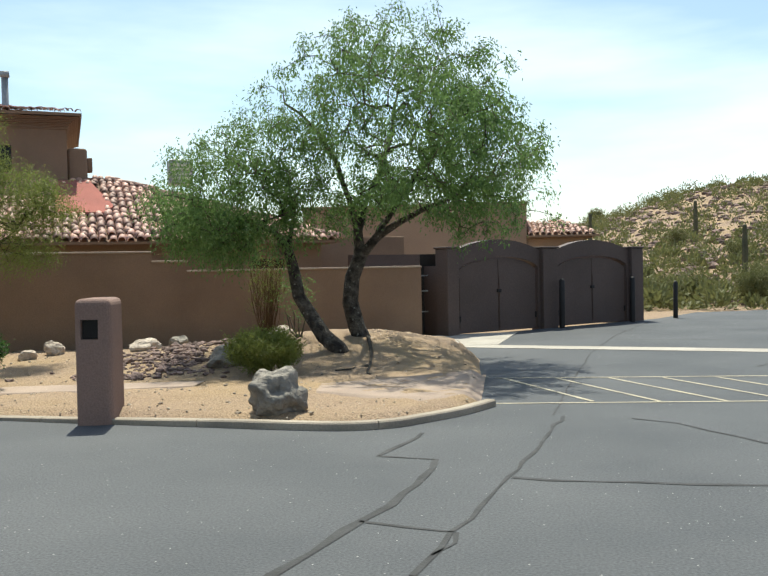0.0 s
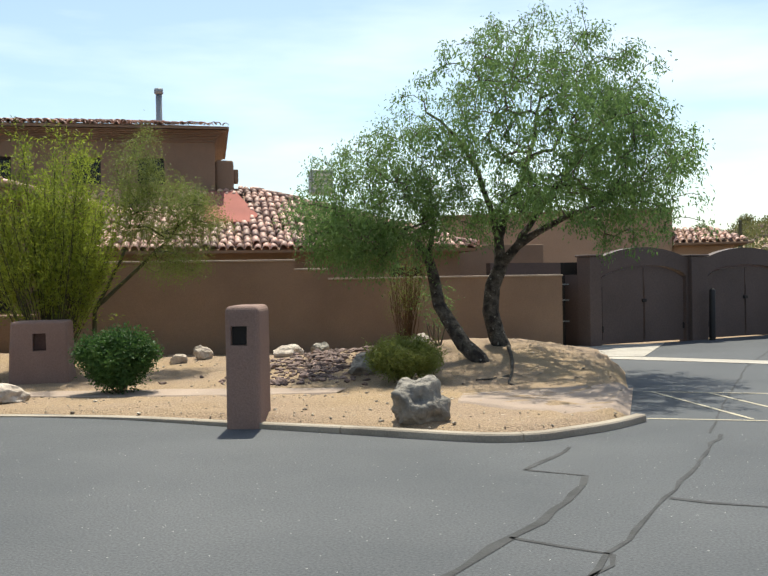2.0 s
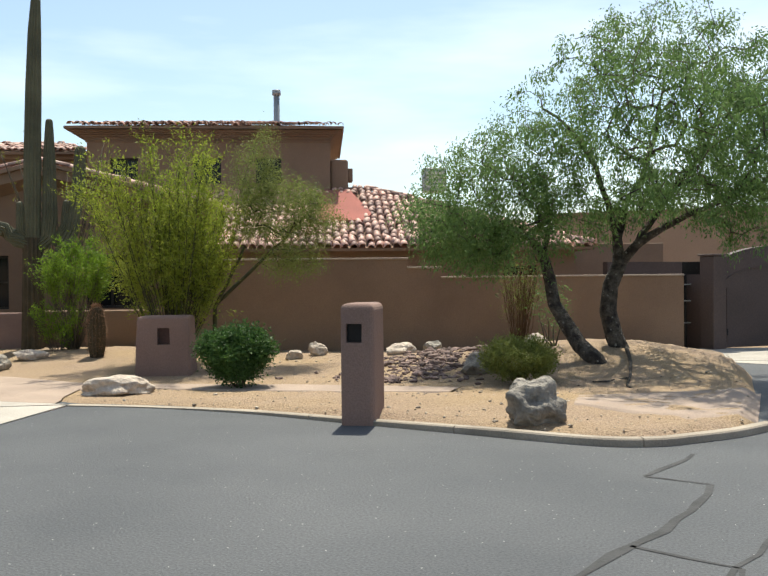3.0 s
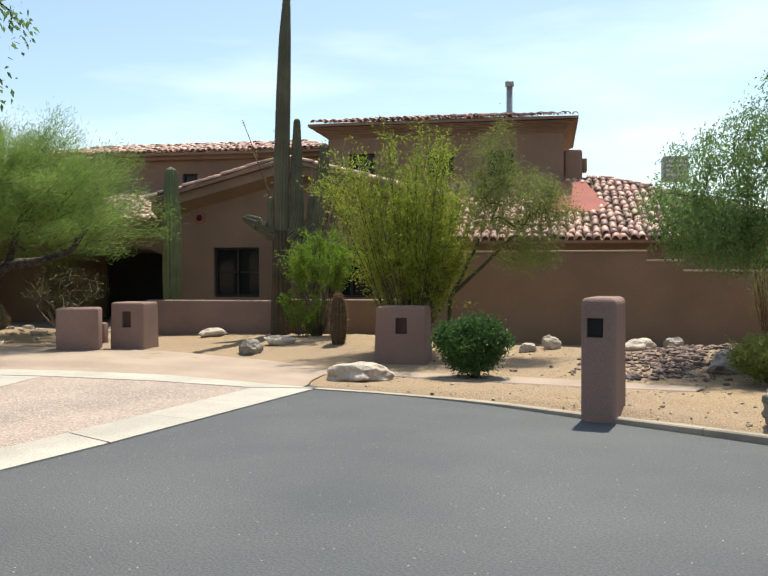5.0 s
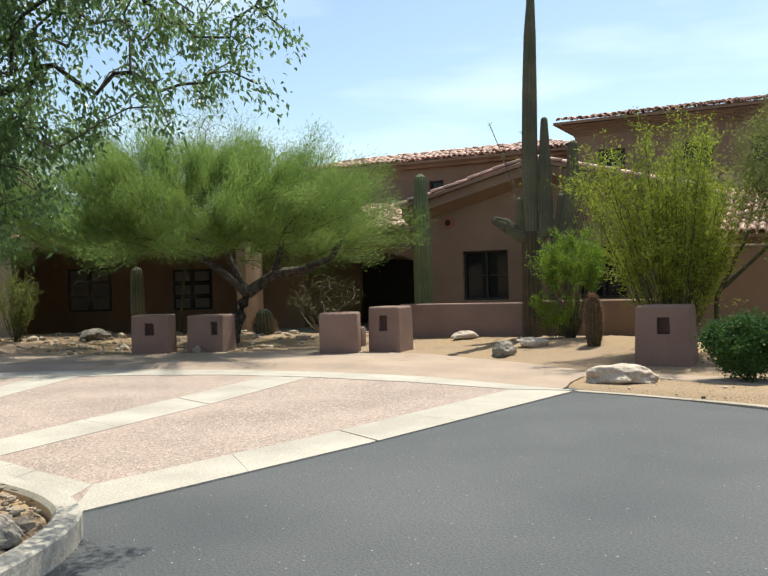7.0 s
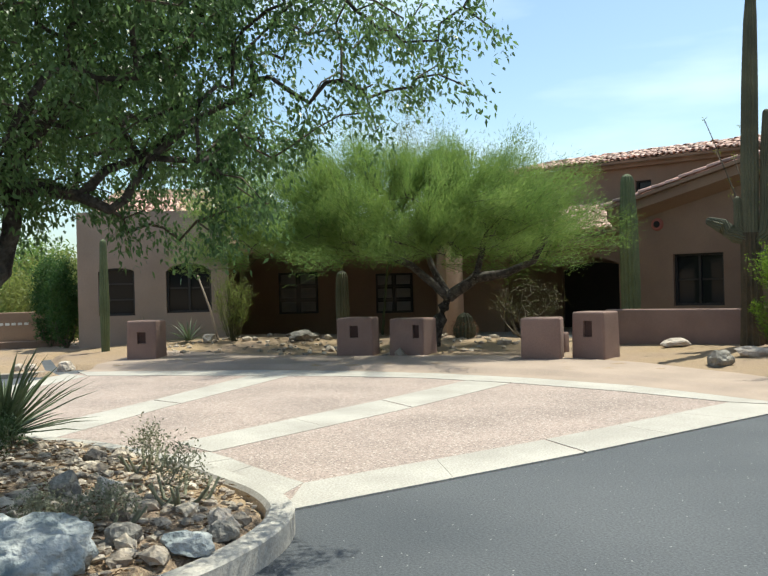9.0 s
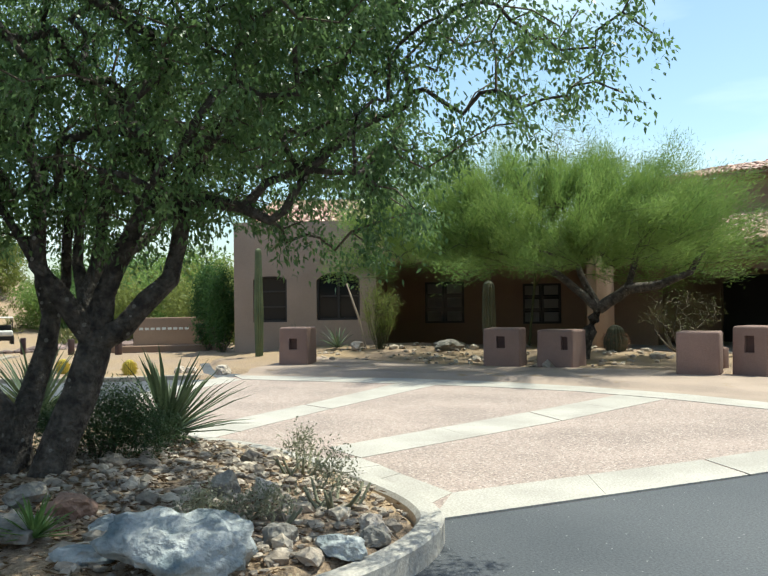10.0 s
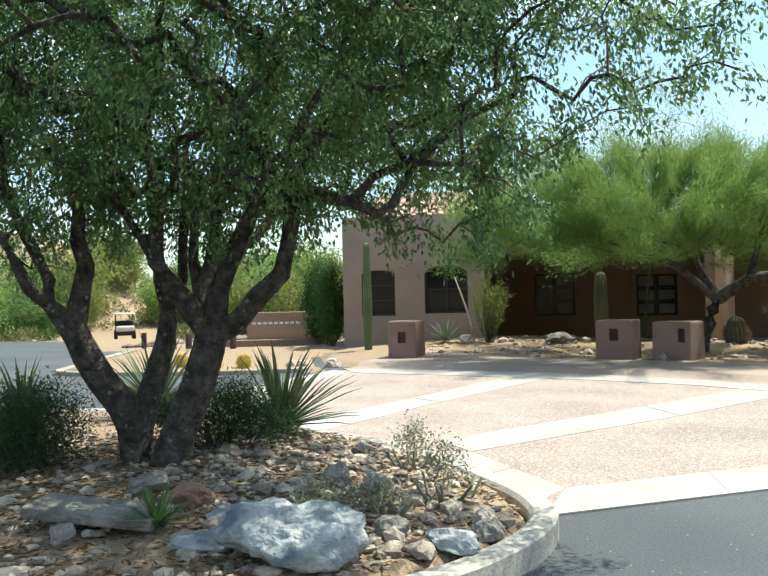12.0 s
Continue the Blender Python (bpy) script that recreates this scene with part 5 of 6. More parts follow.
def shrub(name, label, base, blobs, tips, per, leaf, mat, seed, spread=0.16, hang=0.0, out=0.8, stems=7, tip=0.0022, bark=None, group="", shell=0.3, lean=0.25):
    """A bush of several stems from one foot."""
    rng = np.random.RandomState(seed)
    base = np.array([base[0], base[1], zat(base[0], base[1])])
    blobs = [(np.array(c, float), r) for c, r in blobs]
    marks = in_blobs(blobs, tips, rng, shell)
    marks[:, 2] = np.maximum(marks[:, 2], 0.06)
    mid = np.mean([c for c, r in blobs], axis=0)
    trunks = []
    for i in range(stems):
        a = 2 * math.pi * i / stems + rng.uniform(-0.3, 0.3)
        foot = np.array([math.cos(a) * 0.06, math.sin(a) * 0.06, -0.04])
        top = mid * 0.55 + np.array([math.cos(a), math.sin(a), 0.0]) * lean * max(0.5, mid[2])
        trunks.append([foot, (foot + top) / 2 + np.array([0, 0, -0.05]), top])
    big, small, tp, td = grow(trunks, marks, rng, tip=tip, power=2.4)
    th = thing(name, label, "shrub", Matrix.Translation(base), group)
    tagged(part("stem_clump", tube_mesh(big + small, bark or TWIG, "stem_clump"), bark or TWIG, th), kind="stuff")
    td = td + np.array([0, 0, 0.25]) * np.linalg.norm(td, axis=1, keepdims=True)
    c, w = spray(tp, td, per, spread, rng, hang, out)
    c[:, 2] = np.maximum(c[:, 2], 0.02)
    tagged(part("foliage", leaf_mesh(c, w, leaf[0], leaf[1], mat, rng, "foliage"), mat, th), kind="stuff")
    return th


def broom(name, label, base, stems, tall, flare, leaf, mat, seed, bare=0.3, shoots=7, per=16, bark=None, size=(0.012, 0.004), shift=(0.0, 0.0), wide=0.10, low=0.55):
    """A vase of whippy stems from one foot, with short leafy shoots along their upper parts."""
    rng = np.random.RandomState(seed)
    base = np.array([base[0], base[1], zat(base[0], base[1])])
    bits, cs_, ds_ = [], [], []
    f = np.linspace(0, 1, 9)
    for i in range(stems):
        a, sp = rng.uniform(0, 2 * math.pi), flare * math.sqrt(rng.uniform(0, 1))
        L = tall * rng.uniform(low, 1.0) * (1 - 0.22 * sp / flare)
        reach = L * sp
        line = np.stack([math.cos(a) * (0.3 * sp + reach * f ** 0.85) + shift[0] * f * L / tall, math.sin(a) * (0.3 * sp + reach * f ** 0.85) + shift[1] * f * L / tall, L * f * (1 - 0.12 * sp * f)], 1)
        line[1:] += np.cumsum(rng.normal(0, 0.018, (8, 3)), 0)
        bits.append((line, size[0] + (size[1] - size[0]) * f))
        for s in bare + (1 - bare) * rng.uniform(0, 1, shoots) ** 0.6:
            k = min(7, int(s * 8))
            p = line[k] + (line[k + 1] - line[k]) * (s * 8 - k)
            d = (line[k + 1] - line[k]) / np.linalg.norm(line[k + 1] - line[k]) + rng.normal(0, 0.45, 3)
            d /= np.linalg.norm(d)
            reach_s = rng.uniform(0.18, 0.5) * tall / 3.5
            g = np.linspace(0, 1, 4)
            shoot = p + d * g[:, None] * reach_s + np.array([0, 0, 0.12]) * reach_s * g[:, None] ** 2
            bits.append((shoot, size[1] * 0.9 * (1 - 0.6 * g)))
            q = rng.uniform(0.1, 1.1, (per, 1))
            cs_.append(p + d * q * reach_s + rng.normal(0, wide * 0.35, (per, 3)))
            ds_.append(np.repeat(d[None], per, 0) * 0.9 + rng.normal(0, 0.6, (per, 3)))
    th = thing(name, label, "shrub", Matrix.Translation(base - np.array([0, 0, 0.03])))
    wood = bark or TWIG
    tagged(part("stem_clump", tube_mesh(bits, wood, "stem_clump"), wood, th), kind="stuff")
    tagged(part("foliage", leaf_mesh(np.concatenate(cs_), np.concatenate(ds_), leaf[0], leaf[1], mat, rng, "foliage"), mat, th), kind="stuff")
    return th


broom("desert_shrub", "tall yellow-green broom-like shrub with whippy stems", (-9.55, 13.35), 80, 4.5, 0.45, (0.07, 0.018), LEAF_C, 41, bare=0.36, shoots=19, per=32, bark=BROOM_STEM, size=(0.013, 0.004), wide=0.14, low=0.42)
tree("desert_shrub", "olive green shrub leaning out along the yard wall", [[(-9.0, 13.8, 0.05), (-8.86, 13.59, 1.21), (-8.40, 13.89, 2.28)], [(-8.86, 13.59, 1.21), (-8.15, 14.16, 2.10), (-7.52, 14.52, 2.82)]],
     [((-7.94, 14.17, 2.99), (0.85, 0.8, 0.7)), ((-7.36, 14.60, 2.87), (0.55, 0.6, 0.45)), ((-8.19, 13.91, 3.66), (0.4, 0.45, 0.45)), ((-7.62, 14.12, 2.09), (0.6, 0.6, 0.35)), ((-8.07, 13.98, 4.06), (0.3, 0.3, 0.4))],
     260, 120, (0.045, 0.013), LEAF_K, BROOM_STEM, 42, spread=0.2, hang=0.5, tip=0.004, category="shrub", thick=[(0.05, 0.025), (0.04, 0.02)])
broom("desert_shrub", "bright green shrub at the foot of the saguaro", (-12.75, 14.2), 60, 2.5, 0.36, (0.06, 0.017), LEAF_B, 43, bare=0.55, shoots=12, per=24, shift=(0.1, 0), wide=0.10, size=(0.010, 0.003), low=0.75)
broom("low_shrub", "bright green low growth round the saguaro's foot", (-12.95, 14.0), 30, 1.15, 0.55, (0.06, 0.016), LEAF_B, 49, bare=0.2, shoots=8, per=16, wide=0.08, size=(0.006, 0.002), low=0.5)
shrub("clipped_shrub", "rounded dark green clipped shrub casting a dark shadow", (-6.95, 11.3), [((0, 0, 0.52), (0.46, 0.46, 0.30)), ((0.30, 0.12, 0.60), (0.24, 0.24, 0.22)), ((-0.30, -0.12, 0.58), (0.24, 0.24, 0.20)), ((0.08, 0, 0.74), (0.25, 0.25, 0.14)), ((0.0, 0, 0.32), (0.36, 0.36, 0.2))], 480, 48, (0.055, 0.022), LEAF_D, 44, spread=0.12, stems=9, shell=0.5)
shrub("low_shrub", "low olive green and russet shrub on the mound", (-2.95, 12.5), [((0, 0, 0.36), (0.52, 0.5, 0.26))], 260, 70, (0.05, 0.014), LEAF_K, 45, spread=0.1, stems=9, shell=0.5)
broom("dry_reeds", "thin russet upright stems growing beside the yard wall", (-4.0, 16.7), 62, 2.3, 0.26, (0.06, 0.010), LEAF_K, 46, bare=0.35, shoots=5, per=6, bark=LEAF_O, size=(0.007, 0.003), low=0.6)
shrub("low_shrub", "green shoots at the foot of the leaning tree", (-3.0, 14.9), [((0, 0, 0.7), (0.3, 0.3, 0.45))], 34, 16, (0.06, 0.018), LEAF_I, 47, spread=0.16, stems=5)
shrub("desert_shrub", "dry branching brown shrub in the shade by the entry", (-19.5, 12.3), [((0, 0, 1.0), (1.1, 1.0, 0.6))], 160, 8, (0.08, 0.010), LEAF_H, 48, spread=0.2, stems=14, tip=0.005, lean=0.6)
for i, (p, h, r, sd) in enumerate((((-7.55, 1.05), 0.22, 0.17, 51), ((-6.3, 1.08), 0.22, 0.19, 52), ((-5.9, 0.55), 0.13, 0.22, 53), ((-6.0, 0.2), 0.10, 0.18, 54))):
    shrub("dry_shrub", "small dry grey-leaved shrub among stones", p, [((0, 0, h), (r, r, h * 0.62)), ((0, 0, h * 1.5), (r * 0.6, r * 0.6, h * 0.5))], 60, 12, (0.030, 0.012), LEAF_G, sd, spread=0.07, stems=9, tip=0.0022, bark=LEAF_G, group="dry shrubs on the island", lean=0.5)
shrub("desert_shrub", "dense green shrub under the mesquite, shade put into its leaf colour", (-8.25, -0.62), [((0, 0, 0.30), (0.44, 0.38, 0.22)), ((0.1, 0.38, 0.25), (0.34, 0.3, 0.18)), ((-0.2, -0.3, 0.27), (0.38, 0.32, 0.2)), ((-0.1, 0.15, 0.44), (0.25, 0.22, 0.12))], 300, 60, (0.032, 0.010), LEAF_S, 55, spread=0.14, stems=9)
shrub("desert_shrub", "twiggy green shrub in the mesquite's shade, darkened in its leaf colour", (-7.8, -2.1), [((0, 0, 0.34), (0.5, 0.5, 0.32)), ((-0.25, -0.25, 0.3), (0.5, 0.4, 0.28))], 320, 70, (0.034, 0.010), LEAF_S, 56, spread=0.15, stems=10)
for i, (p, h, r, sd) in enumerate((((-27.0, 1.55), 2.5, 0.8, 57), ((-28.6, 1.2), 2.7, 0.85, 58))):
    shrub("hedge_shrub", "dark green tall shrub against the house wing", p, [((0, 0, h * 0.55), (r * 0.55, r * 0.55, h * 0.5))], 200, 45, (0.10, 0.03), LEAF_D, sd, spread=0.2, stems=8)
broom("desert_shrub", "green whippy shrub at the corner of the wing", (-23.1, 5.5), 34, 2.1, 0.30, (0.09, 0.014), LEAF_K, 59, bare=0.2, shoots=8, per=14, bark=BROOM_STEM, size=(0.010, 0.004), low=0.5)


def yucca(name, label, p, blades, length, width, mat, seed, group=""):
    """A rosette of stiff pointed blades, each folded along its middle."""
    rng = np.random.RandomState(seed)
    shapes = []
    for i in range(6):
        V, F, L = [], [], length * (0.7 + 0.08 * i)
        for f, w in ((0.0, 0.8), (0.35, 1.0), (0.75, 0.6)):
            c = np.array([0, f * L, -f * f * L * 0.12])
            V += [c + (-width * w / 2, 0, 0.0), c - (0, 0, width * 0.16), c + (width * w / 2, 0, 0.0)]
        V.append(np.array([0, L, -L * 0.14]))
        for r in range(2):
            for j in range(2):
                F.append((3 * r + j, 3 * r + j + 1, 3 * r + j + 4, 3 * r + j + 3))
        F += [(6, 7, 9), (7, 8, 9)]
        shapes.append(mesh_of("blade", V, F, mat))
    th = thing(name, label, "yucca", Matrix.Translation((p[0], p[1], zat(*p))), group)
    for i in range(blades):
        ob = new("blade", shapes[int(rng.randint(6))])
        ob.parent = th
        ob.matrix_basis = pose(0, 0, 0.06, math.degrees(rng.uniform(0.12, 1.45)), 0, 0)
        ob.matrix_basis = Matrix.Rotation(rng.uniform(0, 2 * math.pi), 4, "Z") @ ob.matrix_basis
    return th


yucca("yucca", "spiky grey-green yucca on the island's edge", (-9.45, -0.05), 100, 0.92, 0.06, YUCCA, 61)
yucca("yucca", "large pale spiky yucca behind the mesquite", (-11.6, -1.6), 120, 1.0, 0.05, YUCCA, 62)
yucca("yucca", "spiky green yucca in the shade of the mesquite", (-10.4, -2.9), 100, 0.85, 0.05, YUCCA, 63)
yucca("agave", "small bright green agave among flat stones", (-5.55, -0.78), 46, 0.26, 0.028, LEAF_I, 64)
for i, p in enumerate(((-24.6, 3.5), (-23.4, 4.4))):
    yucca("agave", "thin green agave below the arched window", p, 40, 0.7, 0.04, YUCCA, 65 + i)


def ribbed(points, radii, ribs=14, cap=True):
    """A fluted cactus column along a line, closed over its top."""
    P, R = [np.array(p, float) for p in points], list(radii)
    if cap:
        d = P[-1] - P[-2]
        d /= np.linalg.norm(d)
        r = R[-1]
        P += [P[-1] + d * r * 0.6, P[-1] + d * r * 0.95, P[-1] + d * r * 1.08]
        R += [r * 0.82, r * 0.45, r * 0.04]
    fineP, fineR = [P[0]], [R[0]]
    for a, b, ra, rb in zip(P, P[1:], R, R[1:]):
        k = max(1, int(np.linalg.norm(b - a) / 0.16))
        for i in range(1, k + 1):
            fineP.append(a + (b - a) * i / k)
            fineR.append(ra + (rb - ra) * i / k)
    V, F = [], []
    k = ribs * 2
    for i, (p, r) in enumerate(zip(fineP, fineR)):
        d = fineP[min(i + 1, len(fineP) - 1)] - fineP[max(i - 1, 0)]
        d /= np.linalg.norm(d) + 1e-9
        a = np.cross(d, (0.9, 0.1, 0.05) if abs(d[2]) > 0.6 else (0, 0, 1))
        a /= np.linalg.norm(a)
        b = np.cross(d, a)
        for j in range(k):
            w = 2 * math.pi * j / k
            rr = r * (1.0 if j % 2 else 0.83)
            V.append(p + rr * (math.cos(w) * a + math.sin(w) * b))
    for i in range(len(fineP) - 1):
        for j in range(k):
            F.append((i * k + j, i * k + (j + 1) % k, (i + 1) * k + (j + 1) % k, (i + 1) * k + j))
    F.append(tuple((len(fineP) - 1) * k + j for j in range(k)))
    return V, F


def saguaro(name, label, base, columns, mat=None, group=""):
    th = thing(name, label, "cactus", Matrix.Translation((base[0], base[1], zat(*base) - 0.05)), group)
    for i, (pts, rad) in enumerate(columns):
        V, F = ribbed(pts, rad)
        m = mat or CACTUS
        part("stem" if i == 0 else "arm", mesh_of("stem", V, F, m, False), m, th)
    return th


# sideways step as seen from the drive
SX, SY = math.cos(radians(44)), math.sin(radians(44))


def arm(off, z):
    return (SX * off, SY * off, z)


big_sag = saguaro("saguaro", "very tall dark saguaro with several upright arms and one drooping", (-14.12, 14.50), [
    ([arm(0, 2.35), arm(0.02, 4.0), arm(0.06, 5.6), arm(0.10, 6.9), arm(0.14, 7.75)], [0.17, 0.185, 0.17, 0.14, 0.09]),
    ([arm(0.05, 2.2), arm(0.30, 2.45), arm(0.36, 2.9), arm(0.36, 4.2), arm(0.37, 4.95)], [0.14, 0.165, 0.165, 0.13, 0.08]),
    ([arm(0.1, 1.9), arm(0.55, 2.1), arm(0.80, 2.6), arm(0.95, 3.5), arm(1.0, 4.35)], [0.12, 0.15, 0.15, 0.15, 0.12]),
    ([arm(0, 2.3), arm(-0.3, 2.4), arm(-0.55, 2.62), arm(-0.78, 2.72)], [0.14, 0.16, 0.16, 0.10]),
    ([arm(-0.05, 2.4), arm(-0.22, 2.6), arm(-0.24, 3.15)], [0.09, 0.11, 0.08]),
    ([arm(0.4, 2.3), arm(0.66, 2.7), arm(0.70, 3.2)], [0.08, 0.10, 0.08])])
V, F = ribbed([arm(0, -0.05), arm(0.0, 0.3), arm(0, 1.4), arm(0, 2.45)], [0.27, 0.25, 0.22, 0.2], cap=False)
part("corky_base", mesh_of("corky_base", V, F, CACTUS_OLD), CACTUS_OLD, big_sag, "brown corky trunk base")
saguaro("saguaro", "single-stemmed green saguaro beside the entry", (-17.35, 13.95), [([(0, 0, -0.05), (0, 0, 1.5), (-0.02, 0, 3.0), (-0.03, 0, 3.95)], [0.21, 0.24, 0.22, 0.16])], CACTUS_L)
saguaro("saguaro", "slim pale green young saguaro before the wing", (-23.3, 2.28), [([(0, 0, -0.05), (0, 0, 1.2), (0, 0, 2.80)], [0.10, 0.125, 0.085])], CACTUS_L)
saguaro("saguaro", "short dark saguaro in shade by the windows", (-23.3, 8.7), [([(0, 0, -0.05), (0, 0, 0.9), (0, 0, 1.75)], [0.16, 0.2, 0.17])])


def barrel(name, label, p, r, h, mat, group="", spines=None, seed=1):
    """A ribbed barrel with a coat of radiating spines, thickest over its crown."""
    V, F = ribbed([(0, 0, -0.03), (0, 0, h * 0.2), (0, 0, h * 0.55), (0, 0, h * 0.8)], [r * 0.7, r * 0.97, r, r * 0.8], 16)
    th = thing(name, label, "cactus", Matrix.Translation((p[0], p[1], zat(*p))), group)
    part("stem", mesh_of("stem", V, F, mat), mat, th)
    q = np.random.RandomState(seed)
    n = 1500
    f = 1 - q.uniform(0, 1, n) ** 1.7
    rib = 2 * math.pi * (q.randint(0, 16, n) + 0.5) / 16
    rr = r * np.interp(f, [0, 0.2, 0.55, 0.8, 1.0], [0.7, 0.97, 1.0, 0.8, 0.15])
    c = np.stack([np.cos(rib) * rr, np.sin(rib) * rr, f * h * 0.97], 1)
    d = np.stack([np.cos(rib), np.sin(rib), 0.9 * f], 1) + q.normal(0, 0.55, (n, 3))
    sp = spines or SPINE
    tagged(part("spine_coat", leaf_mesh(c, d, 0.05 + 0.15 * r, 0.006, sp, q, "spine_coat"), sp, th), kind="stuff")
    return th


barrel("barrel_cactus", "tall brown-spined barrel cactus on the sandy mound", (-11.35, 13.3), 0.17, 1.0, CACTUS_OLD, seed=5)
for i, p in enumerate(((-19.9, -0.85), (-20.9, -2.32))):
    barrel("barrel_cactus", "round golden-spined barrel cactus in the far bed", p, 0.13, 0.27, BARREL_Y, "golden barrel cacti", BARREL_Y, 7 + i)
barrel("barrel_cactus", "round dark green barrel cactus beside the pier", (-20.2, 10.9), 0.3, 0.5, CACTUS)

# ocotillo wands behind the saguaro
rng = np.random.RandomState(71)
oc = thing("ocotillo", "thin-stemmed ocotillo wands behind the saguaro", "shrub", Matrix.Translation((-14.6, 15.9, zat(-14.6, 15.9))))
wands, lc, ld = [], [], []
for i in range(22):
    a, sp, L = rng.uniform(0, 6.28), rng.uniform(0.15, 0.55), rng.uniform(3.4, 5.4)
    pts = np.array([(math.cos(a) * sp * L * f ** 1.3 * 0.7, math.sin(a) * sp * L * f ** 1.3 * 0.7, L * f * (1 - 0.12 * sp)) for f in np.linspace(0, 1, 8)]) + rng.normal(0, 0.02, (8, 3))
    wands.append((pts, np.linspace(0.022, 0.009, 8)))
    for f in rng.uniform(0.2, 1, 46):
        q = pts[min(7, int(f * 8))] + rng.normal(0, 0.03, 3)
        lc.append(q), ld.append(rng.normal(size=3))
for w in wands:
    part("wand", tube_mesh([w], TWIG, "wand"), TWIG, oc)
part("foliage", leaf_mesh(np.array(lc), np.array(ld), 0.06, 0.02, LEAF_C, rng, "leaves"), LEAF_C, oc)

# ---- desert beyond: scrub, far trees, far cacti ----
rng = np.random.RandomState(81)
cs, ds = [], []
stones_v, stones_f = [], []
ICO = bmesh.new()
bmesh.ops.create_icosphere(ICO, subdivisions=1, radius=1)
ICO_V = np.array([v.co[:] for v in ICO.verts])
ICO_F = [tuple(v.index for v in f.verts) for f in ICO.faces]
ICO.free()


def scatter(groups):
    """Places (x, y, z, distance) over the open desert, clear of the drive and the buildings: groups of (count, az0, az1, d0, d1)."""
    az = np.radians(np.concatenate([rng.uniform(a, b, n) for n, a, b, _, _ in groups]))
    d = np.concatenate([rng.uniform(a, b, n) for n, _, _, a, b in groups])
    x, y = -np.sin(az) * d, np.cos(az) * d
    u, n = x * 0.891 + y * 0.454, -x * 0.454 + y * 0.891
    shut = (inside(ROAD, x, y) > -0.6) | ((-22 < u) & (u < 8.6) & (17 < n) & (n < 38)) | ((-33 < x) & (x < 1) & (-3 < y) & (y < 22)) | ((-8.8 < x) & (x < 5) & (30 < y) & (y < 44)) | ((-66 < x) & (x < -36) & (-15 < y) & (y < -5.5))
    return np.stack([x, y, height(x, y), d], 1)[~shut]


for x, y, z, d in scatter([(2300, -48, 8, 31, 118), (1500, 78, 128, 43, 120), (260, 88, 118, 44, 62)]):
    big_one = rng.uniform() < 0.4
    r = rng.uniform(0.5, 1.15) if big_one else rng.uniform(0.2, 0.55)
    n = int((95 if big_one else 34) * (1.3 if d < 60 else 0.8))
    q = rng.normal(size=(n, 3))
    q /= np.linalg.norm(q, axis=1, keepdims=True)
    q[:, 2] = np.abs(q[:, 2])
    tall = r * rng.uniform(0.8, 1.5)
    cs.append(np.array([x, y, z]) + q * np.array([r, r, tall]) * rng.uniform(0.3, 1.0, (n, 1)) ** 0.5)
    ds.append(q + rng.normal(0, 0.5, (n, 3)) + np.array([0, 0, 0.4]))
cs, ds = np.concatenate(cs), np.concatenate(ds)
scrub = new("scrub", leaf_mesh(cs, ds, 0.26, 0.10, LEAF_H, rng, "scrub"))
tagged(scrub, "olive green desert scrub over the hill and plain", "scrub", kind="stuff")
for x, y, z, d in scatter([(6500, -45, 4, 36, 112), (2200, 86, 125, 36, 60)]):
    s = rng.uniform(0.1, 0.42)
    k0 = len(stones_v)
    stones_v += [tuple(np.array([x, y, z]) + v * s * np.array([1, 1, 0.6]) * rng.uniform(0.8, 1.2)) for v in ICO_V]
    stones_f += [tuple(k0 + j for j in f) for f in ICO_F]
tagged(new("hill_stones", mesh_of("hill_stones", stones_v, stones_f, ROCK_D)), "brown stones scattered over the hillside", "stones", kind="stuff")

far_tree = tree("far_tree", "rounded green desert tree in the distance", [[(0, 0, 0), (0.1, 0, 0.9), (0.2, 0.1, 1.8)], [(0.1, 0, 0.9), (-0.6, 0.2, 2.0)], [(0.1, 0, 0.9), (0.3, -0.6, 2.1)]],
                [((0.2, 0, 2.9), (1.7, 1.7, 1.0)), ((-0.9, 0.2, 2.5), (1.1, 1.2, 0.8)), ((0.9, -0.4, 2.4), (1.1, 1.2, 0.8)), ((0, 0, 1.5), (1.5, 1.5, 0.7))], 240, 42, (0.17, 0.055), LEAF_P, BARK, 91, spread=0.38, group="far trees")
spots = [(88.5, 41, 1.3), (91, 46, 1.45), (94.0, 62, 1.3), (97.2, 72, 1.5), (102.6, 70, 1.3), (105.5, 64, 1.3), (109, 56, 1.4), (87.5, 36, 1.2), (92.5, 70, 1.9), (95.6, 84, 2.0), (100.2, 88, 2.0), (89.8, 52, 1.8), (106.5, 68, 1.8), (102.5, 74, 2.0), (94.0, 72, 2.2), (-2.5, 95, 0.45), (-4.5, 98, 0.4), (-7.0, 101, 0.5), (-10.5, 100, 0.45), (-14.2, 104, 0.5), (-12.0, 58, 0.35), (-15.5, 50, 0.4), (-9.6, 43, 0.4), (-13.0, 38, 0.42), (-16.5, 36, 0.45), (-11.2, 36, 0.4)]
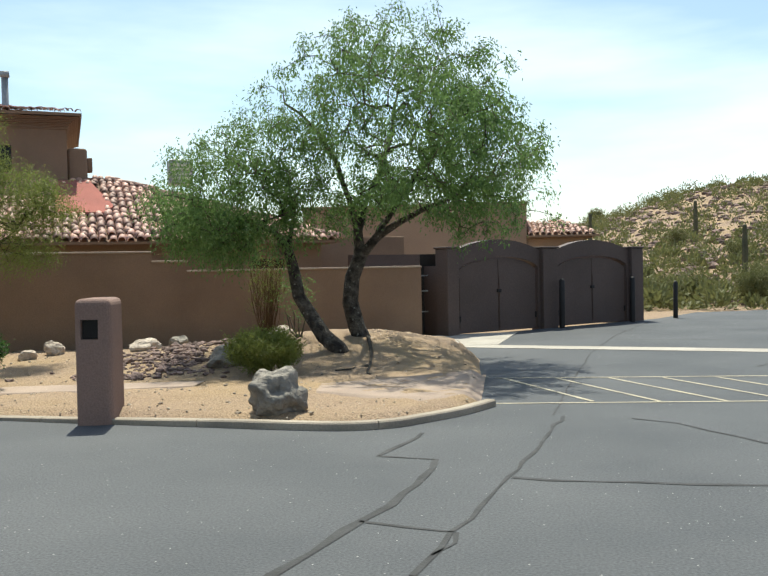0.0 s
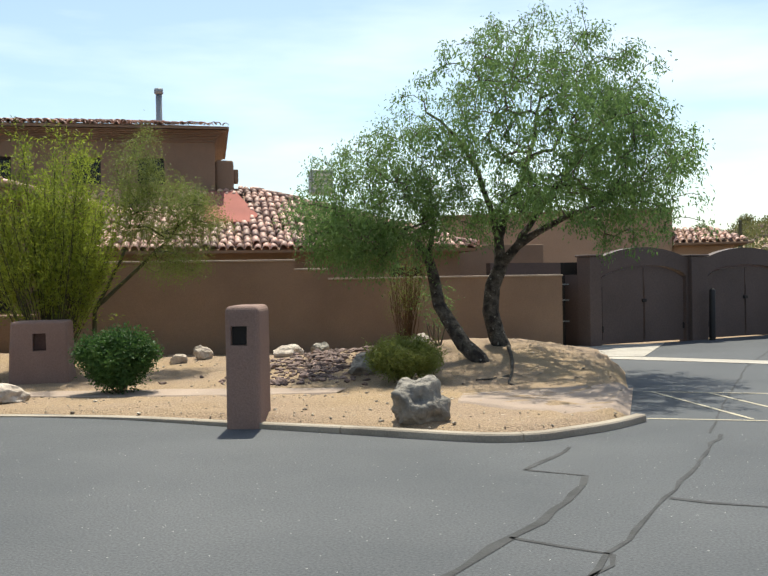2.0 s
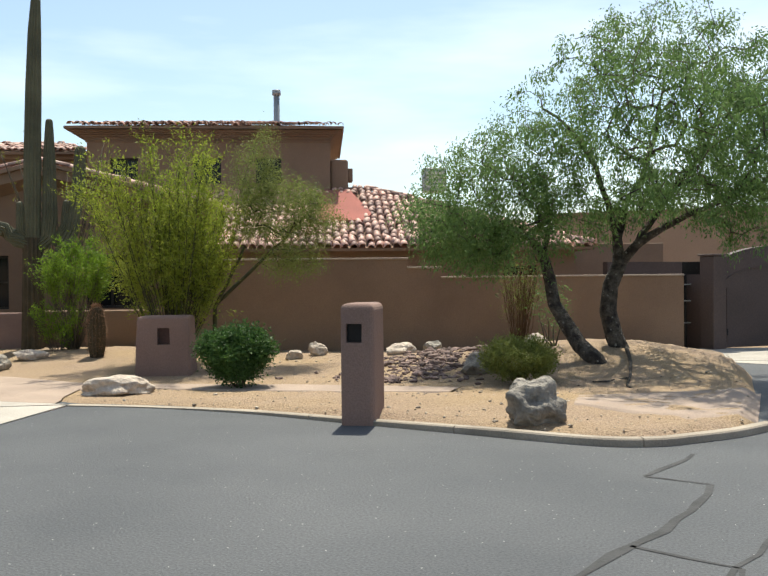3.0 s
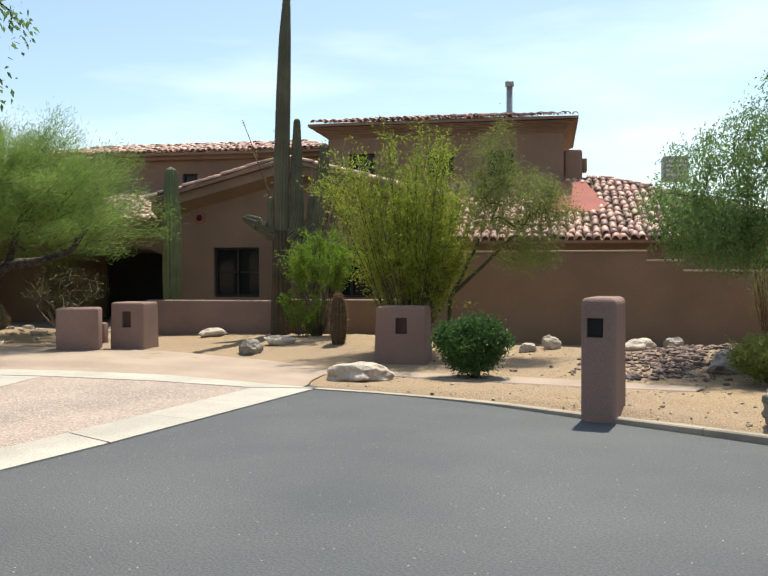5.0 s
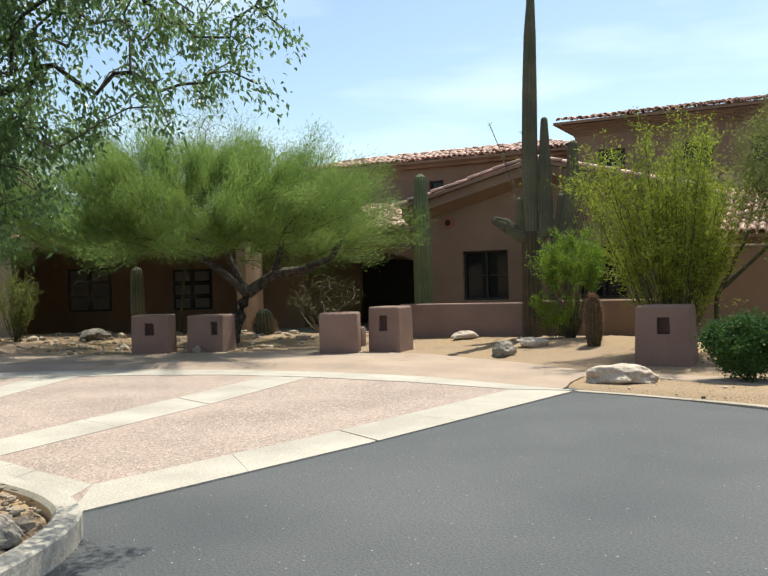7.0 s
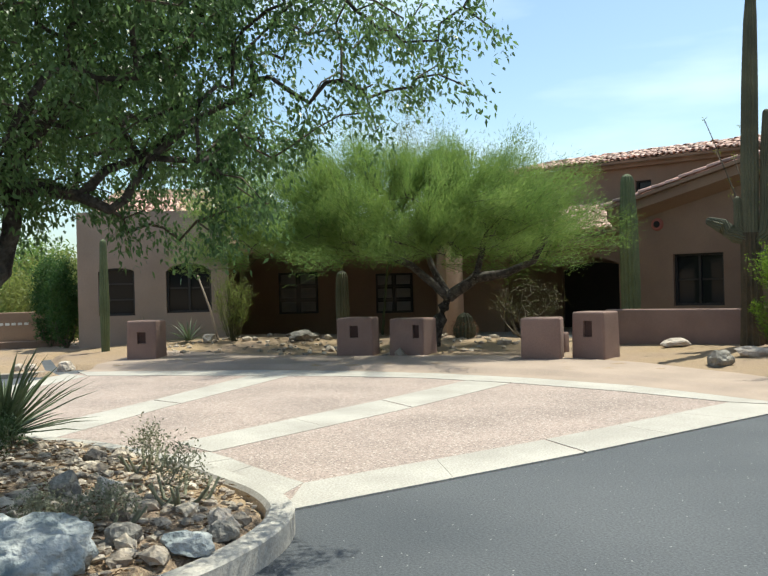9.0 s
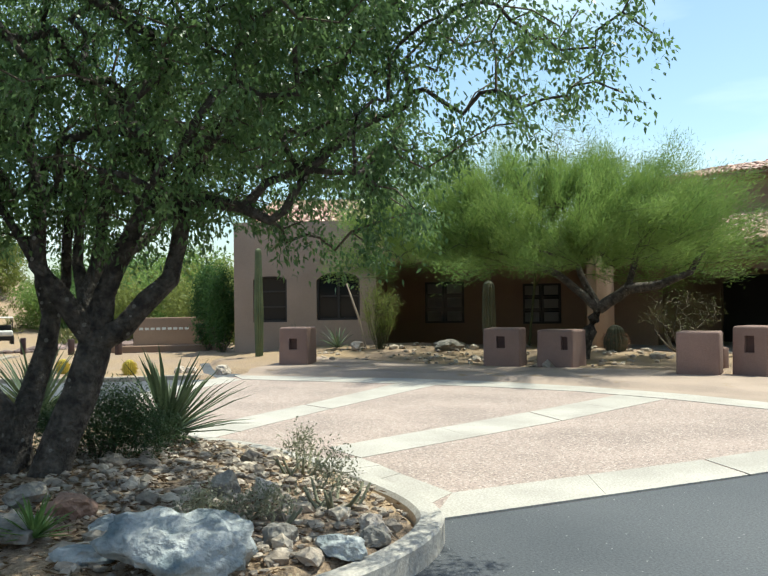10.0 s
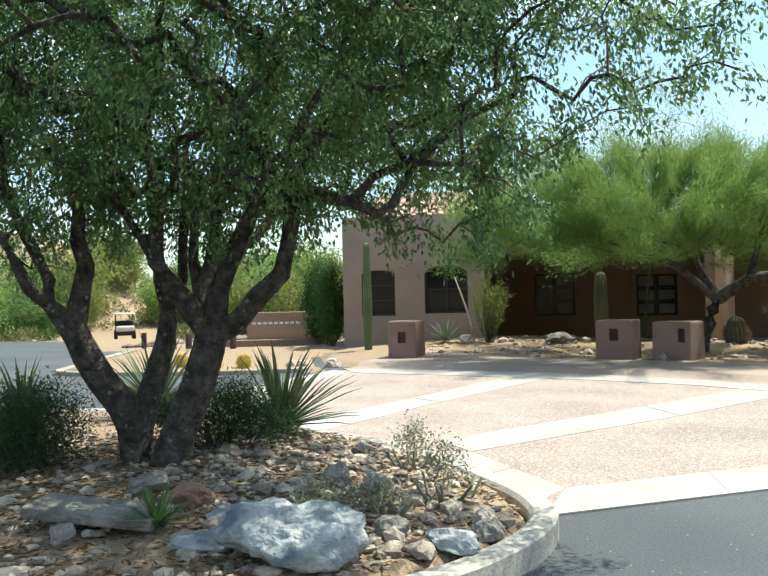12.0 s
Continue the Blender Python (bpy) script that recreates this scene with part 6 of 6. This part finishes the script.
for i, (az, d, s) in enumerate(spots):
    p = bearing(az, d)
    m = pose(p[0], p[1], zat(p[0], p[1]) - 0.05 - (0.35 if az < 0 else 0.75) * s, 0, 0, 57.0 * i) @ Matrix.Diagonal((s, s, s * (0.9 if i % 2 else 1.05), 1))
    if i == 0:
        far_tree.matrix_world = m
    else:
        c = copy_thing(far_tree, pose(p[0], p[1], zat(p[0], p[1]) - 0.05 - (0.35 if az < 0 else 0.75) * s, 0, 0, 57.0 * i))
        c.scale = (s, s, s * (0.9 if i % 2 else 1.05))
        if az > 0 and i % 3:
            for leafy_part in c.children:
                if leafy_part.name.startswith("crown"):
                    leafy_part.material_slots[0].link = "OBJECT"
                    leafy_part.material_slots[0].material = LEAF_K if i % 3 == 1 else LEAF_I
        if az < 0:
            c["label"] = "olive green desert tree on the hillside"
            for leafy_part in c.children:
                if leafy_part.name.startswith("crown"):
                    leafy_part.material_slots[0].link = "OBJECT"
                    leafy_part.material_slots[0].material = LEAF_H
far_sag = saguaro("saguaro", "distant saguaro standing on the hillside", (20, 60), [([(0, 0, -0.1), (0, 0, 1.4), (0, 0, 2.7)], [0.11, 0.14, 0.10])], group="hill saguaros")
for i, (az, d) in enumerate(((-13.1, 58), (-16.0, 44), (-6.75, 62), (-19, 66), (-22, 58))):
    p = bearing(az, d)
    m = pose(p[0], p[1], zat(p[0], p[1]) - 0.1, 0, 0, 40 * i)
    if i == 0:
        far_sag.matrix_world = m
    else:
        copy_thing(far_sag, m)

# ---- refuse enclosure with arched gates ----
ENC = pose(-0.82, 20.34, 0, 0, 0, 43.9)
enc = thing("gate_enclosure", "brown stucco enclosure with two arched metal gates", "enclosure", ENC)


def enc_top(x):
    for a, b in ((0.62, 3.52), (4.10, 7.12)):
        if a < x < b:
            s = (2 * x - a - b) / (b - a)
            return 2.02 + 0.27 * (1 - s * s)
    return 2.02


part("front_wall", holed_wall(0.28, 7.62, -0.05, enc_top, 0.12, 0.32, [(0.72, 3.44, -0.04, 1.86, 0.32), (4.18, 7.05, -0.04, 1.86, 0.32)]), GATE, enc)
for a, b in ((0.26, 0.62), (3.52, 4.08), (7.14, 7.66)):
    p = part("pier", block(a, b, 0.0, 0.44, -0.05, 2.06, 0.015, 1), GATE, enc)
    part("cap", block(a - 0.03, b + 0.03, -0.03, 0.47, 2.062, 2.11, 0.012, 1), GATE, p)
part("side_wall", block(7.42, 7.62, 0.45, 4.4, -0.05, 2.02), GATE, enc)
part("side_wall", block(0.28, 0.48, 0.45, 4.4, -0.05, 1.66), GATE, enc, "brown side wall")
part("back_wall", block(0.48, 7.42, 4.2, 4.4, -0.05, 2.02), GATE, enc)
for a, b in ((0.76, 3.40), (4.22, 7.01)):
    mid = (a + b) / 2
    for x0, x1 in ((a, mid - 0.012), (mid + 0.012, b)):
        bm = bmesh.new()
        n = 9
        front, back = [], []
        for y, row in ((0.18, front), (0.225, back)):
            row.append(bm.verts.new((x0, y, 0.02)))
            row.append(bm.verts.new((x1, y, 0.02)))
            for i in range(n):
                x = x1 + (x0 - x1) * i / (n - 1)
                s = (2 * x - a - b) / (b - a)
                row.append(bm.verts.new((x, y, 1.80 - 0.32 * (1 - math.sqrt(max(0, 1 - 0.97 * s * s))))))
        bm.faces.new(front[::-1])
        bm.faces.new(back)
        for i in range(len(front)):
            bm.faces.new((front[i], front[(i + 1) % len(front)], back[(i + 1) % len(front)], back[i]))
        leaf = part("gate_leaf", bm, GATE, enc, "brown sheet-metal gate leaf")
        part("stile", block(x0 + 0.01, x0 + 0.05, 0.16, 0.178, 0.13, 1.35), GATE, leaf)
        part("hinge", block(x0 if x0 == a else x1 - 0.03, x0 + 0.03 if x0 == a else x1, 0.145, 0.178, 0.3, 0.45), DARK, leaf)
    part("latch", block(mid - 0.07, mid + 0.07, 0.13, 0.178, 0.98, 1.06, 0.01, 1), DARK, enc, "dark latch")
for x, y in ((3.96, -0.22), (6.88, -0.2)):
    q = ENC @ Vector((x, y, 0))
    single("bollard", tube_mesh([(np.array([(0, 0, -0.05), (0, 0, 1.22), (0, 0, 1.27)]), np.array([0.075, 0.075, 0.03]))], DARK, "bollard"), DARK, "dark painted steel bollard before the gates", "bollard", Matrix.Translation(q), "gate bollards")
single("bollard", tube_mesh([(np.array([(0, 0, -0.05), (0, 0, 1.15), (0, 0, 1.2)]), np.array([0.07, 0.07, 0.03]))], DARK, "bollard"), DARK, "dark steel post at the asphalt's edge", "bollard", Matrix.Translation((5.76, 26.56, -0.1)), "gate bollards")
# dark panel in place of the shadowed narrow gap between yard wall and enclosure
sg = thing("side_gate", "dark panel standing in for a shadowed opening, with thin rails", "gate", pose(-1.29, 20.62, 0, 0, 0, 4))
part("panel", block(0, 0.52, 0.55, 0.58, 0.0, 1.95), DARK, sg)
for z in (0.55, 1.05, 1.42):
    part("rail", block(0.02, 0.5, 0.44, 0.47, z, z + 0.03), STEEL, sg)
for i in range(4):
    part("bar", block(0.05 + 0.13 * i, 0.075 + 0.13 * i, 0.475, 0.495, 0.1, 1.9), DARK, sg)

# tan building behind
annex = thing("annex", "tan stucco flat-roofed building with a low tile roof beside it", "house", pose(0, 36.5, 0))
part("wall", block(-7.5, 1.9, 0, 6, -0.1, 4.15, 0.03, 1), STUCCO_TAN, annex)
part("parapet", block(-7.55, 1.95, -0.05, 6.05, 4.152, 4.3, 0.02, 1), STUCCO, annex)
part("side_wall", block(1.92, 4.2, 0.2, 6, -0.1, 2.75), STUCCO_TAN, annex)
aroof = part("roof", block(1.95, 4.6, -0.2, 6.0, 2.752, 2.80), STUCCO, annex, "sunlit clay tile roof")
roof_slab([(1.95, -0.4, 2.86), (4.8, -0.4, 2.86), (3.4, 3.0, 3.5), (1.95, 3.0, 3.6)], 0.07, "deck", aroof)
annex_places = []
for r in range(9):
    for k in range(11 - r // 2):
        annex_places.append((Vector((2.05 + 0.25 * k, 36.1 + 0.36 * r, 2.9 + 0.072 * r)), (1, 0, 0), (0, 1, 0.2)))

# ---- stucco pillars ----


def niche_pillar(name, label, category, p, turn, w, d, h, niche, taper=0.03, mat=None, group="", soft=0.05):
    """A soft-edged stucco pillar with a recessed niche in its front; niche is (x0, x1, z0, z1)."""
    mat = mat or STUCCO_PINK
    th = thing(name, label, category, pose(p[0], p[1], zat(p[0], p[1]) - 0.04, 0, 0, turn), group)
    x0, x1, z0, z1 = niche
    bm = bmesh.new()
    xs, zs = [-w / 2, x0, x1, w / 2], [0, z0, z1, h]
    fr = [[bm.verts.new((x, -d / 2, z)) for x in xs] for z in zs]
    for i in range(3):
        for j in range(3):
            if (i, j) != (1, 1):
                bm.faces.new((fr[i][j], fr[i][j + 1], fr[i + 1][j + 1], fr[i + 1][j]))
    ring = [fr[1][1], fr[1][2], fr[2][2], fr[2][1]]
    deep = [bm.verts.new((v.co.x, -d / 2 + 0.13, v.co.z)) for v in ring]
    for i in range(4):
        bm.faces.new((ring[i], ring[(i + 1) % 4], deep[(i + 1) % 4], deep[i]))
    bm.faces.new(deep)
    bk = [bm.verts.new((x, d / 2, z)) for x, z in ((-w / 2, 0), (w / 2, 0), (w / 2, h), (-w / 2, h))]
    bm.faces.new(bk[::-1])
    bm.faces.new([fr[0][0], fr[1][0], fr[2][0], fr[3][0], bk[3], bk[0]])
    bm.faces.new([fr[0][3], bk[1], bk[2], fr[3][3], fr[2][3], fr[1][3]])
    bm.faces.new([fr[3][0], fr[3][1], fr[3][2], fr[3][3], bk[2], bk[3]])
    bmesh.ops.recalc_face_normals(bm, faces=bm.faces)
    outer = [e for e in bm.edges if all(abs(abs(v.co.x) - w / 2) < 1e-5 or v.co.z > h - 1e-5 for v in e.verts) and len(e.link_faces) == 2 and e.calc_face_angle(0) > 0.5]
    bmesh.ops.bevel(bm, geom=outer, offset=soft, segments=4, affect="EDGES", profile=0.5)
    for v in bm.verts:
        f = 1 - taper * v.co.z / h
        v.co.x *= f
        v.co.y *= f
        v.co += Vector((noise.noise(v.co * 3.1 + Vector((p[0], p[1], 0))), noise.noise(v.co * 2.7), noise.noise(v.co * 3.3 + Vector((9, p[0], 0))))) * 0.008
    part("body", bm, mat, th)
    f = 1 - taper * z0 / h
    part("niche_plate", block(x0 * f + 0.004, x1 * f - 0.004, -d / 2 * f + 0.075, -d / 2 * f + 0.105, z0 + 0.004, z1 - 0.004), DARK if h > 1.2 else NICHE, th, "dark recessed plate")
    return th


mail = niche_pillar("mailbox_pillar", "tall brown stucco mailbox pillar with rounded top edges at the kerb", "mailbox", (-3.95, 9.27), 14, 0.39, 0.76, 1.36, (-0.125, 0.055, 0.93, 1.14), 0.02, STUCCO_PINK, soft=0.07)
LP = "pink-brown stucco light pillar with a small dark niche"
G = "light pillars"
niche_pillar("light_pillar", LP + " on the sandy mound", "pillar", (-9.05, 12.4), 27, 0.92, 0.8, 1.02, (-0.09, 0.12, 0.55, 0.83), 0.07, group=G)
plain = thing("entry_pillar", "plain pink-brown stucco pillar beside the entry walk", "pillar", pose(-15.35, 10.05, zat(-15.35, 10.05) - 0.04, 0, 0, 50), G)
part("body", block(-0.4, 0.4, -0.37, 0.37, 0, 0.88, 0.05, 4), STUCCO_PINK, plain)
niche_pillar("light_pillar", LP + " at the low courtyard wall", "pillar", (-14.85, 11.0), 27, 0.72, 0.75, 0.98, (-0.1, 0.1, 0.48, 0.8), 0.04, group=G)
niche_pillar("light_pillar", LP + " in the palo verde's shade", "pillar", (-19.0, 7.45), 55, 0.86, 0.75, 0.9, (-0.12, 0.08, 0.45, 0.72), 0.03, group=G)
niche_pillar("light_pillar", LP + " under the palo verde", "pillar", (-18.25, 8.5), 40, 0.86, 0.8, 0.86, (0.16, 0.32, 0.42, 0.72), 0.03, group=G)
niche_pillar("light_pillar", LP + " before the arched wing", "pillar", (-21.05, 2.98), 62, 0.72, 0.72, 0.92, (-0.1, 0.1, 0.4, 0.66), 0.03, group=G)
# low courtyard wall
cw = thing("courtyard_wall", "low pinkish stucco courtyard wall with rounded top", "wall", HOUSE, kind="structure")
part("wall_section", block(-9.5, -6.22, 19.6, 19.85, -0.1, 0.97, 0.05, 3), STUCCO_PINK, cw)
part("wall_section", block(-6.2, -3.25, 19.7, 19.95, -0.1, 1.0, 0.05, 3), STUCCO, cw)
part("wall_section", block(-9.75, -9.3, 17.2, 17.45, -0.1, 0.55, 0.04, 2), STUCCO_PINK, cw)

# ---- rocks ----


def rock(label, p, size, mat, seed, turn=0.0, sink=0.25, level=3, rough=0.25, group="", name="rock"):
    r = np.random.RandomState(seed)
    bm = lump(size, r, rough, level)
    for f in bm.faces:
        f.smooth = level > 3
    return single(name, bm, mat, label, "rock", pose(p[0], p[1], zat(p[0], p[1]) + size[2] * (1 - sink) - 0.02, 0, 0, turn), group)


rock("large creviced grey boulder on the sand by the kerb", (-1.98, 9.28), (0.30, 0.27, 0.28), ROCK_G, 101, 20, 0.32, 4, 0.4, name="boulder")
rock("flat pale rock at the corner of the drive", (-8.1, 10.0), (0.55, 0.3, 0.16), ROCK_W, 102, 30, 0.3, 4)
rock("broad bluish-white rock in dappled shade", (-5.02, 0.02), (0.28, 0.40, 0.215), ROCK_B, 103, -8, 0.25, 4, 0.34, name="boulder")
for i, (p, s, mt, lb) in enumerate((
        ((-7.85, 14.7), (0.20, 0.14, 0.11), ROCK_W, "pale rock by the yard wall"), ((-7.7, 15.4), (0.19, 0.15, 0.17), ROCK_W, "pale angular rock by the yard wall"), ((-5.9, 15.3), (0.36, 0.2, 0.15), ROCK_W, "broad pale rock on the sand"),
        ((-5.75, 16.6), (0.26, 0.2, 0.17), ROCK_G, "grey rock in the wall's shade"), ((-3.75, 16.9), (0.32, 0.22, 0.2), ROCK_W, "pale rock at the foot of the reeds"), ((-3.7, 13.2), (0.38, 0.3, 0.2), ROCK_G, "grey rock among rubble"),
        ((-12.6, 12.9), (0.36, 0.22, 0.12), ROCK_W, "pale rock on the mound"), ((-15.4, 13.6), (0.34, 0.2, 0.13), ROCK_W, "pale rock before the courtyard wall"), ((-12.2, 11.7), (0.30, 0.22, 0.18), ROCK_G, "grey rock in shade beside the walk"),
        ((-20.3, 1.15), (0.24, 0.2, 0.17), ROCK_W, "white rock at the end of the walkway"), ((-19.9, 0.2), (0.18, 0.14, 0.11), ROCK_W, "small white rock in the cactus bed"), ((-19.75, 0.45), (0.15, 0.13, 0.10), ROCK_W, "small white rock beside another"),
        ((-20.2, -1.5), (0.14, 0.12, 0.10), ROCK_W, "small white rock near the barrel cactus"), ((-22.6, 7.3), (0.5, 0.3, 0.18), ROCK_G, "grey rock below the shaded windows"), ((-23.2, 4.9), (0.3, 0.2, 0.14), ROCK_W, "pale rock below the arched window"),
        ((-6.2, -0.65), (0.24, 0.16, 0.10), STONE_RED, "flat reddish rock on the island"), ((-5.3, -0.5), (0.2, 0.14, 0.07), ROCK_B, "flat pale stone by the agave"), ((-5.45, 0.60), (0.11, 0.1, 0.09), ROCK_G, "grey stone beside the big rock"),
        ((-5.15, 0.90), (0.13, 0.17, 0.085), ROCK_B, "dark bluish stone near the kerb"), ((-6.65, 0.35), (0.13, 0.11, 0.12), ROCK_G, "angular grey stone on the island"), ((-6.6, 0.63), (0.10, 0.10, 0.11), ROCK_W, "pointed pale stone on the island"),
        ((-5.65, 1.2), (0.1, 0.13, 0.07), ROCK_W, "pale stone near the kerb"), ((-5.35, 1.15), (0.09, 0.13, 0.07), ROCK_G, "grey stone near the kerb"), ((-6.5, -0.95), (0.16, 0.12, 0.09), ROCK_G, "grey stone below the trunks"), ((-5.85, -0.4), (0.15, 0.12, 0.06), ROCK_B, "flat bluish stone on the island"))):
    rock(lb, p, s, mt, 110 + i, 37 * i, 0.3, 3)
slab = single("stone_slab", block(-0.42, 0.42, -0.16, 0.16, 0, 0.075, 0.012, 2), ROCK_G, "long flat grey stone slab lying on the island", "slab", pose(-5.75, -1.15, zat(-5.75, -1.15) + 0.06, 3, 4, 72))
rock("dark stone under the slab's end", (-5.5, -1.3), (0.09, 0.08, 0.08), ROCK_G, 140)


def rubble(name, label, n, place, lo, hi, seed, edge, gap, mat=None):
    """Loose stones joined in one heap."""
    r = np.random.RandomState(seed)
    V, F = [], []
    spots = [q for q in (place(r) for _ in range(8 * n)) if q[0] is not None]
    ok = inside(edge, np.array([q[0] for q in spots]), np.array([q[1] for q in spots])) > gap
    spots = [q for q, good in zip(spots, ok) if good][:n]
    zs = height(np.array([q[0] for q in spots]), np.array([q[1] for q in spots]))
    for (x, y), z in zip(spots, zs):
        s = r.uniform(lo, hi) * (2.0 if r.uniform() < 0.08 else 1.0)
        q = ICO_V * r.uniform(0.6, 1.3, ICO_V.shape) * np.array([1.2, 0.9, 0.6]) * s
        a = r.uniform(0, 6.28)
        c, sn = math.cos(a), math.sin(a)
        q = q @ np.array([[c, sn, 0], [-sn, c, 0], [0, 0, 1]])
        k = len(V)
        V += [tuple(v) for v in q + np.array([x, y, z + s * 0.25])]
        F += [tuple(k + j for j in f) for f in ICO_F]
    return tagged(new(name, mesh_of(name, V, F, mat or ROCK_R)), label, "stones", kind="stuff")


def on_island(r):
    x, y = r.uniform(-10.5, -4.4), r.uniform(-2.6, 1.9)
    return (x, y) if r.uniform() < 0.45 or y > -0.6 else (None, None)


def on_heap(r):
    x, y = r.normal(-4.75, 0.55), r.normal(14.0, 1.2)
    return (x, y) if 12.1 < y < 17.3 else (None, None)


def by_palo(r):
    x, y = r.uniform(-24, -17.5), r.uniform(3.5, 12)
    return x, y


rubble("rubble", "pale broken stones covering the island", 2300, on_island, 0.010, 0.048, 151, ISLAND, 0.16)
rubble("rubble", "reddish grey rubble heap on the mound", 900, on_heap, 0.018, 0.055, 152, BED, 0.3, ROCK_D)
rubble("rubble", "small stones in shade below the windows", 260, by_palo, 0.03, 0.09, 153, BED, 2.6)
rubble("gravel", "fine gravel along the sandy bed", 1600, lambda r: (r.uniform(-9, 0.2), r.uniform(8.8, 17)), 0.006, 0.015, 154, BED, 0.2)

lr = np.random.RandomState(161)
lx, ly = lr.uniform(-9.5, -4.5, 9000), lr.uniform(-2.8, 1.6, 9000)
keep = (inside(ISLAND, lx, ly) > 0.14) & (lr.uniform(0, 1, 9000) < 0.35 + 0.65 * (ly < 0.6))
lx, ly = lx[keep], ly[keep]
litter_c = np.stack([lx, ly, height(lx, ly) + lr.uniform(0.004, 0.03, len(lx))], 1)
litter_d = np.stack([lr.normal(size=len(lx)), lr.normal(size=len(lx)), lr.normal(0, 0.15, len(lx))], 1)
tagged(new("leaf_litter", leaf_mesh(litter_c, litter_d, 0.075, 0.012, LEAF_O, lr, "leaf_litter")), "dry brown twigs and fallen leaves strewn over the island", "leaf litter", kind="stuff")

# exposed roots and a fallen branch below the pair of trees
for i, pts in enumerate(([(-1.75, 14.9), (-1.6, 14.2), (-1.5, 13.4), (-1.45, 12.6), (-1.25, 12.2)], [(-1.52, 13.2), (-1.75, 12.9), (-1.95, 12.8)])):
    ways = np.linspace(0, 1, 18)
    pts = np.stack([np.interp(ways, np.linspace(0, 1, len(pts)), [q[k] for q in pts]) for k in (0, 1)], 1)
    line = np.array([(x, y, zat(x, y) + 0.008) for x, y in pts])
    single("root", tube_mesh([(line, np.linspace(0.036 - 0.014 * i, 0.010, len(line)))], BARK, "root"), BARK, "dark exposed tree root on the mound", "root", group="roots")

# ---- far left: sign wall, cart, posts ----
mon = thing("sign_wall", "low brown stucco sign wall with a line of pale lettering", "sign", pose(-31.2, 0.05, 0, 0, 0, 86))
part("wall", block(-1.25, 1.25, 0, 0.35, -0.05, 1.14, 0.03, 2), STUCCO, mon)
for i in range(9):
    part("letter_bar", block(-1.05 + 0.19 * i, -0.92 + 0.19 * i, -0.018, -0.002, 0.72, 0.8), WHITE, mon, "pale bar of lettering" if i == 0 else "")
part("planter_wall", block(-1.9, 1.9, -2.6, -2.35, -0.05, 0.3, 0.02, 1), STUCCO, mon)
part("step", block(-1.8, 1.8, -2.34, -0.05, -0.05, 0.16), CONCRETE, mon)
cart = thing("golf_cart", "white-roofed golf cart parked on far sandy ground", "golf cart", pose(-56.5, -9.7, zat(-56.5, -9.7), 0, 0, 102))
part("body", block(-0.6, 0.6, -1.1, 1.1, 0.25, 0.62, 0.09, 3), BLACK, cart)
part("cowl", block(-0.55, 0.55, -1.15, -0.7, 0.5, 0.85, 0.1, 3), WHITE, cart)
part("seat", block(-0.55, 0.55, 0.1, 0.6, 0.62, 0.78, 0.05, 2), BLACK, cart)
part("backrest", block(-0.55, 0.55, 0.6, 0.72, 0.78, 1.15, 0.04, 2), BLACK, cart)
part("roof", block(-0.6, 0.6, -0.75, 0.95, 1.58, 1.64, 0.03, 2), WHITE, cart)
for x in (-0.54, 0.54):
    for y in (-0.7, 0.85):
        part("roof_post", block(x - 0.02, x + 0.02, y - 0.02, y + 0.02, 0.6, 1.58), BLACK, cart)
        bm = bmesh.new()
        bmesh.ops.create_cone(bm, cap_ends=True, segments=18, radius1=0.23, radius2=0.23, depth=0.18, matrix=Matrix.Rotation(radians(90), 4, "Y"))
        w = part("wheel", bm, BLACK, cart)
        w.location = (x, y + (0.0 if y > 0 else -0.05), 0.23)
for i, (x, y) in enumerate(((-30.2, -4.55), (-28.6, -3.4), (-28.3, -2.9), (-27.9, -1.5))):
    single("bollard", block(-0.08, 0.08, -0.08, 0.08, -0.05, 0.48, 0.02, 2), NICHE, "short dark brown post beside the far drive", "bollard", pose(x, y, 0.1, 0, 0, 15 * i), "far posts")

# dry flower stalk leaning below the arched window
single("dry_stalk", tube_mesh([(np.array([(0, 0, 0), (0.12, 0.22, 0.85), (0.2, 0.55, 1.75)]) * np.array([1, -1, 1]), np.array([0.035, 0.03, 0.02]))], CAP, "dry_stalk"), CAP, "pale dry agave stalk leaning before the wing", "stalk", Matrix.Translation((-23.3, 5.15, zat(-23.3, 5.15))))

# ---- roof tiles, last of all ----
TR = np.random.RandomState(31)
tiled(roof, low_places + side_places + ridge_places, TR, 260, HOUSE)
tiled(uroof, upper_places, TR, 70, HOUSE)
tiled(groof, rake_places, TR, 30, HOUSE)
tiled(eroof, entry_places, TR, 0, HOUSE)
tiled(rroof, rear_places, TR, 0, HOUSE)
tiled(wroof, wing_places, TR, 0, WING)
tiled(aroof, annex_places, TR, 0, pose(0, 36.5, 0))
